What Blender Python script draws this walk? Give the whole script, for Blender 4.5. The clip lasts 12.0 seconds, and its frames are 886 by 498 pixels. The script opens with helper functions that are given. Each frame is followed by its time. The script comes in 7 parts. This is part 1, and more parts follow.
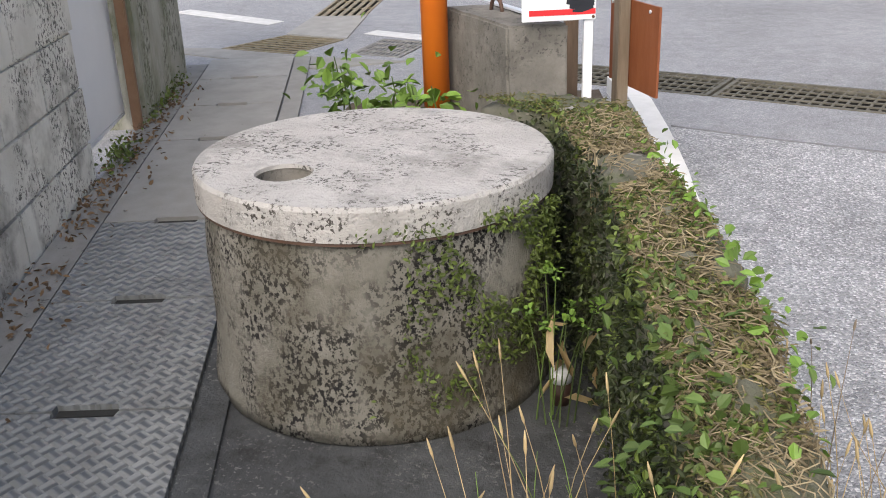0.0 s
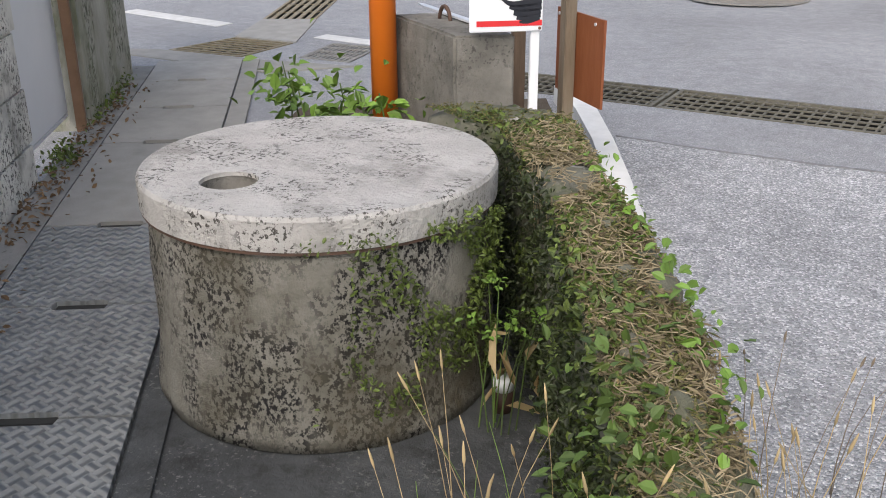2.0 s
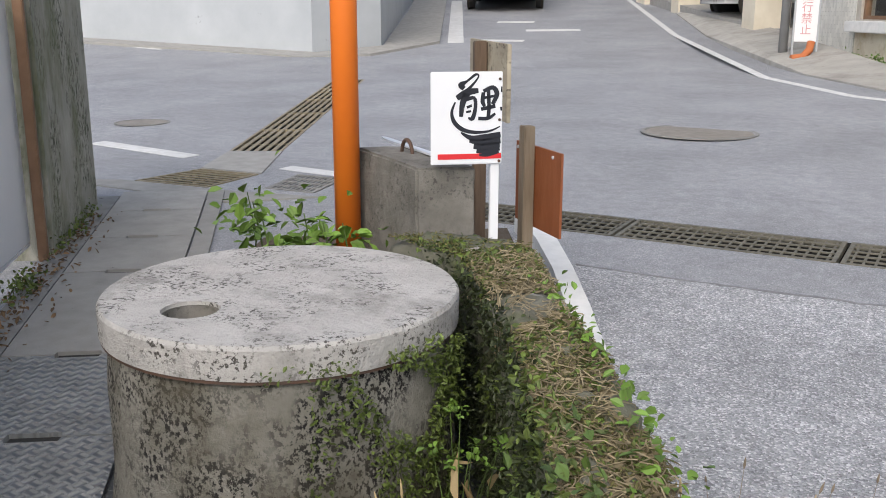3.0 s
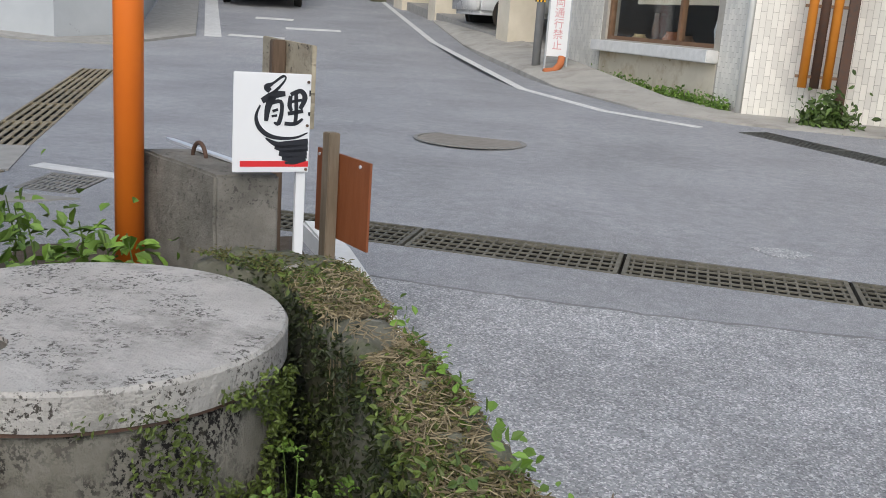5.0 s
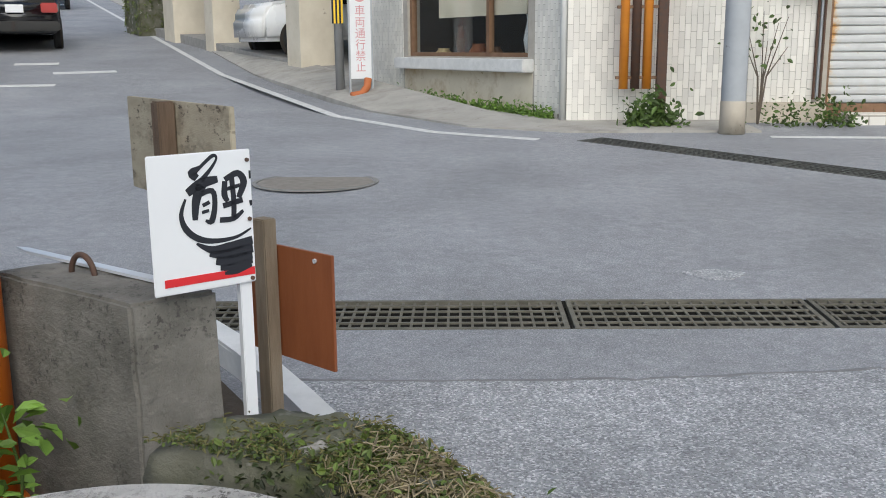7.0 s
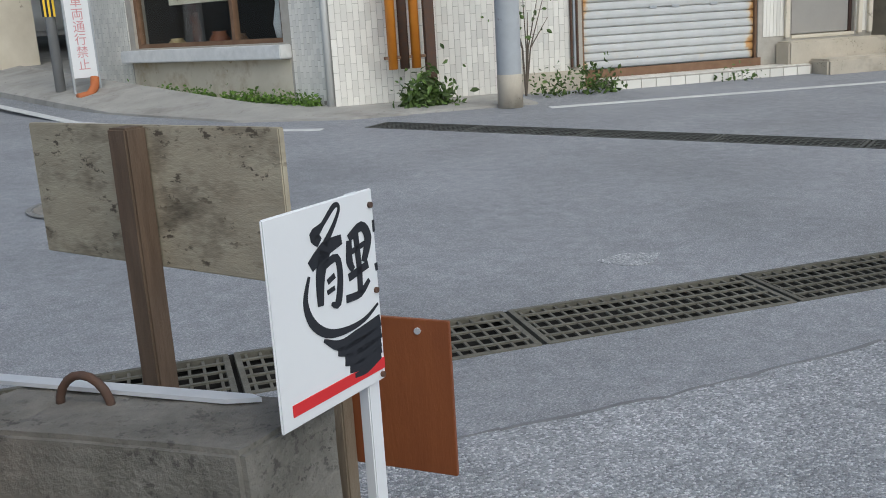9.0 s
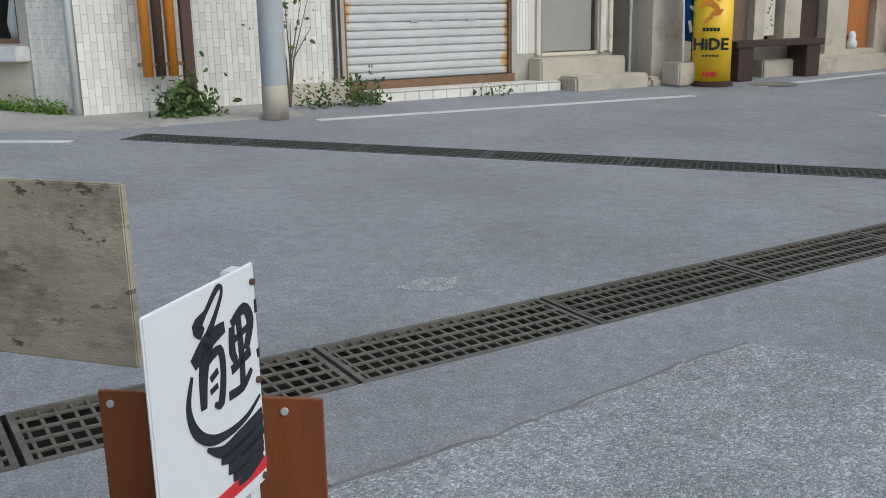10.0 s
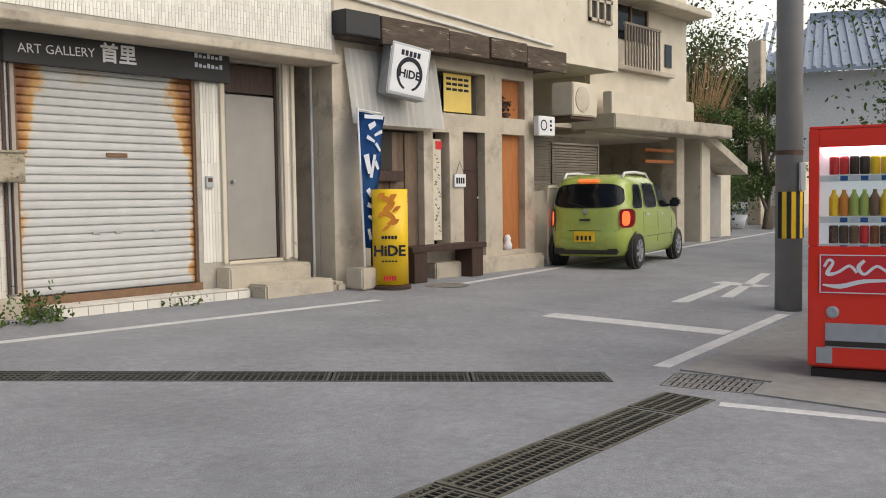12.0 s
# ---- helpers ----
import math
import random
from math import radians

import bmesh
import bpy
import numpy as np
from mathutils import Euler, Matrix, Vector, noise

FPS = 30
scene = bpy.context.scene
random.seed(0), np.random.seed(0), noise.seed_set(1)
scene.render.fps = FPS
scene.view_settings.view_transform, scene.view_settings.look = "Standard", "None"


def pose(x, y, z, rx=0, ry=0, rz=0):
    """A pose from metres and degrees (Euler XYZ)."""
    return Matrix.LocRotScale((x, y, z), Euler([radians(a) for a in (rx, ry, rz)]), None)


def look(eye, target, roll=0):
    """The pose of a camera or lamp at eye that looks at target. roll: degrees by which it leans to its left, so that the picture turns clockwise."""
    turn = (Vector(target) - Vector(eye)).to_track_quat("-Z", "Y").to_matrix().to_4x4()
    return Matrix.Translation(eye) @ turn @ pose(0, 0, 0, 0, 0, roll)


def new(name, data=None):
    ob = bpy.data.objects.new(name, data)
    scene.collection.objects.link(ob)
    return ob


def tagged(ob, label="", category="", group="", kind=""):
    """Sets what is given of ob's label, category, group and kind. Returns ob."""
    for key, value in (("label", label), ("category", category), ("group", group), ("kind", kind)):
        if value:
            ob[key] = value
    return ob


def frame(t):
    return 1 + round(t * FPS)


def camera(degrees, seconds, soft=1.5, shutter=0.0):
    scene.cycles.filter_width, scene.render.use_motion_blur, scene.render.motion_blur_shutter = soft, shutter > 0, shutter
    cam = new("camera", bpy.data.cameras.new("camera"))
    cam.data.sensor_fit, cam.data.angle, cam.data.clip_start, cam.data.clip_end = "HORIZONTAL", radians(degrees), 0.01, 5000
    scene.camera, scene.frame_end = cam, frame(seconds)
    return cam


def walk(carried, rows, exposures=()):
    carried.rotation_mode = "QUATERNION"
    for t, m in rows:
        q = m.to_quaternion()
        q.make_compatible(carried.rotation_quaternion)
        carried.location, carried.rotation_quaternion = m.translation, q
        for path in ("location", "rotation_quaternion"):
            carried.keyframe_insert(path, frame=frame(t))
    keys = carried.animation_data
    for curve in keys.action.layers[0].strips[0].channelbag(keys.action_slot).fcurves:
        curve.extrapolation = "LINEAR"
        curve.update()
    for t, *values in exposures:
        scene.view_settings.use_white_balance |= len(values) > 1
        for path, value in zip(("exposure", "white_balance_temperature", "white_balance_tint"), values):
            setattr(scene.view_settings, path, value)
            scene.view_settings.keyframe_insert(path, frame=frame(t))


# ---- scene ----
cam = camera(49.8, 12.0, soft=0.95)
PATH = [
    (0, (0.542, 1.805, 1.003), (-0.585, 3.279, 0.256), -2.1),
    (0.5, (0.543, 1.814, 1.003), (-0.572, 3.289, 0.24), -1.7),
    (1, (0.556, 1.808, 1.012), (-0.534, 3.296, 0.238), -1.4),
    (1.5, (0.55, 1.809, 1.016), (-0.508, 3.322, 0.246), -0.9),
    (2, (0.558, 1.801, 1.022), (-0.484, 3.338, 0.279), -0.4),
    (2.5, (0.567, 1.79, 1.026), (-0.483, 3.401, 0.477), -0.1),
    (3, (0.574, 1.789, 1.028), (-0.45, 3.436, 0.54), 0.1),
    (3.5, (0.596, 1.782, 1.037), (-0.351, 3.475, 0.548), 0.5),
    (5.5, (0.193, 1.962, 1.026), (-0.227, 3.861, 0.561), 2.5),
    (6, (0.052, 2.185, 1.029), (-0.267, 4.102, 0.556), -0.4),
    (6.5, (-0.077, 2.342, 1.047), (-0.365, 4.271, 0.606), -0.4),
    (7, (-0.327, 2.455, 1.052), (-0.451, 4.407, 0.633), -0.5),
    (7.2, (-0.411, 2.497, 1.053), (-0.367, 4.454, 0.641), -0.8),
    (9, (-1.103, 3.119, 1.072), (-0.625, 5.003, 0.599), -3.5),
    (9.5, (-1.159, 3.277, 1.07), (-0.453, 5.083, 0.576), -3.4),
    (10, (-1.222, 3.358, 1.132), (-0.261, 5.044, 0.649), -1.1),
    (10.5, (-1.337, 3.427, 1.193), (-0.126, 4.937, 0.694), -1.9),
    (11, (-1.389, 3.4, 1.284), (-0.052, 4.845, 0.933), -2.2),
    (11.5, (-1.44, 3.414, 1.335), (0.019, 4.767, 1.129), -1.9),
    (12, (-1.475, 3.416, 1.38), (0.043, 4.713, 1.27), -0.8),
]
EXPO = [(0, 0.58, 6350, 10), (2.5, 0.34, 6200, 9), (3.7, 0.2, 6150, 8), (5.5, -0.04, 6000, 6), (6.5, -0.04, 5950, 5), (9.5, -0.36, 5700, 3), (10.7, -0.36, 5750, 3), (11.5, -0.26, 6200, 6), (12, -0.22, 6500, 8)]
walk(cam, [(t, look(eye, target, roll)) for t, eye, target, roll in PATH], EXPO)


# ---- world, sun, exposure ----
world = bpy.data.worlds.new("sky")
scene.world = world
world.use_nodes = True
wn = world.node_tree
sky = wn.nodes.new("ShaderNodeTexSky")
sky.sky_type = 'NISHITA'
sky.sun_disc = False
sky.sun_elevation, sky.sun_rotation = radians(42), radians(165)
sky.air_density, sky.dust_density, sky.ozone_density = 1.0, 3.0, 1.0
wn.links.new(sky.outputs[0], wn.nodes["Background"].inputs[0])
wn.nodes["Background"].inputs[1].default_value = 0.14
sun = new("sun", bpy.data.lights.new("sun", 'SUN'))
sun.data.energy, sun.data.angle, sun.data.color = 2.4, radians(85), (1.0, 0.9, 0.78)
sun.matrix_world = look((2.3, -8.6, 8.0), (0, 0, 0))


# ---- materials ----
def mat(name, c1, c2=None, scale=6.0, rough=0.8, bump=0.25, bscale=None, metal=0.0, spots=None, spots2=None, contrast=0.5,
        rand=0.0, stretch=(1, 1, 1), glow=None, coat=0.0, alpha=None, trans=0.0, bdist=0.01, island=0.0):
    """A surface with large stains, fine grain, optional spots (colour, scale, threshold) and relief."""
    m = bpy.data.materials.new(name)
    m.use_nodes = True
    t, b = m.node_tree, m.node_tree.nodes["Principled BSDF"]
    add, link = t.nodes.new, t.links.new
    co, mp = add("ShaderNodeTexCoord"), add("ShaderNodeMapping")
    mp.inputs["Scale"].default_value = stretch
    link(co.outputs["Object"], mp.inputs[0])

    def noise_tex(s, d=6.0, r=0.6):
        n = add("ShaderNodeTexNoise")
        n.inputs["Scale"].default_value, n.inputs["Detail"].default_value, n.inputs["Roughness"].default_value = s, d, r
        link(mp.outputs[0], n.inputs["Vector"])
        return n.outputs["Fac"]

    def ramp(v, lo, hi):
        r = add("ShaderNodeMapRange")
        r.inputs[1].default_value, r.inputs[2].default_value = lo, hi
        link(v, r.inputs[0])
        return r.outputs[0]

    def mix(f, a, c):
        x = add("ShaderNodeMix")
        x.data_type = 'RGBA'
        for s, v in ((x.inputs[0], f), (x.inputs[6], a), (x.inputs[7], c)):
            if hasattr(v, "is_output"):
                link(v, s)
            elif isinstance(v, tuple):
                s.default_value = (*v[:3], 1)
            else:
                s.default_value = v
        return x.outputs[2]

    c2 = c2 or tuple(v * 0.8 for v in c1)
    f = ramp(noise_tex(scale), 0.5 - contrast / 2, 0.5 + contrast / 2)
    col = mix(f, c1, c2)
    dark = ramp(noise_tex(scale * 0.17, 3.0), 0.35, 0.7)
    col = mix(dark, col, mix(0.5, col, c2))
    for sp, soft in ((spots, 0.05), (spots2, 0.22)):
        if sp:
            f2 = ramp(noise_tex(sp[1], 4.0, 0.7), sp[2], sp[2] + soft)
            if len(sp) > 3:
                mm = add("ShaderNodeMath")
                mm.operation = 'MULTIPLY'
                link(f2, mm.inputs[0])
                link(ramp(noise_tex(sp[3], 3.0, 0.6), sp[4], sp[4] + 0.12), mm.inputs[1])
                f2 = mm.outputs[0]
            col = mix(f2, col, sp[0])
    if rand or island:
        if rand:
            oi = add("ShaderNodeObjectInfo").outputs["Random"]
        else:
            oi = add("ShaderNodeNewGeometry").outputs["Random Per Island"]
        hs = add("ShaderNodeHueSaturation")
        r = add("ShaderNodeMapRange")
        r.inputs[3].default_value, r.inputs[4].default_value = 1 - (rand or island), 1 + (rand or island)
        link(oi, r.inputs[0])
        link(r.outputs[0], hs.inputs["Value"])
        link(col, hs.inputs["Color"])
        col = hs.outputs[0]
    link(col, b.inputs["Base Color"])
    b.inputs["Metallic"].default_value = metal
    rr = add("ShaderNodeMapRange")
    rr.inputs[3].default_value, rr.inputs[4].default_value = max(0.02, rough - 0.1), min(1, rough + 0.1)
    link(f, rr.inputs[0])
    link(rr.outputs[0], b.inputs["Roughness"])
    b.inputs["Coat Weight"].default_value = coat
    b.inputs["Transmission Weight"].default_value = trans
    if bump:
        bp = add("ShaderNodeBump")
        bp.inputs["Strength"].default_value, bp.inputs["Distance"].default_value = bump, bdist
        link(noise_tex(bscale or scale * 6, 5.0, 0.7), bp.inputs["Height"])
        link(bp.outputs[0], b.inputs["Normal"])
    if glow:
        b.inputs["Emission Color"].default_value, b.inputs["Emission Strength"].default_value = (*glow[:3], 1), glow[3]
    return m


def chip_material(name, tones, scale, bump, stain):
    """Asphalt: stone chips of several tones in dark binder, with broad stains."""
    m = mat(name, tones[0], tones[1], 3, 0.8, 0)
    t, b = m.node_tree, m.node_tree.nodes["Principled BSDF"]
    add, link = t.nodes.new, t.links.new
    co = add("ShaderNodeTexCoord")
    vo = add("ShaderNodeTexVoronoi")
    vo.inputs["Scale"].default_value = scale
    link(co.outputs["Object"], vo.inputs["Vector"])
    sep = add("ShaderNodeSeparateColor")
    link(vo.outputs["Color"], sep.inputs[0])
    rp = add("ShaderNodeValToRGB")
    rp.color_ramp.interpolation = 'LINEAR'
    els = rp.color_ramp.elements
    els[0].position, els[0].color = 0.0, (*tones[1], 1)
    els[1].position, els[1].color = 1.0, (*tones[3], 1)
    for p, c in ((0.3, tones[0]), (0.72, tones[2])):
        e = els.new(p)
        e.color = (*c, 1)
    link(sep.outputs[0], rp.inputs[0])
    no = add("ShaderNodeTexNoise")
    no.inputs["Scale"].default_value, no.inputs["Detail"].default_value = 0.9, 6
    link(co.outputs["Object"], no.inputs["Vector"])
    no2 = add("ShaderNodeTexNoise")
    no2.inputs["Scale"].default_value, no2.inputs["Detail"].default_value = 14, 6
    link(co.outputs["Object"], no2.inputs["Vector"])
    last = rp.outputs[0]
    for n, lo, hi in ((no, 1 - stain, 1 + stain), (no2, 1 - stain * 0.8, 1 + stain * 0.8)):
        mr = add("ShaderNodeMapRange")
        mr.inputs[1].default_value, mr.inputs[2].default_value, mr.inputs[3].default_value, mr.inputs[4].default_value = 0.3, 0.7, lo, hi
        link(n.outputs["Fac"], mr.inputs[0])
        hs = add("ShaderNodeHueSaturation")
        link(mr.outputs[0], hs.inputs["Value"])
        link(last, hs.inputs["Color"])
        last = hs.outputs[0]
    link(last, b.inputs["Base Color"])
    bp = add("ShaderNodeBump")
    bp.inputs["Strength"].default_value, bp.inputs["Distance"].default_value = bump, 0.006
    bp.invert = True
    link(vo.outputs["Distance"], bp.inputs["Height"])
    link(bp.outputs[0], b.inputs["Normal"])
    return m


def tread_material():
    """Concrete cover cast with a basket-weave tread."""
    m = mat("tread_concrete", (0.27, 0.28, 0.28), (0.15, 0.155, 0.155), 9, 0.75, 0)
    t, b = m.node_tree, m.node_tree.nodes["Principled BSDF"]
    add, link = t.nodes.new, t.links.new
    co, mp = add("ShaderNodeTexCoord"), add("ShaderNodeMapping")
    mp.inputs["Rotation"].default_value = (0, 0, radians(4))
    link(co.outputs["Object"], mp.inputs[0])
    ch = add("ShaderNodeTexChecker")
    ch.inputs["Scale"].default_value = 34
    link(mp.outputs[0], ch.inputs[0])
    waves = []
    for axis in ('X', 'Y'):
        w = add("ShaderNodeTexWave")
        w.bands_direction = axis
        w.inputs["Scale"].default_value = 34 / 3.1416 * 1.0
        link(mp.outputs[0], w.inputs[0])
        waves.append(w.outputs["Fac"])
    x = add("ShaderNodeMix")
    link(ch.outputs["Fac"], x.inputs[0])
    link(waves[0], x.inputs[2])
    link(waves[1], x.inputs[3])
    bp = add("ShaderNodeBump")
    bp.inputs["Strength"].default_value, bp.inputs["Distance"].default_value = 1.0, 0.009
    link(x.outputs[0], bp.inputs["Height"])
    link(bp.outputs[0], b.inputs["Normal"])
    return m


def shutter_material():
    """White shutter enamel, rusting in from both edges and most of all at the upper corners."""
    m = mat("white_shutter", (0.6, 0.605, 0.6), (0.5, 0.5, 0.485), 5, 0.5, 0.05, spots=((0.4, 0.25, 0.12), 14, 0.7), spots2=((0.55, 0.5, 0.42), 4, 0.6))
    t, b = m.node_tree, m.node_tree.nodes["Principled BSDF"]
    add, link = t.nodes.new, t.links.new
    paint = b.inputs["Base Color"].links[0].from_socket
    co, sep = add("ShaderNodeTexCoord"), add("ShaderNodeSeparateXYZ")
    link(co.outputs["Object"], sep.inputs[0])
    no = add("ShaderNodeTexNoise")
    no.inputs["Scale"].default_value, no.inputs["Detail"].default_value, no.inputs["Roughness"].default_value = 3.2, 8, 0.68
    link(co.outputs["Object"], no.inputs["Vector"])

    def calc(op, a, c):
        n = add("ShaderNodeMath")
        n.operation = op
        for k, v in enumerate((a, c)):
            if isinstance(v, float):
                n.inputs[k].default_value = v
            else:
                link(v, n.inputs[k])
        return n.outputs[0]

    edge = calc('MULTIPLY', calc('SUBTRACT', calc('ABSOLUTE', sep.outputs[0], 0.0), 0.62), 2.0)
    edge = calc('MULTIPLY', calc('POWER', calc('MAXIMUM', edge, 0.0), 2.0), 0.75)
    high = calc('MULTIPLY', calc('MAXIMUM', calc('SUBTRACT', sep.outputs[2], 1.2), 0.0), 0.78)
    score = calc('ADD', calc('ADD', edge, calc('MULTIPLY', high, calc('ADD', edge, 0.42))), calc('MULTIPLY', calc('SUBTRACT', no.outputs["Fac"], 0.5), 1.1))
    rp = add("ShaderNodeValToRGB")
    els = rp.color_ramp.elements
    els[0].position, els[0].color = 0.42, (0.58, 0.53, 0.42, 1)
    els[1].position, els[1].color = 0.9, (0.2, 0.075, 0.025, 1)
    e = els.new(0.58)
    e.color = (0.55, 0.3, 0.1, 1)
    link(score, rp.inputs[0])
    f = add("ShaderNodeMapRange")
    f.inputs[1].default_value, f.inputs[2].default_value = 0.36, 0.52
    link(score, f.inputs[0])
    x = add("ShaderNodeMix")
    x.data_type = 'RGBA'
    link(f.outputs[0], x.inputs[0])
    link(paint, x.inputs[6])
    link(rp.outputs[0], x.inputs[7])
    link(x.outputs[2], b.inputs["Base Color"])
    return m


def glass(name, col, rough=0.03):
    m = bpy.data.materials.new(name)
    m.use_nodes = True
    b = m.node_tree.nodes["Principled BSDF"]
    b.inputs["Base Color"].default_value = (*col, 1)
    b.inputs["Roughness"].default_value, b.inputs["Transmission Weight"].default_value, b.inputs["IOR"].default_value = rough, 1.0, 1.3
    return m


M_ROAD = chip_material("asphalt", ((0.25, 0.255, 0.27), (0.185, 0.19, 0.205), (0.29, 0.295, 0.31), (0.42, 0.42, 0.43)), 240, 0.5, 0.14)
M_ROAD2 = chip_material("coarse_asphalt", ((0.3, 0.305, 0.315), (0.19, 0.195, 0.205), (0.37, 0.375, 0.39), (0.66, 0.66, 0.67)), 165, 0.9, 0.18)
M_DARKCONC = mat("dark_damp_concrete", (0.085, 0.09, 0.092), (0.04, 0.042, 0.043), 9, 0.8, 0.7, 70, spots=((0.15, 0.15, 0.145), 90, 0.57, 5, 0.45), spots2=((0.022, 0.022, 0.022), 12, 0.5))
M_LID = mat("pale_concrete", (0.58, 0.56, 0.53), (0.4, 0.385, 0.36), 9, 0.92, 1.0, 60, spots=((0.08, 0.073, 0.063), 100, 0.53, 6, 0.44), spots2=((0.25, 0.235, 0.215), 5, 0.51))
M_CYL = mat("stained_concrete", (0.33, 0.315, 0.275), (0.16, 0.152, 0.125), 7, 0.92, 1.0, 45, spots=((0.011, 0.01, 0.01), 95, 0.49, 5.5, 0.41), spots2=((0.085, 0.075, 0.05), 4.2, 0.49), stretch=(1, 1, 0.8))
M_BLOCK = mat("rough_concrete", (0.28, 0.265, 0.235), (0.125, 0.118, 0.1), 9, 0.92, 0.8, 55, spots=((0.06, 0.055, 0.05), 70, 0.55, 5, 0.46), spots2=((0.11, 0.105, 0.09), 5.0, 0.48))
M_WALL = mat("weathered_block", (0.74, 0.74, 0.7), (0.5, 0.5, 0.46), 5, 0.92, 0.7, 45, spots=((0.1, 0.1, 0.095), 60, 0.52, 4, 0.46), spots2=((0.17, 0.165, 0.145), 3.2, 0.5))
M_PILLAR = mat("mossy_pillar", (0.4, 0.39, 0.35), (0.2, 0.2, 0.16), 6, 0.92, 0.9, 40, spots=((0.06, 0.065, 0.04), 50, 0.5, 4, 0.42), spots2=((0.13, 0.14, 0.08), 3.4, 0.48), stretch=(1, 1, 0.5))
M_SLAB = mat("walk_concrete", (0.34, 0.33, 0.31), (0.24, 0.235, 0.22), 8, 0.9, 0.3, 80, rand=0.12, spots=((0.12, 0.115, 0.105), 30, 0.68))
M_TREAD = tread_material()
M_STRIP = mat("kerb_concrete", (0.3, 0.295, 0.28), (0.17, 0.165, 0.155), 7, 0.9, 0.35, 80, spots=((0.08, 0.08, 0.07), 20, 0.62))
M_WHITE = mat("white_road_paint", (0.72, 0.72, 0.71), (0.5, 0.5, 0.49), 14, 0.8, 0.3, 120, spots=((0.3, 0.3, 0.3), 40, 0.68))
M_KERBW = mat("white_kerb_paint", (0.8, 0.79, 0.77), (0.6, 0.6, 0.58), 10, 0.75, 0.3, 90, spots=((0.35, 0.33, 0.3), 22, 0.68))
M_STEEL = mat("grate_steel", (0.2, 0.19, 0.155), (0.1, 0.092, 0.07), 14, 0.65, 0.3, 90, metal=0.3, rand=0.15)
M_STEEL2 = mat("dark_grate_steel", (0.12, 0.12, 0.11), (0.07, 0.07, 0.062), 14, 0.65, 0.3, 90, metal=0.3, rand=0.15)
M_STEELBR = mat("brown_grate_steel", (0.34, 0.29, 0.2), (0.22, 0.18, 0.11), 14, 0.6, 0.3, 90, metal=0.3, rand=0.1)
M_PINK = mat("faded_pink_print", (0.6, 0.25, 0.27), (0.62, 0.35, 0.36), 9, 0.7, 0.0)
M_EAVE = mat("dark_eave_timber", (0.13, 0.095, 0.068), (0.05, 0.037, 0.028), 7, 0.85, 0.5, stretch=(0.5, 3, 3), spots=((0.3, 0.24, 0.18), 6, 0.6))
M_TUBE = mat("display_lamp", (0.9, 0.92, 0.95), (0.9, 0.92, 0.95), 2, 0.5, 0.0, glow=(0.9, 0.95, 1.0, 9.0))
M_LITTER = mat("leaf_litter", (0.2, 0.13, 0.07), (0.1, 0.06, 0.03), 12, 0.9, 0.2, island=0.5)
M_SKYGLOW = mat("bright_haze", (0.9, 0.88, 0.82), (0.9, 0.88, 0.82), 1, 0.9, 0.0, glow=(1.0, 0.95, 0.86, 1.1))
# near-black: the shade down in channels and slots, put into the colour
M_BLACK = mat("channel_slot_shade", (0.015, 0.015, 0.014), (0.03, 0.03, 0.028), 8, 0.9, 0.2)
M_ORANGE = mat("orange_plastic", (0.85, 0.22, 0.02), (0.75, 0.17, 0.015), 3, 0.45, 0.05)
M_SIGNW = mat("white_sheet", (0.8, 0.81, 0.82), (0.74, 0.75, 0.77), 4, 0.45, 0.03)
M_INK = mat("black_ink", (0.012, 0.014, 0.02), (0.02, 0.022, 0.03), 20, 0.85, 0.0)
M_RED = mat("red_paint", (0.68, 0.03, 0.035), (0.6, 0.02, 0.025), 6, 0.45, 0.03)
M_BROWN = mat("brown_plywood", (0.3, 0.1, 0.035), (0.2, 0.06, 0.02), 5, 0.55, 0.15, 60, stretch=(3, 3, 0.6))
M_POST = mat("old_timber", (0.3, 0.24, 0.17), (0.16, 0.125, 0.085), 10, 0.85, 0.4, 60, stretch=(4, 4, 0.5))
M_POSTD = mat("dark_timber", (0.17, 0.115, 0.075), (0.09, 0.062, 0.042), 10, 0.85, 0.4, 60, stretch=(4, 4, 0.5))
M_PLANK = mat("grey_plywood", (0.48, 0.43, 0.32), (0.32, 0.28, 0.205), 7, 0.85, 0.3, 70, stretch=(1, 1, 2.2), spots=((0.1, 0.083, 0.06), 26, 0.56, 6, 0.46), spots2=((0.1, 0.083, 0.058), 5, 0.5))
M_GALV = mat("galvanised_steel", (0.5, 0.52, 0.54), (0.38, 0.4, 0.42), 7, 0.5, 0.08, metal=0.5, spots=((0.3, 0.29, 0.27), 6, 0.66))
M_GREYPAINT = mat("grey_pole_paint", (0.42, 0.44, 0.46), (0.33, 0.345, 0.36), 5, 0.75, 0.1, spots=((0.26, 0.25, 0.24), 7, 0.66))
M_ALU = mat("white_strip", (0.75, 0.77, 0.8), (0.6, 0.62, 0.65), 9, 0.35, 0.05, metal=0.2)
M_IRON = mat("rusty_iron", (0.05, 0.04, 0.035), (0.12, 0.06, 0.035), 20, 0.75, 0.3)
M_PANELW = mat("white_metal_panel", (0.66, 0.68, 0.71), (0.58, 0.6, 0.63), 2, 0.5, 0.05)
M_RUST = mat("rust_brown_steel", (0.24, 0.14, 0.08), (0.16, 0.09, 0.05), 9, 0.8, 0.3)
M_TILE = mat("cream_tile", (0.8, 0.775, 0.71), (0.72, 0.69, 0.62), 3, 0.4, 0.08, island=0.1, spots=((0.4, 0.36, 0.28), 2.2, 0.7))
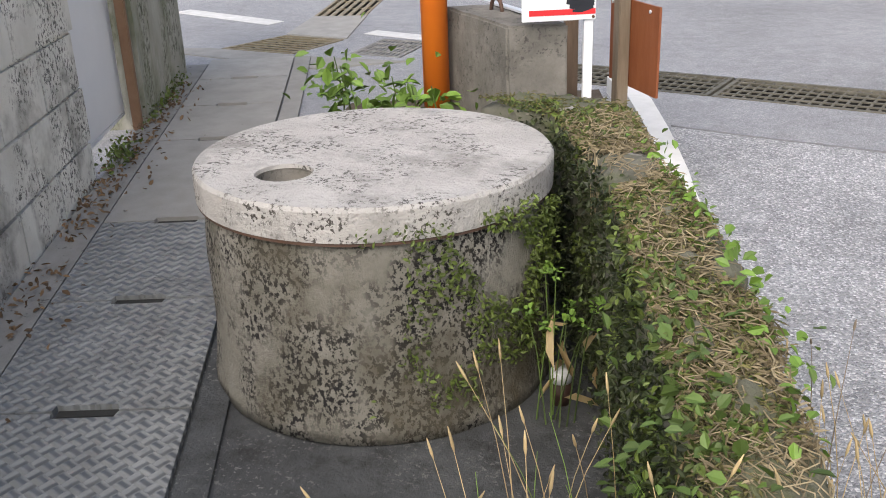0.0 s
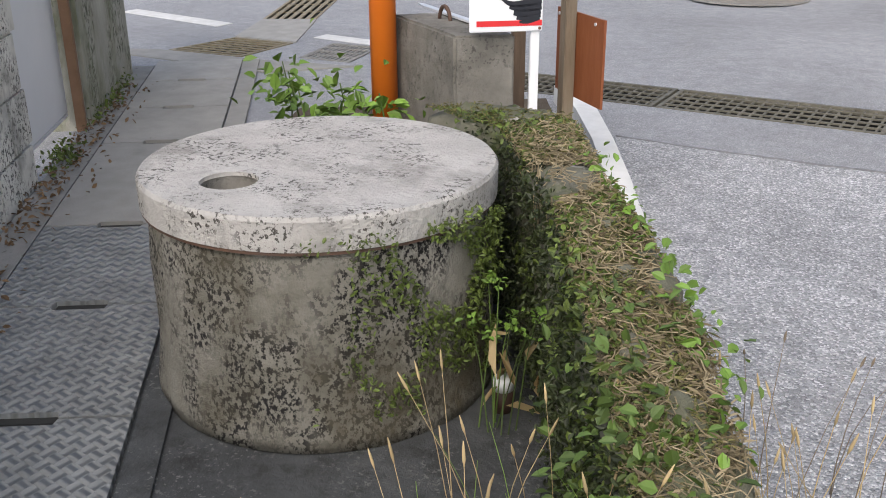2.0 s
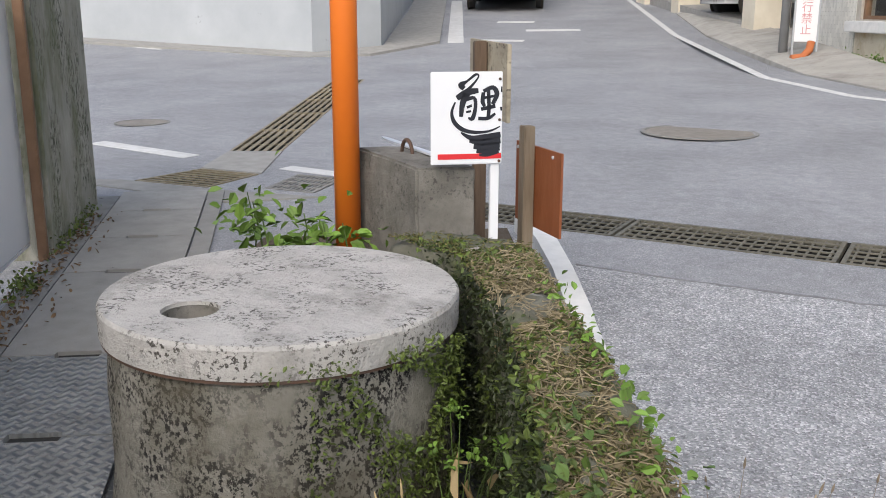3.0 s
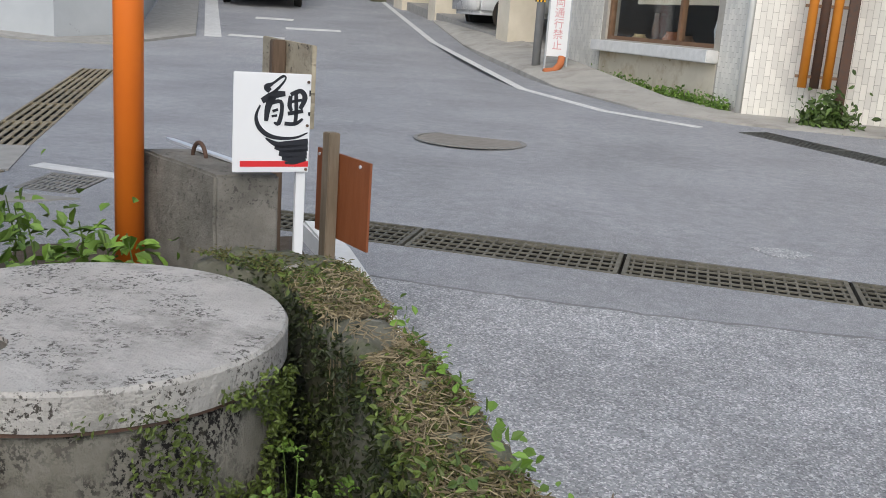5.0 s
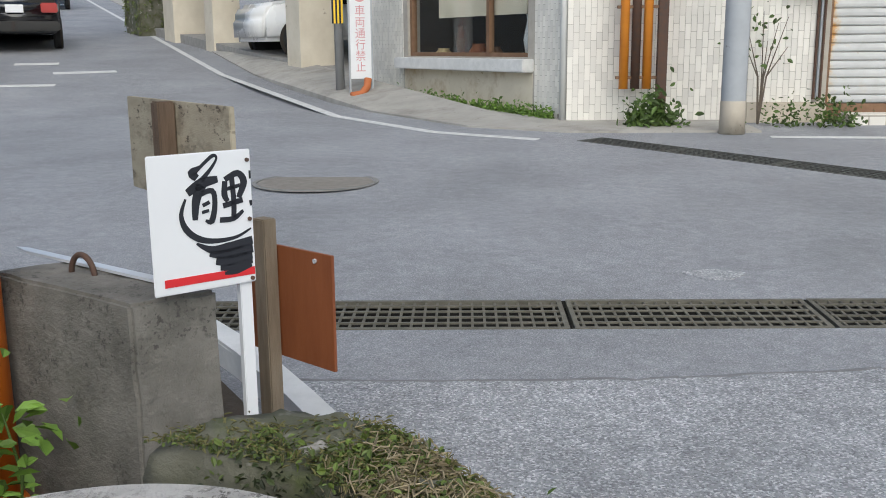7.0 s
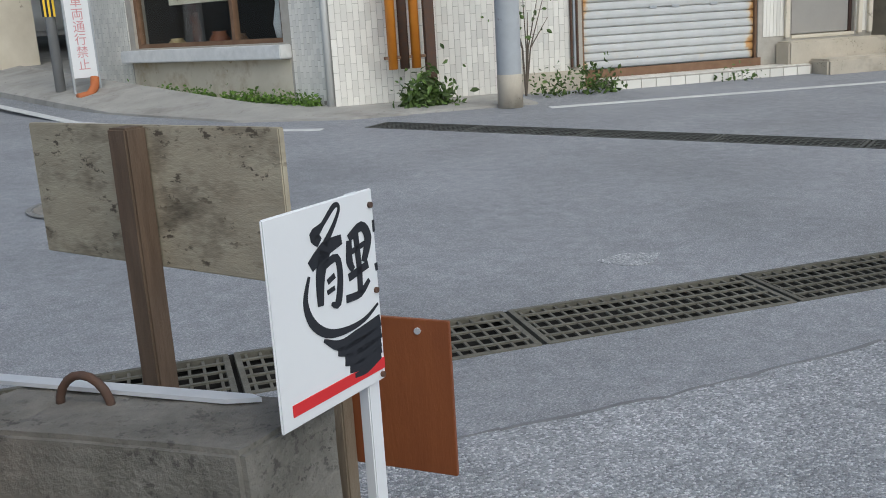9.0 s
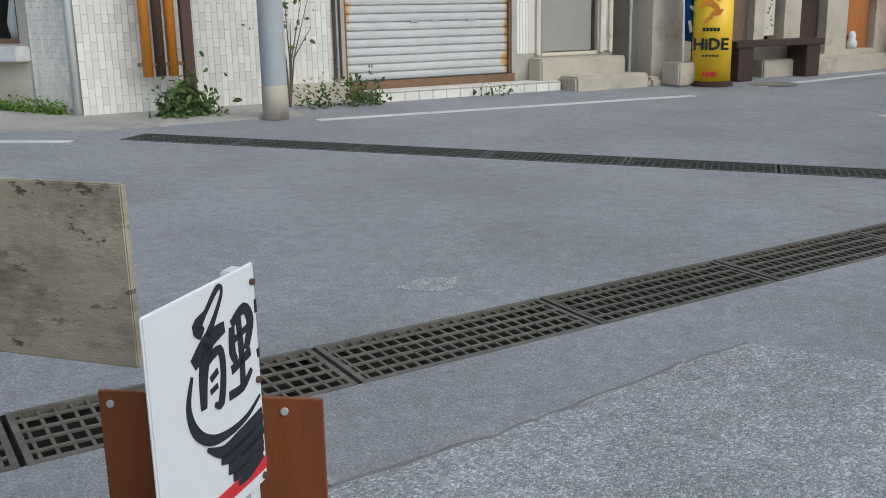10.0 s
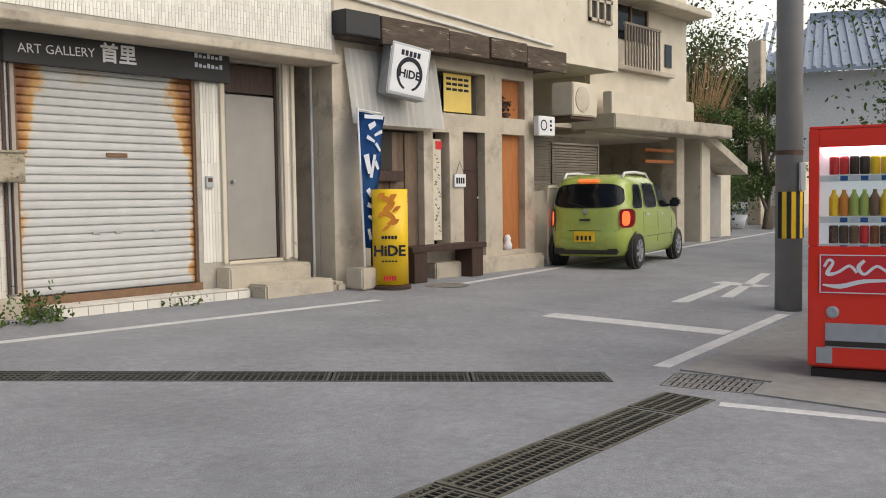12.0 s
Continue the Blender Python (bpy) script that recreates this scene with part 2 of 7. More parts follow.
M_TILEP = mat("cream_tile_piece", (0.8, 0.775, 0.71), (0.73, 0.7, 0.63), 3, 0.4, 0.08, rand=0.1, spots=((0.42, 0.38, 0.3), 2.2, 0.7))
M_GROUT = mat("grey_grout", (0.5, 0.47, 0.41), (0.36, 0.33, 0.28), 8, 0.9, 0.2)
M_PLASTER = mat("cream_plaster", (0.74, 0.68, 0.56), (0.6, 0.54, 0.43), 2.5, 0.85, 0.2, 40, spots=((0.4, 0.35, 0.27), 3, 0.66))
M_BEIGE = mat("beige_render", (0.62, 0.56, 0.46), (0.52, 0.46, 0.37), 1.5, 0.88, 0.2, 40, spots=((0.36, 0.32, 0.25), 2.5, 0.66))
M_CONC = mat("grey_concrete", (0.64, 0.575, 0.47), (0.45, 0.4, 0.315), 3, 0.9, 0.5, 45, spots=((0.2, 0.175, 0.14), 40, 0.6, 3, 0.5), spots2=((0.27, 0.235, 0.185), 1.6, 0.53))
M_SHUT = shutter_material()
M_GREYDOOR = mat("grey_door_paint", (0.36, 0.34, 0.31), (0.3, 0.285, 0.26), 3, 0.6, 0.06)
M_DKWOOD = mat("dark_brown_wood", (0.07, 0.035, 0.025), (0.04, 0.02, 0.014), 8, 0.6, 0.2, stretch=(4, 4, 0.5))
M_GREYWOOD = mat("weathered_boards", (0.26, 0.18, 0.12), (0.11, 0.08, 0.058), 8, 0.85, 0.4, stretch=(5, 5, 0.4), rand=0.2)
M_ORWOOD = mat("orange_panel", (0.5, 0.19, 0.05), (0.36, 0.13, 0.04), 4, 0.7, 0.15, stretch=(3, 3, 0.6))
M_SIGNBLK = mat("black_sign_paint", (0.02, 0.02, 0.022), (0.035, 0.034, 0.034), 3, 0.6, 0.05)
M_CORR = mat("white_corrugated_sheet", (0.88, 0.87, 0.84), (0.78, 0.77, 0.74), 4, 0.5, 0.08)
M_YELLOW = mat("yellow_sign_film", (0.9, 0.62, 0.02), (0.85, 0.52, 0.015), 3, 0.4, 0.03)
M_YGLOW = mat("yellow_notice", (0.85, 0.66, 0.2), (0.75, 0.55, 0.12), 4, 0.6, 0.03)
M_BLUE = mat("blue_cloth", (0.02, 0.13, 0.42), (0.015, 0.09, 0.32), 5, 0.8, 0.15)
M_CLOTHW = mat("white_print", (0.7, 0.74, 0.8), (0.6, 0.66, 0.75), 5, 0.8, 0.1)
M_GREEN = mat("lime_car_paint", (0.36, 0.44, 0.085), (0.34, 0.42, 0.08), 1, 0.3, 0.0, coat=0.6)
M_CARBLK = mat("black_car_paint", (0.012, 0.012, 0.014), (0.014, 0.014, 0.016), 1, 0.2, 0.0, coat=0.8)
M_CARWHT = mat("white_car_paint", (0.78, 0.78, 0.77), (0.74, 0.74, 0.73), 1, 0.25, 0.0, coat=0.6)
M_CARGLASS = mat("tinted_glass", (0.012, 0.014, 0.016), (0.016, 0.018, 0.02), 1, 0.06, 0.0)
M_TYRE = mat("tyre_rubber", (0.02, 0.02, 0.02), (0.03, 0.03, 0.03), 12, 0.85, 0.2)
M_RIM = mat("silver_rim", (0.55, 0.56, 0.58), (0.48, 0.49, 0.5), 4, 0.3, 0.0, metal=0.8)
M_TAIL = mat("red_lamp", (0.6, 0.03, 0.02), (0.5, 0.02, 0.02), 4, 0.2, 0.0, glow=(1.0, 0.12, 0.03, 2.2))
M_TAILD = mat("red_lens", (0.4, 0.02, 0.02), (0.3, 0.015, 0.015), 4, 0.2, 0.0)
M_PLATE = mat("yellow_plate", (0.85, 0.55, 0.02), (0.8, 0.5, 0.02), 4, 0.5, 0.0)
M_VRED = mat("vending_red", (0.82, 0.03, 0.008), (0.75, 0.025, 0.008), 2, 0.35, 0.0, coat=0.3)
M_VIN = mat("vending_lit_interior", (0.85, 0.87, 0.9), (0.8, 0.83, 0.88), 2, 0.5, 0.0, glow=(0.85, 0.92, 1.0, 0.35))
M_LEAF = mat("leaf", (0.1, 0.16, 0.03), (0.06, 0.1, 0.02), 9, 0.6, 0.1, island=0.45)
M_LEAFY = mat("bright_leaf", (0.16, 0.27, 0.035), (0.1, 0.18, 0.025), 9, 0.55, 0.1, island=0.4)
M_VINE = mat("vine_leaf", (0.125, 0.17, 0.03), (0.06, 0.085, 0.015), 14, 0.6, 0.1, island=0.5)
# vine leaf darkened: shade of the wall's walk side put into the colour
M_VINE_SHADE = mat("vine_leaf_painted_shade", (0.04, 0.055, 0.013), (0.02, 0.028, 0.007), 14, 0.6, 0.1, island=0.55)
M_DRYMOSS = mat("dry_creeper", (0.2, 0.17, 0.075), (0.1, 0.1, 0.03), 12, 0.9, 0.3, island=0.5)
M_STRAW = mat("straw", (0.5, 0.4, 0.22), (0.38, 0.28, 0.14), 12, 0.8, 0.1, island=0.3)
M_MATSTRAW = mat("matted_straw", (0.36, 0.3, 0.19), (0.19, 0.155, 0.09), 12, 0.85, 0.1, island=0.4)
M_STAINP = mat("stained_cream_render", (0.72, 0.66, 0.54), (0.56, 0.5, 0.39), 2, 0.88, 0.25, 40, spots=((0.36, 0.28, 0.17), 9, 0.6, 2, 0.48), spots2=((0.42, 0.33, 0.21), 2.4, 0.5))
M_PAVE = mat("pale_pavement", (0.46, 0.44, 0.4), (0.32, 0.305, 0.275), 3, 0.9, 0.4, 60, spots=((0.16, 0.15, 0.13), 18, 0.64), spots2=((0.24, 0.225, 0.2), 1.4, 0.52))
M_TREELEAF = mat("tree_leaf", (0.15, 0.17, 0.05), (0.08, 0.11, 0.03), 6, 0.6, 0.1, island=0.5)
M_BARK = mat("bark", (0.2, 0.16, 0.12), (0.11, 0.09, 0.07), 9, 0.9, 0.5, stretch=(1, 1, 0.4))
M_TWIG = mat("reddish_twig", (0.5, 0.33, 0.17), (0.38, 0.24, 0.12), 9, 0.9, 0.2)
M_SOIL = mat("soil", (0.1, 0.075, 0.05), (0.06, 0.045, 0.03), 20, 0.95, 0.6)
M_MOSSWALL = mat("mossy_concrete", (0.2, 0.19, 0.16), (0.07, 0.075, 0.035), 6, 0.95, 0.7, 40, spots=((0.33, 0.31, 0.28), 5, 0.6), spots2=((0.07, 0.09, 0.02), 8, 0.52))
M_ROOF = mat("grey_roof_tile", (0.34, 0.39, 0.47), (0.24, 0.28, 0.35), 5, 0.6, 0.2)
M_PIPE = mat("white_pipe", (0.7, 0.7, 0.68), (0.6, 0.6, 0.57), 4, 0.5, 0.03)
M_BLUEGREY = mat("pale_rendered_wall", (0.46, 0.48, 0.5), (0.36, 0.38, 0.4), 1.2, 0.9, 0.2, spots=((0.28, 0.29, 0.3), 2, 0.64))
# near-black: shade of unlit room and wheel arches in the colour; dark trim too
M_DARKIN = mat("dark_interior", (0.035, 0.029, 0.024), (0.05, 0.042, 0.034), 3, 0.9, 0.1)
M_GLASS = glass("window_glass", (0.9, 0.93, 0.92))
M_AMBER = mat("amber_plastic", (0.75, 0.3, 0.03), (0.6, 0.2, 0.02), 5, 0.45, 0.05)
M_POLE = mat("utility_pole_concrete", (0.3, 0.3, 0.3), (0.22, 0.22, 0.22), 3, 0.85, 0.15, spots=((0.36, 0.36, 0.36), 3, 0.64))
M_LOUVRE = mat("grey_brown_louvre", (0.24, 0.205, 0.165), (0.17, 0.145, 0.115), 3, 0.8, 0.1)
M_CLAY = mat("clay_pipe", (0.5, 0.16, 0.05), (0.4, 0.12, 0.04), 6, 0.7, 0.1)


# ---- building helpers ----
def gz(x, y):
    """Height of the sloping street."""
    s = -0.5 * x + 0.86 * y
    return 0.03 * (max(-40, min(60, y)) - 6) + 0.057 * max(0.0, min(s, 60) - 15.5)


def finish(ob, material, smooth=False):
    ob.data.materials.append(material)
    if smooth:
        for p in ob.data.polygons:
            p.use_smooth = True
    return ob


def mesh_of(name, bm):
    me = bpy.data.meshes.new(name)
    bmesh.ops.recalc_face_normals(bm, faces=bm.faces)
    bm.to_mesh(me)
    bm.free()
    return me


def part(name, bm, material, parent=None, label="", smooth=False):
    """Links a bmesh (or a ready mesh) as one object, under a thing or part if given."""
    me = mesh_of(name, bm) if isinstance(bm, bmesh.types.BMesh) else bm
    ob = new(name, me)
    if not me.materials:
        finish(ob, material, smooth)
    if parent:
        ob.parent = parent
    if label:
        tagged(ob, label)
    return ob


def thing(name, x, y, z, rz, label, category, group="", kind=""):
    e = new(name)
    e.matrix_world = pose(x, y, z, 0, 0, rz)
    return tagged(e, label, category, group, kind)


def solid(name, bm, material, label, category="", kind="structure", group="", smooth=False):
    return tagged(part(name, bm, material, None, "", smooth), label, category, group, kind)


def box(x0, y0, z0, x1, y1, z1, bevel=0.0, bm=None, m=None):
    bm = bm or bmesh.new()
    g = bmesh.ops.create_cube(bm, size=1)["verts"]
    for v in g:
        v.co = Vector(((x0 + x1) / 2 + v.co.x * (x1 - x0), (y0 + y1) / 2 + v.co.y * (y1 - y0), (z0 + z1) / 2 + v.co.z * (z1 - z0)))
    if bevel:
        es = list({e for v in g for e in v.link_edges})
        g2 = bmesh.ops.bevel(bm, geom=es, offset=bevel, segments=2, affect='EDGES')
        g = list({v for f in g2["faces"] for v in f.verts} | {v for v in g if v.is_valid})
    if m is not None:
        bmesh.ops.transform(bm, matrix=m, verts=g)
    return bm


def tube(p, q, r0, r1=None, n=12, bm=None, caps=True):
    """A round bar from p to q."""
    bm = bm or bmesh.new()
    p, q = Vector(p), Vector(q)
    d = q - p
    m = Matrix.Translation((p + q) / 2) @ d.to_track_quat('Z', 'Y').to_matrix().to_4x4()
    bmesh.ops.create_cone(bm, cap_ends=caps, segments=n, radius1=r0, radius2=r0 if r1 is None else r1, depth=d.length, matrix=m)
    return bm


def lathe(profile, n=48, bm=None, m=None):
    """Turns (radius, height) pairs round the z axis."""
    bm = bm or bmesh.new()
    rings = []
    made = []
    for r, z in profile:
        if r < 1e-6:
            v = bm.verts.new((0, 0, z))
            rings.append([v])
            made.append(v)
        else:
            ring = [bm.verts.new((r * math.cos(2 * math.pi * i / n), r * math.sin(2 * math.pi * i / n), z)) for i in range(n)]
            rings.append(ring)
            made += ring
    for a, b in zip(rings, rings[1:]):
        for i in range(n):
            j = (i + 1) % n
            if len(a) == 1 and len(b) > 1:
                bm.faces.new((a[0], b[i], b[j]))
            elif len(b) == 1 and len(a) > 1:
                bm.faces.new((a[i], a[j], b[0]))
            elif len(a) > 1:
                bm.faces.new((a[i], a[j], b[j], b[i]))
    if m is not None:
        bmesh.ops.transform(bm, matrix=m, verts=made)
    return bm


def prism(pts, z0, z1, bm=None):
    """A flat outline (x, y) raised from z0 to z1; z may be functions of x, y."""
    bm = bm or bmesh.new()
    zf = lambda z, p: z(*p) if callable(z) else z
    lo = [bm.verts.new((*p, zf(z0, p))) for p in pts]
    hi = [bm.verts.new((*p, zf(z1, p))) for p in pts]
    n = len(pts)
    bm.faces.new(hi)
    bm.faces.new(lo[::-1])
    for i in range(n):
        j = (i + 1) % n
        bm.faces.new((lo[i], lo[j], hi[j], hi[i]))
    return bm


def extrude_xz(pts, y0, y1, bm=None, m=None):
    """An outline in the x, z plane, thick from y0 to y1."""
    bm = bm or bmesh.new()
    a = [bm.verts.new((x, y0, z)) for x, z in pts]
    b = [bm.verts.new((x, y1, z)) for x, z in pts]
    n = len(pts)
    bm.faces.new(a)
    bm.faces.new(b[::-1])
    for i in range(n):
        j = (i + 1) % n
        bm.faces.new((a[i], b[i], b[j], a[j]))
    if m is not None:
        bmesh.ops.transform(bm, matrix=m, verts=a + b)
    return bm


def sweep(pts, r, n=8, bm=None):
    """A round bar along a line of points."""
    bm = bm or bmesh.new()
    pts = [Vector(p) for p in pts]
    rings = []
    for i, p in enumerate(pts):
        d = (pts[min(i + 1, len(pts) - 1)] - pts[max(i - 1, 0)]).normalized()
        q = d.to_track_quat('Z', 'Y')
        rr = r[i] if isinstance(r, (list, tuple)) else r
        rings.append([bm.verts.new(p + q @ Vector((rr * math.cos(2 * math.pi * k / n), rr * math.sin(2 * math.pi * k / n), 0))) for k in range(n)])
    for a, b in zip(rings, rings[1:]):
        for k in range(n):
            bm.faces.new((a[k], a[(k + 1) % n], b[(k + 1) % n], b[k]))
    bm.faces.new(rings[0][::-1])
    bm.faces.new(rings[-1])
    return bm


def brush(strokes, y, depth=0.0008, bm=None):
    """Brush strokes in the x, z plane: each a list of (x, z, width)."""
    bm = bm or bmesh.new()
    for s in strokes:
        pts = [Vector((a, b)) for a, b, _ in s]
        fine = []
        for i in range(len(pts) - 1):
            p0, p1, p2, p3 = pts[max(i - 1, 0)], pts[i], pts[i + 1], pts[min(i + 2, len(pts) - 1)]
            for k in range(4):
                u = k / 4
                fine.append((0.5 * ((2 * p1) + (p2 - p0) * u + (2 * p0 - 5 * p1 + 4 * p2 - p3) * u * u + (3 * p1 - p0 - 3 * p2 + p3) * u ** 3), s[i][2] * (1 - u) + s[i + 1][2] * u))
        fine.append((pts[-1], s[-1][2]))
        row = []
        for i, (p, w) in enumerate(fine):
            d = (fine[min(i + 1, len(fine) - 1)][0] - fine[max(i - 1, 0)][0]).normalized()
            nrm = Vector((-d.y, d.x)) * w / 2
            row.append([bm.verts.new((q.x, yy, q.y)) for q, yy in ((p + nrm, y), (p - nrm, y), (p - nrm, y - depth), (p + nrm, y - depth))])
        for a, b in zip(row, row[1:]):
            for k in range(4):
                bm.faces.new((a[k], a[(k + 1) % 4], b[(k + 1) % 4], b[k]))
        bm.faces.new(row[0][::-1])
        bm.faces.new(row[-1])
    return bm


def lettering(body, size, material, parent, m, label="", name="lettering", align='CENTER', bold=0.0):
    """Words in the built-in font as a thin mesh; they lie in local x, y of the pose m."""
    cu = bpy.data.curves.new(name, 'FONT')
    cu.body, cu.size, cu.extrude, cu.align_x, cu.align_y, cu.resolution_u = body, size, 0.001, align, 'CENTER', 2
    cu.offset = bold
    tmp = new(name, cu)
    me = bpy.data.meshes.new_from_object(tmp.evaluated_get(bpy.context.evaluated_depsgraph_get()))
    bpy.data.objects.remove(tmp)
    me.materials.clear()
    ob = part(name, me, material, parent, label)
    ob.matrix_local = m
    return ob


UP = Matrix.Rotation(radians(90), 4, 'X')


def leaf_mesh(name, centres, size, seed, spread=None, aspect=0.6, flat=0.0):
    """Many small folded leaves round the given centres; flat draws their faces upwards."""
    rng = np.random.default_rng(seed)
    c = np.asarray(centres, float)
    n = len(c)
    s = size * rng.uniform(0.55, 1.3, n)
    d = rng.normal(size=(n, 3))
    d[:, 2] *= 1 - 0.85 * flat
    d /= np.linalg.norm(d, axis=1, keepdims=True)
    up = rng.normal(size=(n, 3))
    up[:, 2] += 0.6 + 4 * flat
    w = np.cross(up, d)
    w /= np.linalg.norm(w, axis=1, keepdims=True) + 1e-9
    nn = np.cross(d, w)
    a = s[:, None]
    q = lambda l, k, h: c + d * a * l + w * a * aspect * k + nn * a * h
    v = np.stack([q(-.5, 0, 0), q(-.15, .42, .1), q(.2, .34, .1), q(.5, 0, -.05), q(.2, -.34, .1), q(-.15, -.42, .1)], 1).reshape(-1, 3)
    b = np.arange(n)[:, None] * 6
    f = np.concatenate([b + np.array([[0, 1, 2, 3]]), b + np.array([[0, 3, 4, 5]])])
    me = bpy.data.meshes.new(name)
    me.from_pydata(v.tolist(), [], f.tolist())
    return me


# ---- ground, with the drain channels cut out ----
from mathutils.geometry import delaunay_2d_cdt


def strip(p, q, w):
    """Corners of a band that starts on the line p, q and is w wide to its left."""
    p, q = Vector(p), Vector(q)
    d = (q - p).normalized()
    n = Vector((-d.y, d.x)) * w
    return [tuple(p), tuple(q), tuple(q + n), tuple(p + n)]


DRAINS = {
    "near": (strip((-2.04, 5.855), (3.9, 6.105), 0.365), 6),
    "near_end": (strip((3.915, 6.106), (4.47, 6.128), 0.365), 1),
    "cross": (strip((0.36, 11.44), (4.5, 6.92), 0.34), 6),
    "far_left": (strip((-4.02, 6.97), (-6.66, 11.55), 0.38), 5),
    "corner": ([(-4.14, 5.74), (-3.57, 5.80), (-3.57, 6.25), (-4.06, 6.21)], 1),
    "small": ([(4.62, 6.62), (4.80, 6.02), (5.36, 6.13), (5.10, 6.74)], 1),
    "corner_small": ([(-3.26, 5.95), (-2.9, 5.98), (-3.0, 6.40), (-3.36, 6.36)], 1),
}


def ground():
    pts, edges = [], []
    for quad, _ in DRAINS.values():
        b = len(pts)
        pts += [Vector(p) for p in quad]
        edges += [(b + i, b + (i + 1) % 4) for i in range(4)]
    for y in (-600, -40, -10, 0, 5, 10, 15, 20, 30, 45, 60, 600):
        for x in (-600, -40, -12, -6, -3, 0, 3, 6, 12, 40, 600):
            pts.append(Vector((x + 0.013, y + 0.017)))
    pts += [Vector((x + 0.37, y + 0.23)) for x in range(-31, 3, 3) for y in range(11, 58, 3)]
    vs, _, fs, *_ = delaunay_2d_cdt(pts, edges, [], 0, 1e-5)

    def inside(c, quad):
        s = [(b[0] - a[0]) * (c[1] - a[1]) - (b[1] - a[1]) * (c[0] - a[0]) for a, b in zip(quad, quad[1:] + quad[:1])]
        return all(v > 0 for v in s) or all(v < 0 for v in s)

    bm = bmesh.new()
    bv = [bm.verts.new((v.x, v.y, gz(v.x, v.y))) for v in vs]
    for f in fs:
        c = sum((vs[i] for i in f), Vector((0, 0))) / len(f)
        if not any(inside(c, q) for q, _ in DRAINS.values()):
            bm.faces.new([bv[i] for i in f])
    return solid("road", bm, M_ROAD, "worn grey asphalt street sloping gently up to the shops", "road")


ground()


def patch(name, pts, material, label, h=0.004, category="road", thick=0.02):
    return solid(name, prism(pts, lambda x, y: gz(x, y) + h - thick, lambda x, y: gz(x, y) + h), material, label, category)


# coarser resurfaced band on this side of the drain
SEAM = [(-1.0, 5.37), (-0.4, 5.39), (0.25, 5.44), (0.93, 5.55), (1.25, 5.565), (1.47, 5.27), (1.82, 4.66), (3.0, 3.0)]
patch("road_patch", SEAM + [(3.2, 0.2), (1.8, 0.2), (0.9, 2.2), (-0.1, 3.6)], M_ROAD2, "coarse pale asphalt with exposed stone chips", 0.004, thick=0.005)
M_SEAM = mat("tar_seam", (0.13, 0.13, 0.135), (0.23, 0.23, 0.24), 9, 0.8, 0.3)
sr = random.Random(2)
for (x0, y0), (x1, y1) in zip(SEAM[:4], SEAM[1:5]):
    n = max(2, int(math.hypot(x1 - x0, y1 - y0) / 0.07))
    up, lo = [], []
    for k in range(n + 1):
        x, y = x0 + (x1 - x0) * k / n, y0 + (y1 - y0) * k / n + sr.gauss(0, 0.005)
        w = max(0.001, sr.gauss(0.004, 0.002))
        up.append((x, y + w))
        lo.append((x, y - w))
    patch("road_seam", lo + up[::-1], M_SEAM, "thin dark crack along the asphalt seam", 0.008, thick=0.006)
patch("road_stain", [(0.635 + 0.13 * math.cos(a) * (1 + 0.25 * math.sin(3 * a)), 6.72 + 0.09 * math.sin(a)) for a in [k * math.pi / 8 for k in range(16)]], M_ROAD2, "pale worn blotch on the asphalt", 0.004, thick=0.006)


def grate(key, quad, panels, label, longbars=4, cells=24, barw=0.014, crossw=0.010, steel=None):
    """A drain: channel below, painted black for its shade, and steel panels, each with frame and bars."""
    a, b, c, d = [Vector(p) for p in quad]
    e = thing("drain_grate", a.x, a.y, gz(*a), math.degrees(math.atan2((b - a).y, (b - a).x)), label, "drain grate")
    inv = e.matrix_world.inverted()
    loc = lambda p, h=0.0: inv @ Vector((p.x, p.y, gz(*p) + h))
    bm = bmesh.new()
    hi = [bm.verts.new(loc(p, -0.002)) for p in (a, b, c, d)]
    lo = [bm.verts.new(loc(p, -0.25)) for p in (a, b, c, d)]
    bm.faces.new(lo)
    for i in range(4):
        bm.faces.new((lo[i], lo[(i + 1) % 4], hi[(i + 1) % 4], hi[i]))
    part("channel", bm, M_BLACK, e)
    for k in range(panels):
        u0, u1 = k / panels, (k + 1) / panels
        q = lambda u, v: loc(a.lerp(b, u).lerp(d.lerp(c, u), v), 0.004)
        length = (b - a).length / panels
        width = (d - a).length
        pn = bmesh.new()

        def bar(p, r, w, h):
            dd = r - p
            n = Vector((-dd.y, dd.x, 0)).normalized() * w / 2
            vs = [pn.verts.new(x) for x in (p + n, p - n, r - n, r + n)]
            us = [pn.verts.new(x.co - Vector((0, 0, h))) for x in vs]
            pn.faces.new(vs)
            for i in range(4):
                pn.faces.new((us[i], us[(i + 1) % 4], vs[(i + 1) % 4], vs[i]))

        g = 0.012 / length / panels
        w0 = 0.014
        mu, mv = w0 / 2 / (length * panels), w0 / 2 / width
        for v in (mv, 1 - mv):
            bar(q(u0 + g, v), q(u1 - g, v), 0.022, 0.03)
        for u in (u0 + g + mu, u1 - g - mu):
            bar(q(u, 0), q(u, 1), 0.02, 0.03)
        for i in range(1, longbars + 1):
            bar(q(u0 + g, i / (longbars + 1)), q(u1 - g, i / (longbars + 1)), barw, 0.007)
        nc = max(3, round(cells * length))
        for i in range(1, nc):
            u = u0 + (u1 - u0) * i / nc
            p, r = q(u, 0.02), q(u, 0.98)
            bar(p - Vector((0, 0, 0.002)), r - Vector((0, 0, 0.005)), crossw, 0.007)
        part("grate_panel", pn, steel or M_STEEL, e)
    return e


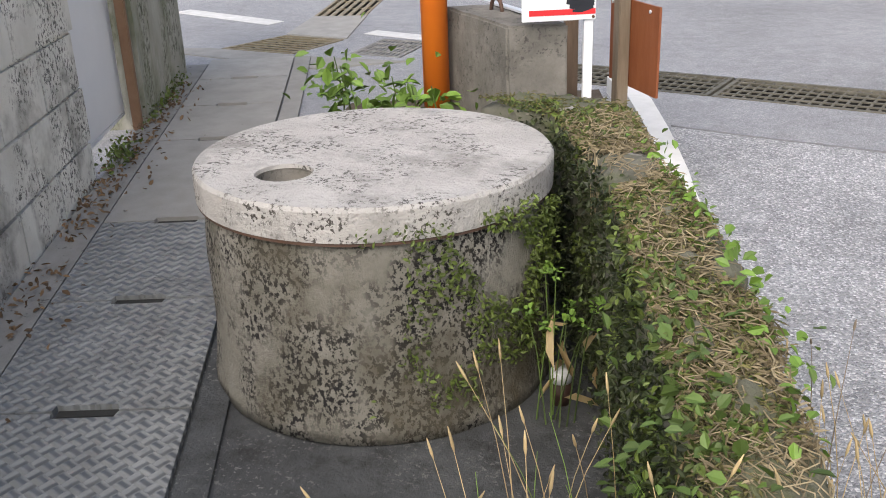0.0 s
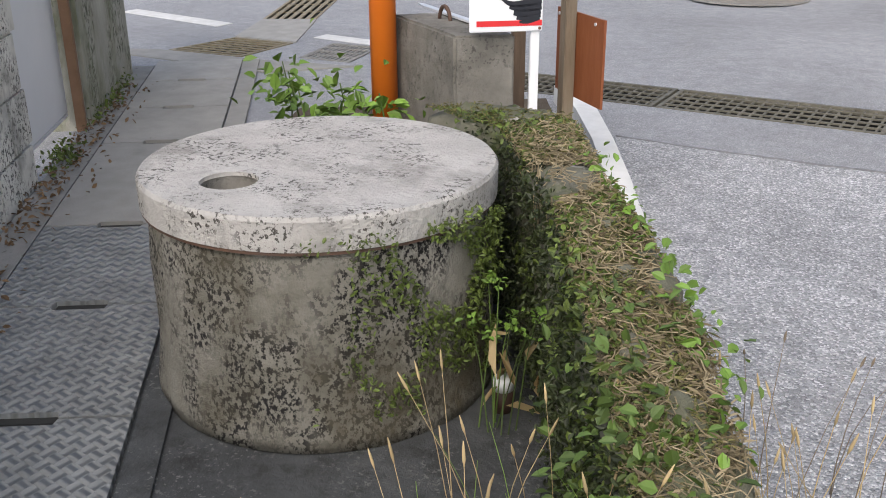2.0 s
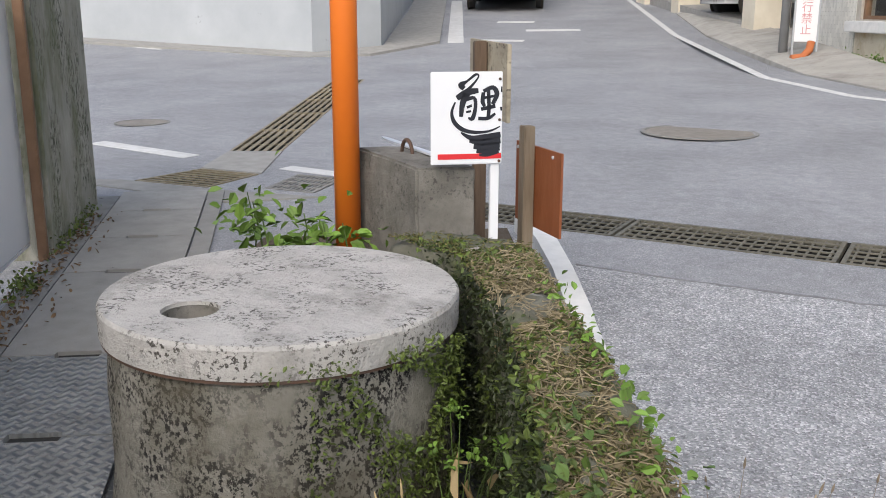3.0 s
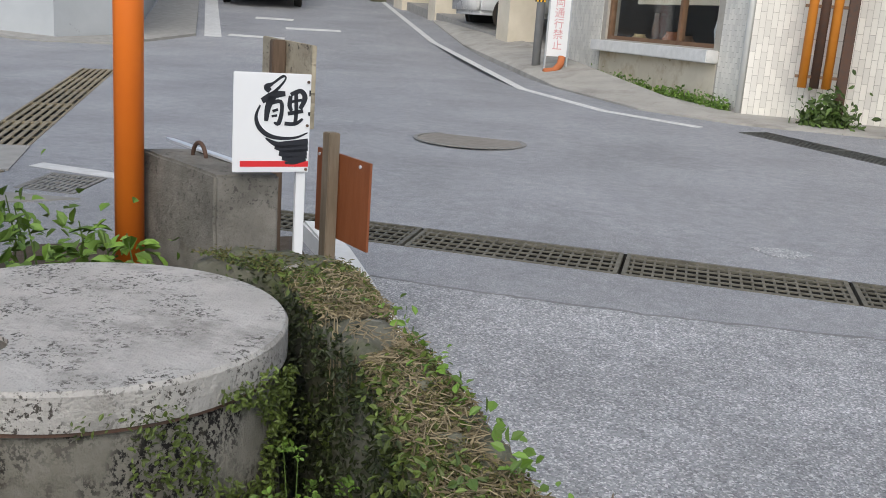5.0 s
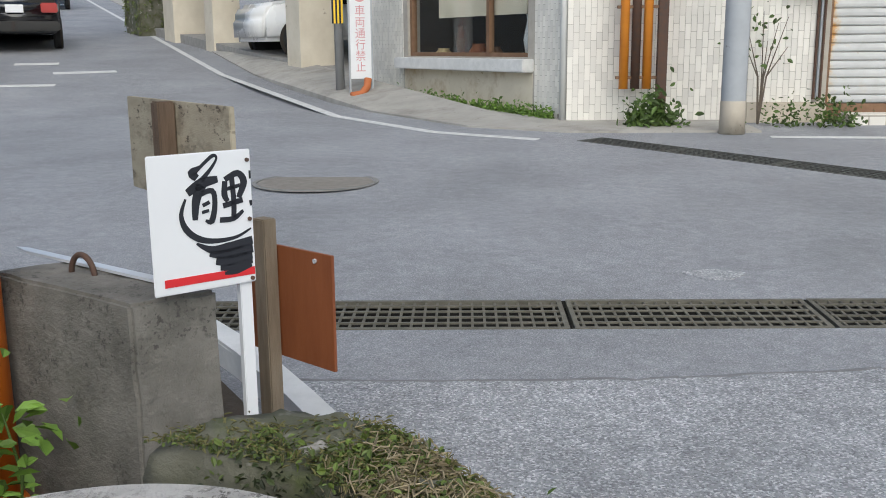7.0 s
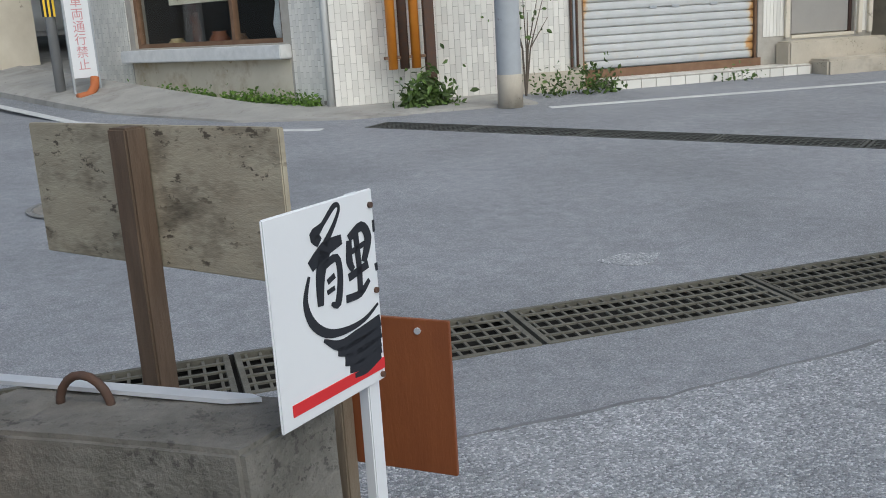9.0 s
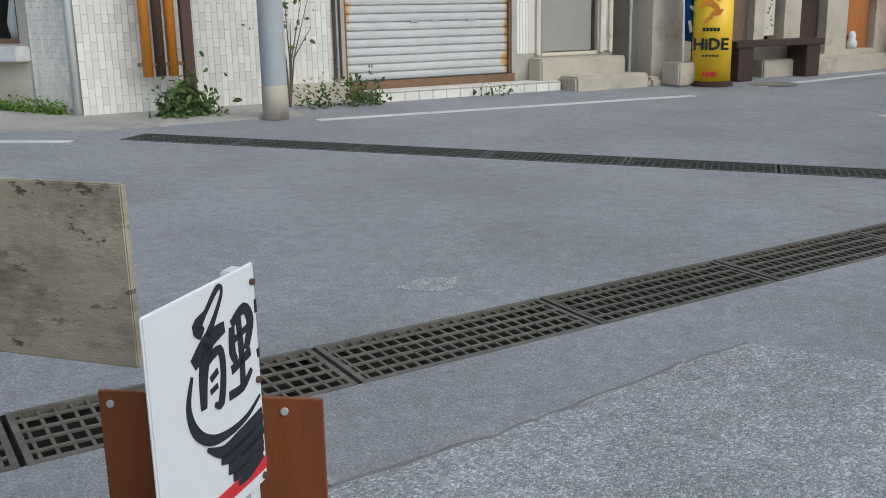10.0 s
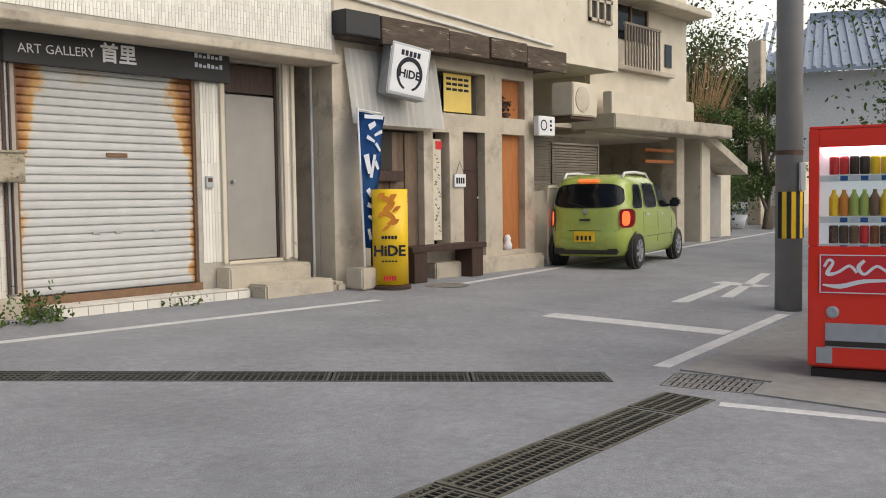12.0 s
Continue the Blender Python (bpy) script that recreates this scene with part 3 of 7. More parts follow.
grate("near", *DRAINS["near"], "rusty steel drain grate set flush in the asphalt street", 4, 21)
grate("near_end", *DRAINS["near_end"], "short rusty end panel of the street drain", 4, 21)
grate("cross", *DRAINS["cross"], "dark steel drain grate running slantwise across the street", 4, 21, steel=M_STEEL2)
grate("far_left", *DRAINS["far_left"], "brownish steel drain grate crossing the side street", 5, 3, 0.033, steel=M_STEELBR)
grate("corner", *DRAINS["corner"], "short steel drain grate at the end of the pavement", 7, 3, 0.019, steel=M_STEELBR)
grate("small", *DRAINS["small"], "small flat drain grate at the end of the gutter", 2, 22, 0.03, 0.03, M_STRIP)
grate("corner_small", *DRAINS["corner_small"], "small steel drain grate beside the pavement edge", 3, 30, 0.02, 0.016, M_STRIP)


def line(name, p, q, w, label="worn white painted line on the street"):
    patch(name, strip(p, q, w), M_WHITE, label, 0.004, "road marking", 0.006)


line("road_line_shops", (2.2, 11.62), (6.6, 11.28), 0.12)
line("road_line_shops_far", (8.05, 11.6), (11.9, 12.1), 0.12)
line("road_line_shops_end", (11.9, 12.1), (30, 14.4), 0.12)
line("road_line_gutter", (5.23, 6.86), (8.83, 7.26), 0.13)
line("road_line_right", (4.42, 6.07), (4.72, 5.1), -0.12)
line("stop_line", (7.15, 9.2), (7.35, 7.25), -0.32)
patch("road_arrow", [(8.9, 8.72), (9.0, 8.55), (11.2, 8.98), (11.2, 8.6), (11.5, 8.5), (11.6, 9.25), (11.3, 9.3), (11.25, 9.12)], M_WHITE, "worn white painted arrow on the street", 0.004, "road marking", 0.006)
line("road_arrow_bar", (9.85, 8.36), (13.2, 9.2), 0.15)
line("road_line_corner_left", (-5.6, 6.56), (-4.46, 6.45), 0.14)
line("road_line_corner", (-3.58, 6.45), (-2.9, 6.42), 0.12)
line("road_line_wall", (-14.6, 13.6), (-8.5, 12.85), 0.15)
line("road_line_side", (-8.3, 16.2), (-13.1, 24.2), -0.28)
for i, (p, q) in enumerate((((0.03, 11.58), (-1.0, 12.2)), ((-1.0, 12.2), (-2.24, 13.75)), ((-2.24, 13.75), (-5.1, 18.9)), ((-5.1, 18.9), (-11.5, 31.4)), ((-11.5, 31.4), (-20, 48)))):
    line("road_line_bend", p, q, 0.12)
line("crossing_mark", (-8.1, 16.6), (-7.2, 16.9), 0.25)
line("crossing_mark_mid", (-7.9, 18.4), (-7.0, 18.9), 0.3)
line("crossing_mark_far", (-9.2, 19.6), (-8.5, 19.9), 0.35)


def cover(x, y, r, label):
    e = thing("manhole_cover", x, y, gz(x, y), 0, label, "manhole cover")
    part("rim", lathe([(r, 0.0), (r, 0.008), (r * 0.93, 0.009), (r * 0.93, 0.0)], 40), M_STRIP, e)
    part("lid", lathe([(0, 0.007), (r * 0.9, 0.007), (r * 0.92, 0.0)], 40), M_SLABG, e)


M_SLABG = mat("worn_cast_iron", (0.29, 0.265, 0.23), (0.2, 0.18, 0.155), 14, 0.7, 0.5, 60, metal=0.1)
cover(-1.66, 9.16, 0.45, "round worn cast iron manhole cover in asphalt")
cover(-6.14, 7.56, 0.24, "small round iron manhole cover in asphalt")
cover(8.35, 11.75, 0.3, "round dark iron manhole cover by the shop front")

# ---- pavement on the near side ----
U = Vector((-0.66, 0.751))
W = Vector((0.751, 0.66))
J0 = Vector((-2.20, 3.50))


def on_walk(a, b):
    """a metres along the pavement from its first plain slab, b metres across from its wall side."""
    return tuple(J0 + U * (a - 0.1 * (b - 0.24)) + W * b)


dark = patch("pavement_bed", [on_walk(-4, -0.45), on_walk(-4, 1.42), on_walk(-0.7, 1.45), on_walk(0.2, 0.95), on_walk(0.4, 0.6), on_walk(0.4, -0.5)], M_DARKCONC, "dark damp concrete beside the drain covers", 0.006, "pavement")
strips = solid("gutter_edge", prism([on_walk(-4, -0.1), on_walk(-4, 0.022), on_walk(2.4, 0.022), on_walk(2.4, -0.1)], lambda x, y: gz(x, y), lambda x, y: gz(x, y) + 0.018), M_STRIP, "narrow stained concrete kerb along the wall", "kerb")
solid("gutter_edge_far", prism([on_walk(0.38, 0.515), on_walk(0.38, 0.6), on_walk(2.5, 0.6), on_walk(2.5, 0.515)], lambda x, y: gz(x, y), lambda x, y: gz(x, y) + 0.018), M_SLAB, "narrow pale concrete kerb along the plain covers", "kerb")
solid("gutter_edge_outer", prism([on_walk(-4, 0.515), on_walk(-4, 0.585), on_walk(0.37, 0.585), on_walk(0.37, 0.515)], lambda x, y: gz(x, y), lambda x, y: gz(x, y) + 0.018), M_DARKCONC, "narrow dark concrete kerb along the drain covers", "kerb")


def slab(a0, a1, material, label):
    """A drain cover with hand slots cut in both ends and black fill as their shade."""
    pts = [(a0 + 0.004, 0.03), (a0 + 0.004, 0.198), (a0 + 0.026, 0.204), (a0 + 0.026, 0.341), (a0 + 0.004, 0.347), (a0 + 0.004, 0.505),
           (a1 - 0.004, 0.505), (a1 - 0.004, 0.347), (a1 - 0.026, 0.341), (a1 - 0.026, 0.204), (a1 - 0.004, 0.198), (a1 - 0.004, 0.03)]
    bm = prism([on_walk(*p) for p in pts], lambda x, y: gz(x, y) - 0.05, lambda x, y: gz(x, y) + 0.022)
    ob = tagged(part("drain_cover", bm, material, None), label, "drain cover", "gutter covers")
    for a in (a0 + 0.0135, a1 - 0.0135):
        q = [on_walk(a - 0.012, 0.206), on_walk(a - 0.012, 0.339), on_walk(a + 0.012, 0.339), on_walk(a + 0.012, 0.206)]
        # black fill just under the slab top paints the dark of a deep slot
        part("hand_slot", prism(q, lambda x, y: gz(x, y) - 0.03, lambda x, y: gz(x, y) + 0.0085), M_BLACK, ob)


JOINTS = (-0.07, -0.665, -1.222, -1.782, -2.342, -2.902)
for a1, a0 in zip(JOINTS, JOINTS[1:]):
    slab(a0, a1, M_TREAD, "grey concrete gutter cover with woven tread pattern")
for a0, a1 in ((-0.07, 0.87), (0.87, 1.44), (1.44, 2.0), (2.0, 2.5)):
    slab(a0, a1, M_SLAB, "plain pale concrete gutter cover with hand slots")
patch("corner_apron", [(-4.6, 5.5), (-3.15, 5.55), (-2.8, 5.9), (-3.0, 6.42), (-3.95, 7.0), (-4.42, 6.85), (-4.15, 6.35), (-4.25, 5.7)][:3] + [(-3.45, 5.76), (-4.2, 5.7)], M_SLAB, "pale concrete apron at the pavement end", 0.008, "pavement")
patch("drain_apron", [(-4.06, 6.23), (-3.57, 6.27), (-4.0, 6.96), (-4.36, 6.8)], M_SLAB, "pale concrete between two drains", 0.008, "pavement")

# ---- concrete block wall along the pavement ----
WB = -0.11


def wall_box(a0, a1, b0, b1, z1, bevel=0.012):
    p = [on_walk(a0, b0), on_walk(a0, b1), on_walk(a1, b1), on_walk(a1, b0)]
    bm = prism(p, lambda x, y: gz(x, y) - 0.02, z1)
    if bevel:
        bmesh.ops.bevel(bm, geom=bm.edges[:], offset=bevel, segments=2, affect='EDGES')
    return bm


wl = solid("wall_pavement", wall_box(-4.0, 0.42, WB - 0.15, WB - 0.012, 1.02), M_WALL, "weathered grey concrete block wall with stains", "wall")
rng = random.Random(4)
for row in range(5):
    z0 = -0.1 + row * 0.2
    a = -4.0 + (0.2 if row % 2 else 0)
    while a < 0.41:
        a1 = min(a + 0.4, 0.42)
        if a1 - a > 0.05:
            p = [on_walk(a + 0.006, WB - 0.012), on_walk(a + 0.006, WB + rng.uniform(-0.003, 0.004)), on_walk(a1 - 0.006, WB + rng.uniform(-0.003, 0.004)), on_walk(a1 - 0.006, WB - 0.012)]
            part("block", prism(p, z0 + 0.006, z0 + 0.194), M_WALL, wl)
        a = a1
pn = thing("metal_gate_panel", *on_walk(0.76, WB - 0.06), -0.02, math.degrees(math.atan2(U.y, U.x)), "plain white metal gate panel between wall and pillar", "gate")
part("panel", box(-0.4, -0.015, 0.06, 0.36, 0.015, 1.1, 0.006), M_PANELW, pn)
part("bottom_rail", box(-0.4, -0.012, 0.045, 0.36, 0.012, 0.06), M_PANELW, pn)
gp = thing("gate_post", *on_walk(1.1, WB + 0.01), -0.04, math.degrees(math.atan2(U.y, U.x)), "rusty brown steel gate post beside concrete pillar", "post")
part("post", box(-0.018, -0.02, 0, 0.018, 0.02, 1.15, 0.004), M_RUST, gp)
solid("gate_pillar", wall_box(1.15, 2.24, WB - 0.4, WB + 0.04, 1.25, 0.02), M_PILLAR, "mossy weathered concrete gate pillar", "pillar")

lt = random.Random(14)
lp = []
for k in range(900):
    a = lt.uniform(-2.2, 2.05)
    if noise.noise(Vector((a * 2.2, 3, 1))) > -0.12 - (0.25 if a > 0.4 else 0):
        b = lt.uniform(-0.12, 0.01) if lt.random() < 0.8 else lt.uniform(-0.1, 0.12)
        p = on_walk(a, b)
        lp.append((p[0], p[1], gz(*p) + 0.02 + abs(lt.gauss(0, 0.012))))
tagged(part("leaf_litter", leaf_mesh("leaf_litter", lp, 0.025, 15, flat=0.5), M_LITTER), "dry brown leaf litter along the wall foot", "litter", kind="stuff")
wp = []
for k in range(420):
    a = lt.choice((0.55, 0.7, 1.25, 1.5, 1.62, 1.9)) + lt.gauss(0, 0.07)
    p = on_walk(a, -0.07 + lt.gauss(0, 0.03))
    wp.append((p[0], p[1], gz(*p) + 0.03 + abs(lt.gauss(0, 0.03))))
tagged(part("wall_foot_weed", leaf_mesh("wall_foot_weed", wp, 0.024, 16), M_VINE), "small green weeds at the gate pillar foot", "weed", kind="stuff")


# ---- concrete well riser with lid ----
CX, CY = -0.81, 3.337
wr = thing("concrete_well", CX, CY, gz(CX, CY), 0, "stained concrete well ring with pale round lid on the pavement", "well")
bm = lathe([(0, 0.0), (0.398, 0.0), (0.397, 0.03), (0.391, 0.07), (0.386, 0.13), (0.384, 0.2), (0.384, 0.32), (0.38, 0.4), (0.376, 0.432), (0.3, 0.432), (0.3, 0.04), (0, 0.04)], 72)
for v in bm.verts:
    n = noise.noise(v.co * 9) * 0.006
    v.co += Vector((v.co.x, v.co.y, 0)) * n * 2
part("ring", bm, M_CYL, wr, smooth=True)
LID_R, LID_T = 0.394, 0.505


def lid_with_hole():
    """A round slab with a round hole through it near its rim."""
    hx, hy, hr, n, k = -0.052, -0.226, 0.061, 72, 28
    pts = [Vector((LID_R * math.cos(2 * math.pi * i / n), LID_R * math.sin(2 * math.pi * i / n))) for i in range(n)]
    pts += [Vector((hx + hr * math.cos(2 * math.pi * i / k), hy + hr * math.sin(2 * math.pi * i / k))) for i in range(k)]
    edges = [(i, (i + 1) % n) for i in range(n)] + [(n + i, n + (i + 1) % k) for i in range(k)]
    vs, _, fs, *_ = delaunay_2d_cdt(pts, edges, [], 1, 1e-6)
    bm = bmesh.new()
    lay = []
    for z, s in ((LID_T, 0.985), (LID_T - 0.008, 1.0), (0.437, 1.0)):
        ring = []
        for i, v in enumerate(vs):
            w = noise.noise(Vector((v.x * 14, v.y * 14, z * 20))) * 0.004
            ring.append(bm.verts.new((v.x * (s + w if i < n else 1), v.y * (s + w if i < n else 1), z)))
        lay.append(ring)
    for f in fs:
        c = sum((vs[i] for i in f), Vector((0, 0))) / len(f)
        if (c - Vector((hx, hy))).length > hr * 0.97:
            bm.faces.new([lay[0][i] for i in f])
            bm.faces.new([lay[2][i] for i in reversed(f)])
    for a, b in zip(lay, lay[1:]):
        for i in range(n):
            j = (i + 1) % n
            bm.faces.new((a[i], b[i], b[j], a[j]))
        for i in range(k):
            j = (i + 1) % k
            bm.faces.new((a[n + i], a[n + j], b[n + j], b[n + i]))
    return bm


part("lid", lid_with_hole(), M_LID, wr, "pale concrete lid with a round hole")
# added collar in darker concrete: the hole's inner shade as colour
part("hole_lining", lathe([(0.054, 0.436), (0.0605, 0.436), (0.0605, 0.496), (0.058, 0.496)], 28, m=pose(-0.052, -0.226, 0)), M_BLOCK, wr, "dark lining added for shade inside the hole")
part("hole_dirt", lathe([(0, 0.446), (0.03, 0.45), (0.056, 0.458), (0.059, 0.438), (0, 0.438)], 28, m=pose(-0.052, -0.226, 0)), M_SOIL, wr, "brown dirt in the hole")
part("mortar_rim", lathe([(0.37, 0.428), (0.392, 0.43), (0.39, 0.437), (0.37, 0.437)], 72), M_IRON, wr)

# ---- overgrown low wall ----
RIGHT = [(-0.66, 4.10), (-0.52, 3.98), (-0.40, 3.80), (-0.24, 3.58), (-0.07, 3.36), (0.07, 3.19), (0.19, 3.02), (0.31, 2.84), (0.44, 2.66)]
LEFT = [(-0.92, 3.9), (-0.62, 3.80), (-0.42, 3.58), (-0.30, 3.44), (-0.17, 3.28), (-0.06, 3.10), (0.06, 2.94), (0.17, 2.78), (0.30, 2.60)]
TOP = [0.40, 0.405, 0.41, 0.41, 0.40, 0.385, 0.36, 0.32, 0.26]


def mossy_wall():
    bm = bmesh.new()
    rows = []
    for i in range((len(RIGHT) - 1) * 12 + 1):
        k, u = min(i // 12, len(RIGHT) - 2), i / 12 - min(i // 12, len(RIGHT) - 2)
        r = Vector(RIGHT[k]).lerp(Vector(RIGHT[k + 1]), u)
        l = Vector(LEFT[k]).lerp(Vector(LEFT[k + 1]), u)
        t = TOP[k] * (1 - u) + TOP[k + 1] * u
        row = []
        for s in range(33):
            if s < 8:
                p, z = l, gz(*l) + (t - gz(*l)) * s / 8
            elif s > 24:
                p, z = r, gz(*r) + (t - gz(*r)) * (32 - s) / 8
            else:
                c = abs(s - 16) / 8
                p, z = l.lerp(r, (s - 8) / 16), t + 0.014 - 0.024 * c ** 4
            q = Vector((p.x, p.y, z))
            j = noise.noise_vector(q * 9) * 0.022 + noise.noise_vector(q * 26) * 0.012 + noise.noise_vector(q * 60) * 0.005
            row.append(bm.verts.new((p.x + j.x, p.y + j.y, z + j.z * (0 < s < 32))))
        rows.append(row)
    for a, b in zip(rows, rows[1:]):
        for i in range(32):
            bm.faces.new((a[i], b[i], b[i + 1], a[i + 1]))
    bm.faces.new(rows[0])
    bm.faces.new(rows[-1][::-1])
    return bm


solid("low_wall", mossy_wall(), M_MOSSWALL, "low concrete kerb wall overgrown with moss and creepers", "wall", smooth=True)


def wall_at(u, s):
    """A place on the low wall: u along it (0 to 8), s from its foot on the walk side (0), over the top (1 to 2), to the road side (3)."""
    k = min(int(u), len(RIGHT) - 2)
    r, l = Vector(RIGHT[k]).lerp(Vector(RIGHT[k + 1]), u - k), Vector(LEFT[k]).lerp(Vector(LEFT[k + 1]), u - k)
    t = TOP[k] * (1 - u + k) + TOP[k + 1] * (u - k)
    if s < 1:
        return (l.x, l.y, gz(*l) + (t - gz(*l)) * s)
    if s > 2:
        return (r.x, r.y, gz(*r) + (t - gz(*r)) * (3 - s))
    p = l.lerp(r, s - 1)
    return (p.x, p.y, t + 0.012)


def scatter(n, u0, u1, s0, s1, lift, seed, gap=0.0):
    g = random.Random(seed)
    out = []
    while len(out) < n:
        u, s = g.uniform(u0, u1), g.uniform(s0, s1)
        p = Vector(wall_at(u, s))
        if noise.noise(p * 5) < gap:
            continue
        out.append(p + Vector((g.gauss(0, lift), g.gauss(0, lift), abs(g.gauss(0, lift)))))
    return out


plants = dict(kind="stuff")
tagged(part("creeper_mat", leaf_mesh("creeper_mat", scatter(7500, 0.0, 8, 1.0, 2.1, 0.008, 1, -0.05), 0.015, 1, flat=0.75, aspect=0.3), M_DRYMOSS), "dry yellowish creeper matted over the low wall", "creeper", **plants)
tagged(part("creeper_leaves", leaf_mesh("creeper_leaves", scatter(3600, 0.4, 8, 0.9, 2.4, 0.009, 2, 0.08), 0.016, 2, flat=0.5), M_VINE), "small green creeper leaves on the low wall", "creeper", **plants)
tagged(part("straw_mat", leaf_mesh("straw_mat", scatter(9000, 1.5, 7.3, 0.98, 2.1, 0.007, 41, -0.2), 0.023, 42, flat=0.7, aspect=0.05), M_MATSTRAW), "tangled dry straw stems over the low wall", "straw", **plants)
# darkened leaves paint the shaded face, lighter edge leaves the lit rim
tagged(part("hanging_creeper", leaf_mesh("hanging_creeper", scatter(13000, 0.5, 8, 0.02, 1.0, 0.018, 3, -1.0), 0.0155, 3), M_VINE_SHADE), "dense green creeper hanging down the low wall, shade in its colour", "creeper", **plants)
tagged(part("wall_moss", leaf_mesh("wall_moss", scatter(5200, 0.0, 3.0, 1.0, 2.0, 0.004, 51, 0.02), 0.0085, 52, flat=0.5, aspect=0.6), M_VINE), "short yellow-green moss on the end of the low wall", "moss", **plants)
tagged(part("creeper_edge", leaf_mesh("creeper_edge", scatter(1500, 0.8, 8, 0.45, 1.08, 0.02, 33, 0.0), 0.017, 34, flat=0.2), M_VINE), "green creeper leaves at the wall edge, in the sunlit leaf colour", "creeper", **plants)
rv = random.Random(71)
runners = bmesh.new()
for k in range(230):
    u, sd = rv.uniform(0.8, 7.8), rv.uniform(0.85, 2.1)
    pts = []
    for q in range(6):
        p = Vector(wall_at(min(7.95, u + 0.07 * q), max(0.5, min(2.3, sd + rv.gauss(0, 0.09)))))
        pts.append(p + Vector((0, 0, 0.012 + abs(rv.gauss(0, 0.006)))))
    sweep(pts, 0.0011, 4, runners)
tagged(part("straw_runners", runners, M_MATSTRAW), "long dry runners trailing over the low wall", "straw", **plants)
g = random.Random(8)
vp = []
while len(vp) < 2300:
    a, z = g.uniform(-0.95, 0.35), g.uniform(0.06, 0.47)
    if g.random() > (a + 1.1) / 1.3 * 0.9 or noise.noise(Vector((a * 4, z * 7, 2))) < -0.12 + (0.35 - a) * 0.12:
        continue
    r = 0.39 + abs(g.gauss(0, 0.012)) + (0.012 if z > 0.42 else 0)
    vp.append((CX + r * math.cos(a), CY + r * math.sin(a), gz(CX, CY) + z))
tagged(part("well_creeper", leaf_mesh("well_creeper", vp, 0.013, 4), M_VINE), "thin creeper climbing the side of the well", "creeper", **plants)
tagged(part("broad_leaf_weed", leaf_mesh("broad_leaf_weed", scatter(520, 5.4, 8, 0.1, 1.3, 0.035, 5, -0.5), 0.025, 5, flat=0.3, aspect=0.75), M_LEAF), "broad-leaved green weeds along the low wall", "weed", **plants)
tagged(part("roadside_weed", leaf_mesh("roadside_weed", scatter(700, 2.6, 8, 1.8, 2.6, 0.022, 6, -0.3), 0.022, 6, flat=0.3, aspect=0.75), M_LEAFY), "bright green weeds on the road side of the wall", "weed", **plants)


gx = random.Random(77)
edge = []
for k in range(1100):
    u = gx.random()
    edge.append((0.05 + 0.55 * u + gx.gauss(0, 0.06), 2.72 - 0.3 * u + gx.gauss(0, 0.07), gz(0, 2.6) + abs(gx.gauss(0.06, 0.09))))
tagged(part("edge_weeds", leaf_mesh("edge_weeds", edge, 0.034, 78, flat=0.35, aspect=0.7), M_LEAF), "low leafy green weeds at the end of the wall", "weed", **plants)


def stalks(name, n, area, h0, h1, seed, material, label, head=0.0, lean=0.35, base_z=None):
    """Thin bent grass stalks, with seed heads if head is given."""
    g = random.Random(seed)
    bm = bmesh.new()
    for _ in range(n):
        x, y = g.uniform(area[0], area[2]), g.uniform(area[1], area[3])
        z = gz(x, y) if base_z is None else base_z
        h = g.uniform(h0, h1)
        a, l = g.uniform(0, 6.28), g.uniform(0.05, lean) * h
        pts = [(x + math.cos(a) * l * (k / 4) ** 2, y + math.sin(a) * l * (k / 4) ** 2, z + h * k / 4 * (1 - 0.08 * (k / 4) ** 2 * l / h)) for k in range(5)]
        sweep(pts, [0.0014, 0.0012, 0.001, 0.0008, 0.0005], 4, bm)
        if head:
            p = Vector(pts[-1])
            d = (p - Vector(pts[-2])).normalized()
            sweep([p, p + d * head * 0.3, p + d * head * 0.7, p + d * head], [0.0006, 0.0025, 0.002, 0.0006], 5, bm)
    tagged(part(name, bm, material, None, smooth=True), label, "grass", **plants)


stalks("dry_grass", 80, (-0.14, 2.38, 0.45, 2.9), 0.2, 0.46, 21, M_STRAW, "dry straw-coloured grass stalks with seed heads", 0.035)
stalks("green_grass", 170, (-0.12, 2.35, 0.5, 2.9), 0.1, 0.34, 22, M_LEAFY, "thin green grass blades at the wall foot", 0, 0.6)
stalks("roadside_grass", 34, (0.1, 2.75, 0.5, 3.3), 0.25, 0.42, 23, M_STRAW, "sparse dry grass stalks at the road edge", 0.03)
stalks("dark_weed", 12, (0.0, 3.1, 0.45, 3.5), 0.25, 0.45, 24, M_POST, "dark dry weed stems at the road edge", 0.02)
cup = thing("paper_cup", -0.345, 3.36, gz(-0.345, 3.36), 0, "discarded dark red drink cup with white lid under the creeper", "cup")
part("cup", lathe([(0, 0), (0.021, 0), (0.023, 0.058), (0, 0.058)], 20), M_DKWOOD, cup, smooth=True)
part("lid", lathe([(0, 0.058), (0.0235, 0.058), (0.0235, 0.078), (0.021, 0.085), (0, 0.085)], 20), M_SIGNW, cup, "white plastic lid", smooth=True)
tagged(part("reed_leaves", leaf_mesh("reed_leaves", [(-0.31 + random.Random(i).uniform(-.05, .05), 3.33 + random.Random(i + 50).uniform(-.04, .04), gz(0, 3.2) + 0.05 + 0.02 * i) for i in range(9)], 0.09, 9, aspect=0.14), M_STRAW), "dry brown reed leaves beside the well", "weed", **plants)

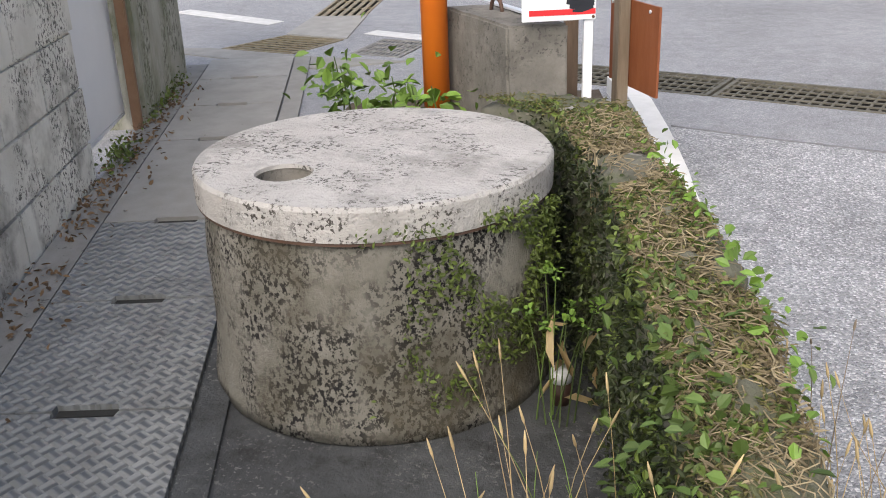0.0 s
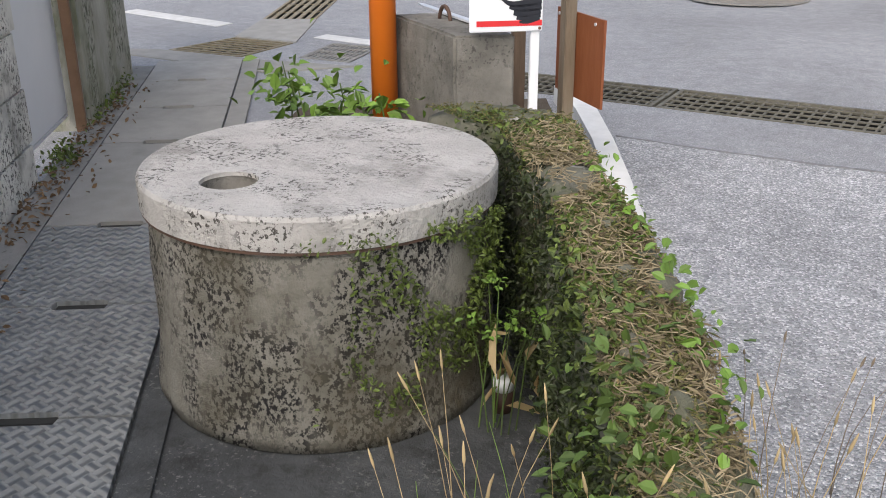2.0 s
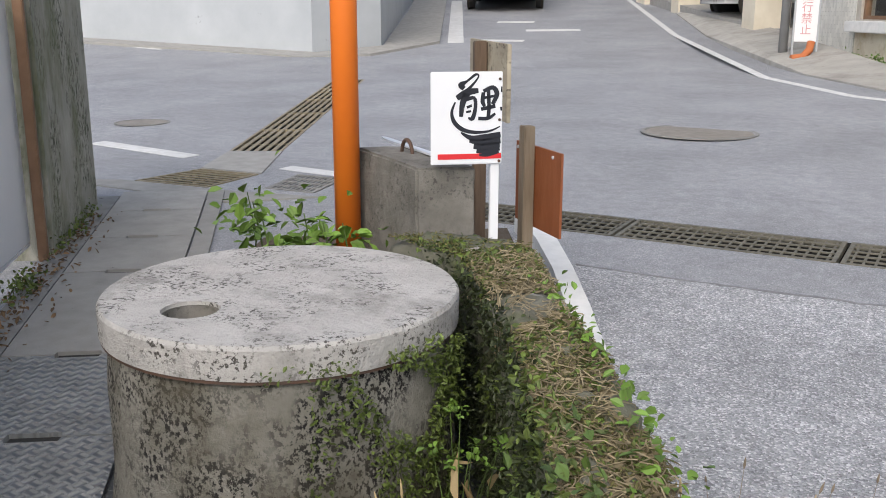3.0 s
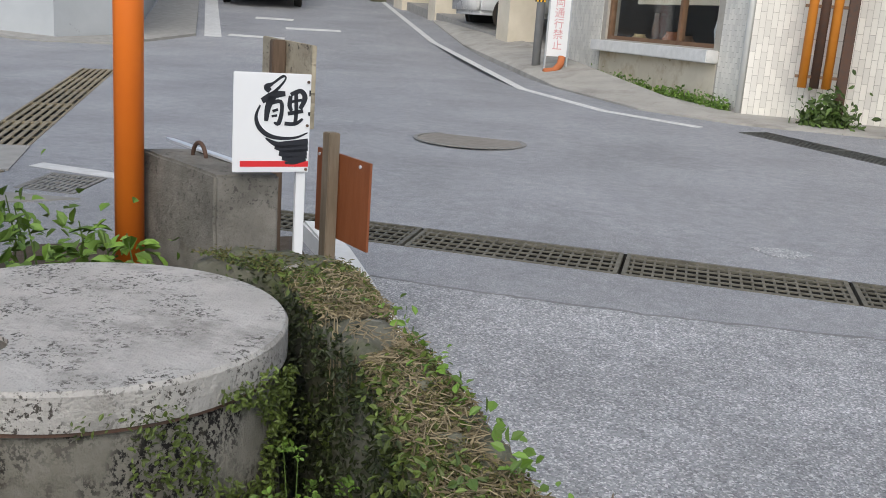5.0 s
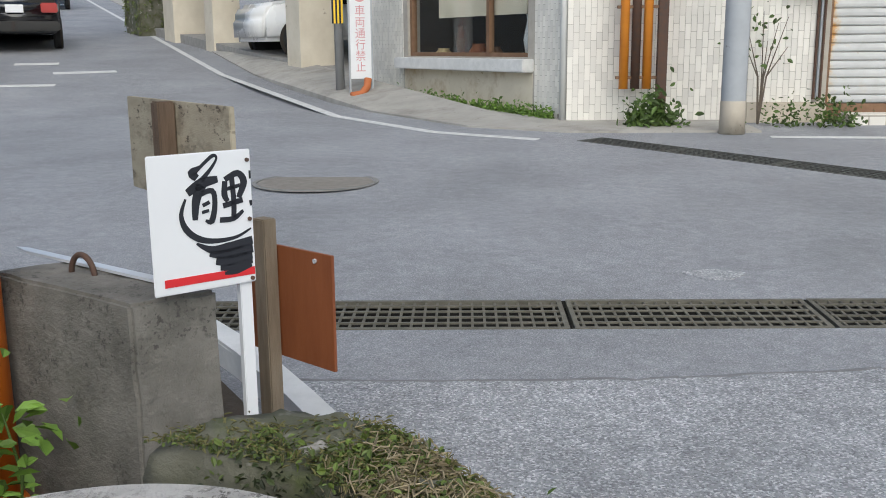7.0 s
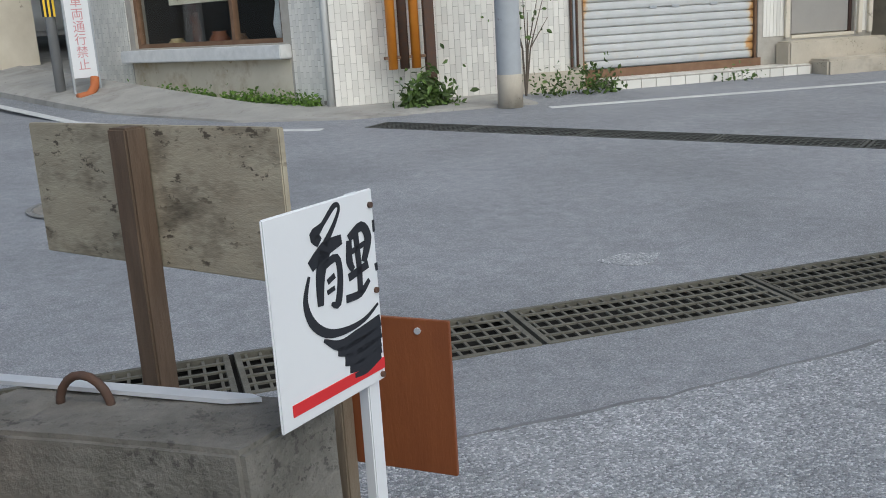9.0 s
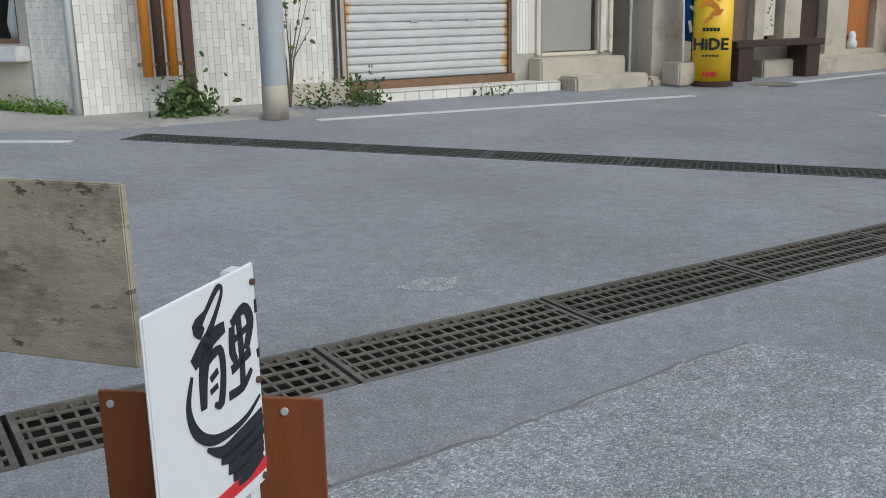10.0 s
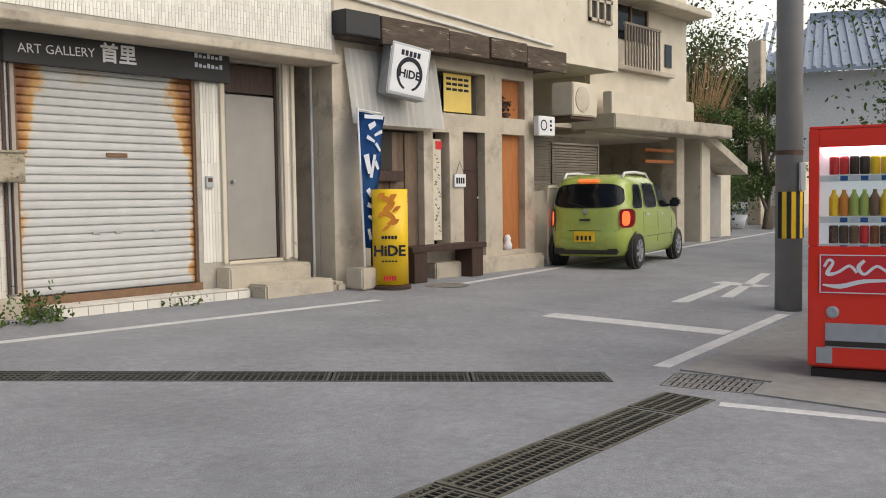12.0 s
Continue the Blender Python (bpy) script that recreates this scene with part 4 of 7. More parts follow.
gw0 = random.Random(19)
heads = []
weed = bmesh.new()
for k in range(9):
    bx0, by0 = -0.31 + gw0.gauss(0, 0.02), 3.3 + gw0.gauss(0, 0.02)
    hx0, hy0, hz0 = bx0 + gw0.gauss(0, 0.035), by0 + gw0.gauss(0, 0.035), gz(0, 3.3) + gw0.uniform(0.2, 0.33)
    sweep([(bx0, by0, gz(0, 3.3)), ((bx0 + hx0) / 2, (by0 + hy0) / 2, hz0 * 0.5), (hx0, hy0, hz0)], [0.0018, 0.0014, 0.0009], 5, weed)
    heads += [(hx0 + gw0.gauss(0, 0.012), hy0 + gw0.gauss(0, 0.012), hz0 + gw0.gauss(0, 0.006)) for _ in range(14)]
tagged(part("weed_stems", weed, M_LEAF), "thin green weed stems beside the well", "weed", **plants)
tagged(part("weed_heads", leaf_mesh("weed_heads", heads, 0.016, 20, flat=0.5, aspect=0.8), M_LEAFY), "yellow-green heads of weeds beside the well", "weed", **plants)

# ---- white kerb behind the well ----
kb = prism([(-1.40, 5.80), (-1.12, 5.44), (-0.88, 5.08), (-0.62, 4.66), (-0.45, 4.38), (-0.52, 4.345), (-0.69, 4.62), (-0.95, 5.04), (-1.2, 5.40), (-1.5, 5.77)], lambda x, y: gz(x, y) - 0.02, lambda x, y: gz(x, y) + 0.09)
bmesh.ops.bevel(kb, geom=kb.edges[:], offset=0.012, segments=2, affect='EDGES')
solid("kerb_corner", kb, M_KERBW, "white-painted concrete kerb at the street corner", "kerb")
solid("verge", prism([(-2.0, 4.2), (-0.65, 4.05), (-0.45, 4.15), (-0.98, 4.95), (-1.5, 5.7), (-2.4, 5.0)], lambda x, y: gz(x, y) - 0.02, lambda x, y: gz(x, y) + 0.03), M_SOIL, "bare soil and rubble behind the kerb", "ground")

# ---- concrete block, its hook and strip ----
cb = thing("concrete_block", -1.2475, 4.512, gz(-1.25, 4.51), -32.4, "rough grey concrete footing block with an iron hook", "concrete block")
bm = bmesh.new()
zt = 0.58
top = [(-0.29, -0.092), (0.243, -0.092), (0.297, 0.092), (-0.236, 0.092)]
lo = [bm.verts.new((x * 1.04, y * 1.06, 0)) for x, y in top]
hi = [bm.verts.new((x, y, zt)) for x, y in top]
bm.faces.new(hi)
bm.faces.new(lo[::-1])
for i in range(4):
    bm.faces.new((lo[i], lo[(i + 1) % 4], hi[(i + 1) % 4], hi[i]))
bmesh.ops.subdivide_edges(bm, edges=bm.edges[:], cuts=7, use_grid_fill=True)
for v in bm.verts:
    v.co += noise.noise_vector(v.co * 12) * 0.006
bmesh.ops.bevel(bm, geom=[e for e in bm.edges if e.calc_face_angle(0) > 0.9], offset=0.008, segments=2, affect='EDGES')
part("block", bm, M_BLOCK, cb)
part("hook", sweep([(-0.13 + 0.047 * (1 - math.cos(a)), 0.02, zt - 0.01 + 0.055 * math.sin(a)) for a in [math.pi * k / 10 for k in range(11)]], 0.007, 8), M_IRON, cb, "rusty iron lifting hook", smooth=True)
st = thing("white_strip", -1.31, 4.627, gz(-1.28, 4.53) + zt + 0.004, -34, "loose white metal strip lying on the concrete block", "strip")
part("strip", prism([(-0.34, 0.0), (-0.27, -0.014), (0.26, -0.014), (0.31, 0.004), (0.29, 0.014), (-0.3, 0.012)], 0.0, 0.007), M_ALU, st)

# ---- orange pole ----
op = thing("marker_pole", -1.524, 4.505, gz(-1.6, 4.5), 0, "tall bright orange plastic marker pole", "pole")
part("pole", lathe([(0, 0), (0.047, 0), (0.047, 2.4), (0, 2.4)], 28), M_ORANGE, op, smooth=True)
part("base", lathe([(0, 0), (0.062, 0), (0.062, 0.03), (0.05, 0.045), (0, 0.045)], 28), M_ORANGE, op)

# ---- shop sign with brush picture ----
ss = thing("shop_sign", -0.884, 4.459, gz(-0.91, 4.475), 42.2, "white metal sign with black brush-drawn characters and red bar", "sign")
part("pole", box(-0.022, -0.008, 0, 0.006, 0.012, 0.88, 0.002), M_SIGNW, ss)
part("board", box(-0.217, -0.016, 0.595, 0.012, -0.011, 0.885, 0.002), M_SIGNW, ss)
S = lambda x, z, w: (-0.217 + x * 0.229, 0.595 + z * 0.29, w * 0.229)
strokes = [
    [S(.46, .82, .06), S(.42, .86, .09), S(.5, .9, .03), S(.62, .97, .035), S(.66, .95, .02), S(.6, .88, .03), S(.5, .8, .05)],
    [S(.36, .72, .07), S(.5, .78, .1), S(.66, .8, .06)],
    [S(.5, .77, .1), S(.44, .66, .08), S(.42, .52, .05)],
    [S(.47, .7, .05), S(.6, .72, .05), S(.62, .62, .05), S(.58, .5, .06), S(.52, .51, .02)],
    [S(.5, .62, .035), S(.57, .64, .035)], [S(.49, .57, .03), S(.56, .58, .03)],
    [S(.73, .78, .05), S(.72, .68, .06), S(.75, .63, .04)], [S(.73, .79, .05), S(.86, .83, .06), S(.92, .76, .07), S(.86, .65, .05)],
    [S(.74, .72, .035), S(.88, .74, .035)], [S(.8, .8, .05), S(.81, .62, .05), S(.8, .5, .05)],
    [S(.7, .6, .05), S(.9, .63, .05)], [S(.66, .5, .05), S(.8, .5, .05), S(.9, .55, .03)],
    [S(.34, .68, .02), S(.29, .57, .04), S(.33, .46, .06), S(.45, .38, .06), S(.62, .35, .045), S(.82, .36, .03), S(.97, .41, .015)],
    [S(.42, .35, .02), S(.56, .29, .07), S(.72, .29, .09), S(.98, .32, .08)],
    [S(.54, .26, .05), S(.72, .24, .1), S(.98, .26, .09)], [S(.6, .2, .07), S(.74, .19, .1), S(.97, .21, .08)],
    [S(.64, .145, .05), S(.76, .14, .07), S(.97, .165, .05)], [S(.68, .1, .03), S(.8, .1, .05), S(.96, .13, .03)],
    [S(.985, .84, .02), S(.985, .78, .02)], [S(.98, .62, .03), S(.985, .58, .02)],
]
for one in strokes:
    part("brush_stroke", brush([one], -0.0165), M_INK, ss)
part("red_bar", box(-0.195, -0.0172, 0.612, 0.010, -0.0162, 0.629), M_RED, ss, "red stripe")
for x, z in ((0.003, 0.862), (0.003, 0.735), (0.003, 0.604)):
    part("bolt", tube((x, -0.02, z), (x, -0.011, z), 0.0045, n=10), M_IRON, ss)

# ---- brown board on a post ----
bp = thing("board_post", -0.9, 4.735, gz(-0.9, 4.735), -38.4, "brown plywood board fixed to a grey timber post", "board")
part("post", box(-0.026, -0.035, 0, 0.022, 0.005, 0.678, 0.003), M_POST, bp)
part("board", box(-0.14, 0.007, 0.325, 0.218, 0.016, 0.61, 0.001), M_BROWN, bp, "brown stained plywood board")
for x in (-0.12, 0.16):
    part("screw", tube((x, 0.003, 0.59), (x, 0.008, 0.59), 0.006, n=8), M_ALU, bp)

# ---- grey plank sign seen from its back ----
ps = thing("plank_sign", -1.19, 4.945, gz(-1.19, 4.945), -49.2, "weathered plywood sign seen from behind on a timber post", "sign")
part("post", box(-0.031, -0.055, 0, 0.021, -0.008, 0.945, 0.004), M_POSTD, ps, "dark brown timber post")
part("board", box(-0.345, -0.006, 0.68, 0.345, 0.008, 0.945, 0.002), M_PLANK, ps, "stained plywood board")
tw = [(-1.9, 4.42), (-1.75, 4.3), (-2.05, 4.55), (-1.6, 4.36), (-1.44, 4.27), (-1.38, 4.3)]
gl = random.Random(5)
lv = []
for x, y in tw:
    for _ in range(48):
        lv.append((x + gl.gauss(0, 0.09), y + gl.gauss(0, 0.06), 0.22 + gl.gauss(0, 0.075)))
tagged(part("bush_leaves", leaf_mesh("bush_leaves", lv, 0.056, 31, flat=0.5, aspect=0.7), M_LEAFY), "bright green leafy weed behind the well", "weed", **plants)
bm = bmesh.new()
for x, y in tw:
    sweep([(x, y, gz(x, y)), (x + 0.02, y + 0.01, 0.15), (x - 0.01, y, 0.32)], [0.005, 0.004, 0.002], 6, bm)
tagged(part("bush_stems", bm, M_LEAF), "green stems of the leafy weed", "weed", **plants)


# ---- gallery building ----
FY = 13.0
GB = gz(0, FY)


def wall_with_holes(name, x0, x1, z0, z1, holes, y0, y1, material, label):
    """A wall along x with rectangular openings through it."""
    bm = bmesh.new()
    xs = sorted({x0, x1, *[h[0] for h in holes], *[h[1] for h in holes]})
    zs = sorted({z0, z1, *[h[2] for h in holes], *[h[3] for h in holes]})
    solid_cell = lambda i, j: 0 <= i < len(xs) - 1 and 0 <= j < len(zs) - 1 and not any(h[0] <= (xs[i] + xs[i + 1]) / 2 <= h[1] and h[2] <= (zs[j] + zs[j + 1]) / 2 <= h[3] for h in holes)
    vert = {}

    def v(x, y, z):
        k = (round(x, 5), round(y, 5), round(z, 5))
        if k not in vert:
            vert[k] = bm.verts.new(k)
        return vert[k]

    for i in range(len(xs) - 1):
        for j in range(len(zs) - 1):
            if not solid_cell(i, j):
                continue
            a, b, c, d = xs[i], xs[i + 1], zs[j], zs[j + 1]
            bm.faces.new((v(a, y0, c), v(b, y0, c), v(b, y0, d), v(a, y0, d)))
            bm.faces.new((v(a, y1, c), v(a, y1, d), v(b, y1, d), v(b, y1, c)))
            for di, dj, q in ((-1, 0, ((a, c), (a, d))), (1, 0, ((b, c), (b, d))), (0, -1, ((a, c), (b, c))), (0, 1, ((a, d), (b, d)))):
                if not solid_cell(i + di, j + dj):
                    (p, r), (s, t) = q
                    bm.faces.new((v(p, y0, r), v(s, y0, t), v(s, y1, t), v(p, y1, r)))
    return solid(name, bm, material, label, "wall")


SH = (3.11, 5.27, 0.40, 2.84)
DR = (5.70, 6.55, 0.60, 3.06)
wg = wall_with_holes("wall_gallery", 0.36, 6.79, GB - 0.1, 3.3, [SH, DR], FY, FY + 0.2, M_GROUT, "gallery front covered with cream glazed tiles")


def tiles(wall, x0, x1, z0, z1, holes, tw, th, stuffname, y, near, m=None, offset=True):
    """Upright tiles in staggered columns; near ones are objects of their own, the rest one mesh."""
    shared = mesh_of("tile", box(0.002, -0.008, 0.002, tw - 0.002, 0.0, th - 0.002))
    shared.materials.append(M_TILEP)
    rest = bmesh.new()
    made = 0
    nx = int((x1 - x0) / tw)
    for i in range(nx):
        x = x0 + i * tw
        z = z0 - (th / 2 if offset and i % 2 else 0)
        while z < z1:
            a, b = max(z, z0), min(z + th, z1)
            cx, cz = x + tw / 2, (a + b) / 2
            if b - a > 0.03 and not any(h[0] - tw / 2 < cx < h[1] + tw / 2 and h[2] - 0.05 < cz < h[3] + 0.05 for h in holes):
                if near and b - a > th * 0.9 and near(cx, cz) and made < 290:
                    ob = new("tile", shared)
                    ob.parent = wall
                    ob.matrix_world = (m or Matrix()) @ pose(x, y, a)
                    made += 1
                else:
                    box(x + 0.002, y - 0.008, a + 0.002, x + tw - 0.002, y, b - 0.002, 0, rest, m)
            z += th
    ob = part(stuffname, rest, M_TILE, wall)
    tagged(ob, kind="stuff")


tiles(wg, 0.36, 3.02, GB + 0.02, 3.05, [], 0.062, 0.17, "wall_tiles", FY - 0.001, lambda x, z: x < 2.3 and z < 1.35)
tiles(wg, 5.33, 6.78, 0.62, 3.1, [DR], 0.044, 1.2, "strip_tiles", FY - 0.001, None)
fa = solid("fascia", box(0.2, 12.45, 3.14, 7.02, 12.95, 4.3), M_GROUT, "projecting upper front clad in cream tiles", "wall")
tiles(fa, 0.2, 7.0, 3.26, 4.28, [], 0.042, 0.15, "fascia_tiles", 12.449, None)
solid("fascia_edge", box(0.15, 12.4, 3.1, 7.07, 13.0, 3.2, 0.01), M_CONC, "grey concrete ledge under the tiled upper front", "trim")
solid("gallery_block", box(0.4, 13.25, 0.0, 6.79, 20, 7.0), M_BEIGE, "plain rendered body of the gallery building", "wall")
solid("upper_wall_gallery", box(0.3, 12.5, 4.3, 6.9, 13.25, 7.0), M_PLASTER, "cream rendered upper floor of the gallery", "wall")

sh = thing("roller_shutter", (SH[0] + SH[1]) / 2, FY + 0.07, SH[2], 0, "closed white roller shutter with rust on its edges", "shutter")
hw, hh = (SH[1] - SH[0]) / 2, SH[3] - SH[2]
ns = 27


def slat_mesh(x0, x1, h):
    bm = bmesh.new()
    prof = [(0.0, 0.0), (-0.012, 0.012), (-0.016, h * 0.5), (-0.012, h - 0.012), (0.002, h - 0.004), (0.01, h), (0.01, 0.0)]
    rows = [[bm.verts.new((x, y, z)) for y, z in prof] for x in (x0, x1)]
    for k in range(len(prof)):
        j = (k + 1) % len(prof)
        bm.faces.new((rows[0][k], rows[1][k], rows[1][j], rows[0][j]))
    bm.faces.new(rows[0])
    bm.faces.new(rows[1][::-1])
    return bm


hs = hh / ns
for k in range(ns):
    bm = slat_mesh(-hw + 0.03, hw - 0.03, hs - 0.003)
    bmesh.ops.translate(bm, verts=bm.verts, vec=(0, 0, k * hs))
    part("slat", bm, M_SHUT, sh)
part("bottom_rail", box(-hw + 0.02, -0.02, -0.03, hw - 0.02, 0.02, 0.0), M_RUST, sh)
part("mail_slot", box(-0.06, -0.026, 1.46, 0.2, -0.014, 1.51, 0.003), M_RUST, sh, "rusty mail slot")
for x in (-hw, hw - 0.03):
    part("guide_rail", box(x, -0.05, -0.03, x + 0.03, 0.03, hh, 0.003), M_RUST, sh, "rusty guide rail")
for x in (-0.25, 0.02, 0.5):
    part("latch", box(x, -0.024, 0.62, x + 0.09, -0.014, 0.65, 0.003), M_GALV, sh)
bs = thing("name_board", 4.35, 12.9, 2.78, 0, "long black shop name board with white lettering", "sign")
part("board", box(-1.38, 0, 0, 1.36, 0.09, 0.46, 0.006), M_SIGNBLK, bs)
lettering("ART GALLERY", 0.135, M_SIGNW, bs, pose(-0.82, -0.004, 0.16, 88, -2), "white hand lettering")
for k, ch in enumerate("首里"):
    lettering(ch, 0.22, M_SIGNW, bs, pose(-0.23 + k * 0.22, -0.004, 0.18, 90), "white brush character", bold=0.006)
for k in range(7):
    for z in (0.15, 0.26):
        part("small_writing", box(0.86 + k * 0.058, -0.004, z, 0.9 + k * 0.058, -0.001, z + 0.055 - 0.012 * (k % 3)), M_CLOTHW, bs)

dr = thing("steel_door", (DR[0] + DR[1]) / 2, FY + 0.08, DR[2], 0, "grey steel door with dark transom, shut", "door")
part("leaf", box(-0.38, -0.02, 0.03, 0.38, 0.02, 2.07, 0.004), M_GREYDOOR, dr)
part("transom", box(-0.4, -0.01, 2.1, 0.4, 0.02, 2.44), M_DKWOOD, dr, "dark brown transom panel")
for x in (-0.425, 0.385):
    part("frame", box(x, -0.03, 0, x + 0.04, 0.04, 2.46, 0.003), M_DKWOOD, dr)
part("sill", box(-0.42, -0.09, -0.02, 0.42, 0.04, 0.02, 0.003), M_PLASTER, dr)
part("knob", lathe([(0, 0), (0.02, 0.0), (0.025, 0.03), (0.015, 0.05), (0, 0.05)], 14, m=pose(-0.3, -0.02, 1.0, 90)), M_GALV, dr, "round metal knob")
for x in (DR[0] - 0.1, DR[1] + 0.02, DR[1] + 0.16):
    solid("door_trim", box(x, FY - 0.05, 0.6, x + 0.055, FY - 0.009, 3.1, 0.004), M_PLASTER, "cream upright trim beside the steel door", "trim")
it = thing("intercom", 5.42, FY - 0.03, 1.52, 0, "small grey intercom box beside the shutter", "intercom")
part("box", box(-0.05, -0.02, 0, 0.05, 0.02, 0.14, 0.006), M_GALV, it)
part("grille", box(-0.03, -0.024, 0.07, 0.03, -0.018, 0.12), M_IRON, it)

mb = thing("meter_box", 2.87, FY - 0.12, 1.58, 0, "weathered grey timber box on the tiled wall", "box")
part("box", box(-0.26, -0.1, 0, 0.22, 0.11, 0.29, 0.006), M_PLANK, mb)
part("lid", box(-0.28, -0.12, 0.29, 0.24, 0.11, 0.315, 0.004), M_PLANK, mb)
for k in range(3):
    part_x = 2.97 + k * 0.035
    solid("wall_conduit", tube((part_x, FY - 0.03, 0.45), (part_x, FY - 0.03, 3.1), 0.014, n=8), (M_IRON, M_GALV, M_IRON)[k], "thin service pipe beside the shutter", "pipe")

# tiled step and concrete steps before the gallery
ts = solid("tiled_step", box(3.25, 12.62, 0.1, 5.72, FY, 0.30), M_GROUT, "low step faced with white square tiles", "step")
tm = mesh_of("tile", box(0.004, -0.008, 0.004, 0.166, 0.0, 0.166))
tm.materials.append(M_TILEP)
for k in range(14):
    o = part("tile", tm, M_TILEP, ts)
    o.matrix_world = pose(3.27 + k * 0.174, 12.619, 0.12)
tt = mesh_of("tile_top", box(0.004, 0.004, 0, 0.166, 0.37, 0.008))
tt.materials.append(M_TILEP)
for k in range(14):
    o = part("tile", tt, M_TILEP, ts)
    o.matrix_world = pose(3.27 + k * 0.174, 12.62, 0.301)
solid("shutter_threshold", box(3.1, FY - 0.02, 0.1, 5.3, FY + 0.2, 0.4), M_RUST, "rust-stained threshold under the shutter", "step")
solid("concrete_step_upper", box(5.5, 12.72, 0.1, 6.79, FY, 0.56, 0.02), M_CONC, "upper worn concrete doorstep", "step")
solid("concrete_step_lower", box(5.74, 12.35, 0.08, 6.85, 12.72, 0.36, 0.025), M_CONC, "lower worn concrete doorstep", "step")
solid("wall_base", box(2.25, 12.9, 0.1, 3.1, FY - 0.01, 0.42, 0.02), M_CONC, "grey concrete plinth under the tiled wall", "trim")

# amber tubes and dark post in front of the tiled wall
at = thing("sign_column", 1.15, 12.7, gz(1, 12.7), 0, "upright rack of amber tubes tied to a dark post", "sign")
part("post", box(0.12, -0.05, 0, 0.22, 0.05, 3.0, 0.005), M_IRON, at, "dark timber post")
for k, x in enumerate((-0.22, -0.1, 0.02)):
    part("tube", tube((x, 0, 0.38), (x, 0, 2.9), 0.048, n=14), M_AMBER if k != 1 else M_IRON, at, smooth=True)
for z in (0.48, 1.2, 1.8, 2.4):
    part("crossbar", box(-0.3, -0.02, z, 0.15, 0.06, z + 0.03), M_RUST, at)
gp2 = thing("steel_pole", 1.9, 11.95, gz(1.9, 11.95), 0, "grey galvanised steel street pole with stuck paper", "pole")
part("pole", lathe([(0, 0), (0.118, 0), (0.118, 0.1), (0.114, 5.5), (0, 5.5)], 24), M_GREYPAINT, gp2, smooth=True)
part("collar", lathe([(0.114, 0), (0.123, 0.0), (0.121, 0.3), (0.114, 0.34)], 24), M_CONC, gp2, "grey foot collar", smooth=True)
part("paper", lathe([(0.1175, 1.75), (0.119, 1.75), (0.119, 1.9), (0.1175, 1.9)], 24), M_SIGNW, gp2, "torn white paper")
solid("downpipe", tube((0.33, 13.06, 0.2), (0.33, 13.06, 3.1), 0.045, n=14), M_PIPE, "white plastic downpipe at the wall corner", "pipe", smooth=True)
gl = random.Random(12)
for cx, cy, n, s, lab in ((1.2, 12.5, 480, 0.085, "ivy and weeds at the foot of the dark post"), (3.0, 12.5, 260, 0.06, "low brown-green shrub before the shutter"), (2.6, 12.55, 120, 0.06, "low scrubby weeds by the steel pole"), (4.7, 12.55, 60, 0.05, "small green weed growing at the tiled step"), (2.35, 12.7, 0, 0, "")):
    if n:
        pts = [(cx + gl.gauss(0, 0.15), cy + gl.gauss(0, 0.08), gz(cx, cy) + abs(gl.gauss(0.05, 0.15 if n > 100 else 0.06))) for _ in range(n)]
        tagged(part("shrub", leaf_mesh("shrub", pts, s, n), M_LEAF), lab, "shrub", **plants)
bm = bmesh.new()
for k in range(7):
    a = k * 1.3
    sweep([(2.35, 12.75, 0.2), (2.35 + 0.05 * math.cos(a), 12.7, 0.7), (2.35 + 0.25 * math.cos(a), 12.7 + 0.1 * math.sin(a), 1.0 + 0.06 * k)], [0.012, 0.008, 0.003], 5, bm)
tagged(part("sapling", bm, M_BARK), "thin bare sapling against the tiled wall", "sapling", kind="stuff")
tagged(part("sapling_leaves", leaf_mesh("sapling_leaves", [(2.35 + gl.gauss(0, 0.17), 12.72 + gl.gauss(0, 0.08), 1.15 + gl.gauss(0, 0.15)) for _ in range(40)], 0.07, 77), M_LEAF), "sparse leaves of the sapling", "sapling", kind="stuff")

# ---- left wing of the gallery, turned along the side street ----
LM = Matrix.Translation((0.36, 13.13, 0)) @ Matrix.Rotation(math.atan2(0.83, -0.56), 4, 'Z')
wx = lambda x, y, z: LM @ Vector((x, y, z))
WL = 4.9
HO = (0.72, 3.62, 0.9, 2.4)


def holed_left():
    ob = wall_with_holes("wall_gallery_side", 0, WL, 0.15, 4.3, [HO], -0.2, 0.0, M_GROUT, "side front of the gallery covered with cream tiles")
    ob.matrix_world = LM
    return ob


wls = holed_left()
tl = mesh_of("tile", box(0.002, 0.0, 0.002, 0.046, 0.008, 0.118))
tl.materials.append(M_TILEP)
rest = bmesh.new()
cnt = 0
for i in range(int(WL / 0.048)):
    x, z = i * 0.048, 0.28 - (0.06 if i % 2 else 0)
    while z < 4.2:
        cx, cz = x + 0.024, z + 0.06
        if not (0.6 < cx < 3.75 and 0.1 < cz < 2.5):
            if x < 1.0 and z < 1.9 and cnt < 290:
                o = part("tile", tl, M_TILEP, wls)
                o.location = (x, 0.001, z)
                cnt += 1
            else:
                box(x + 0.002, 0.001, z + 0.002, x + 0.046, 0.009, z + 0.118, 0, rest)
        z += 0.12
tagged(part("wall_tiles", rest, M_TILE, wls), kind="stuff")
tri = part("stained_panel", box(0.62, -0.005, 0.15, 3.72, 0.004, 0.72), M_STAINP, wls, "stained cream rendered panel under the window")
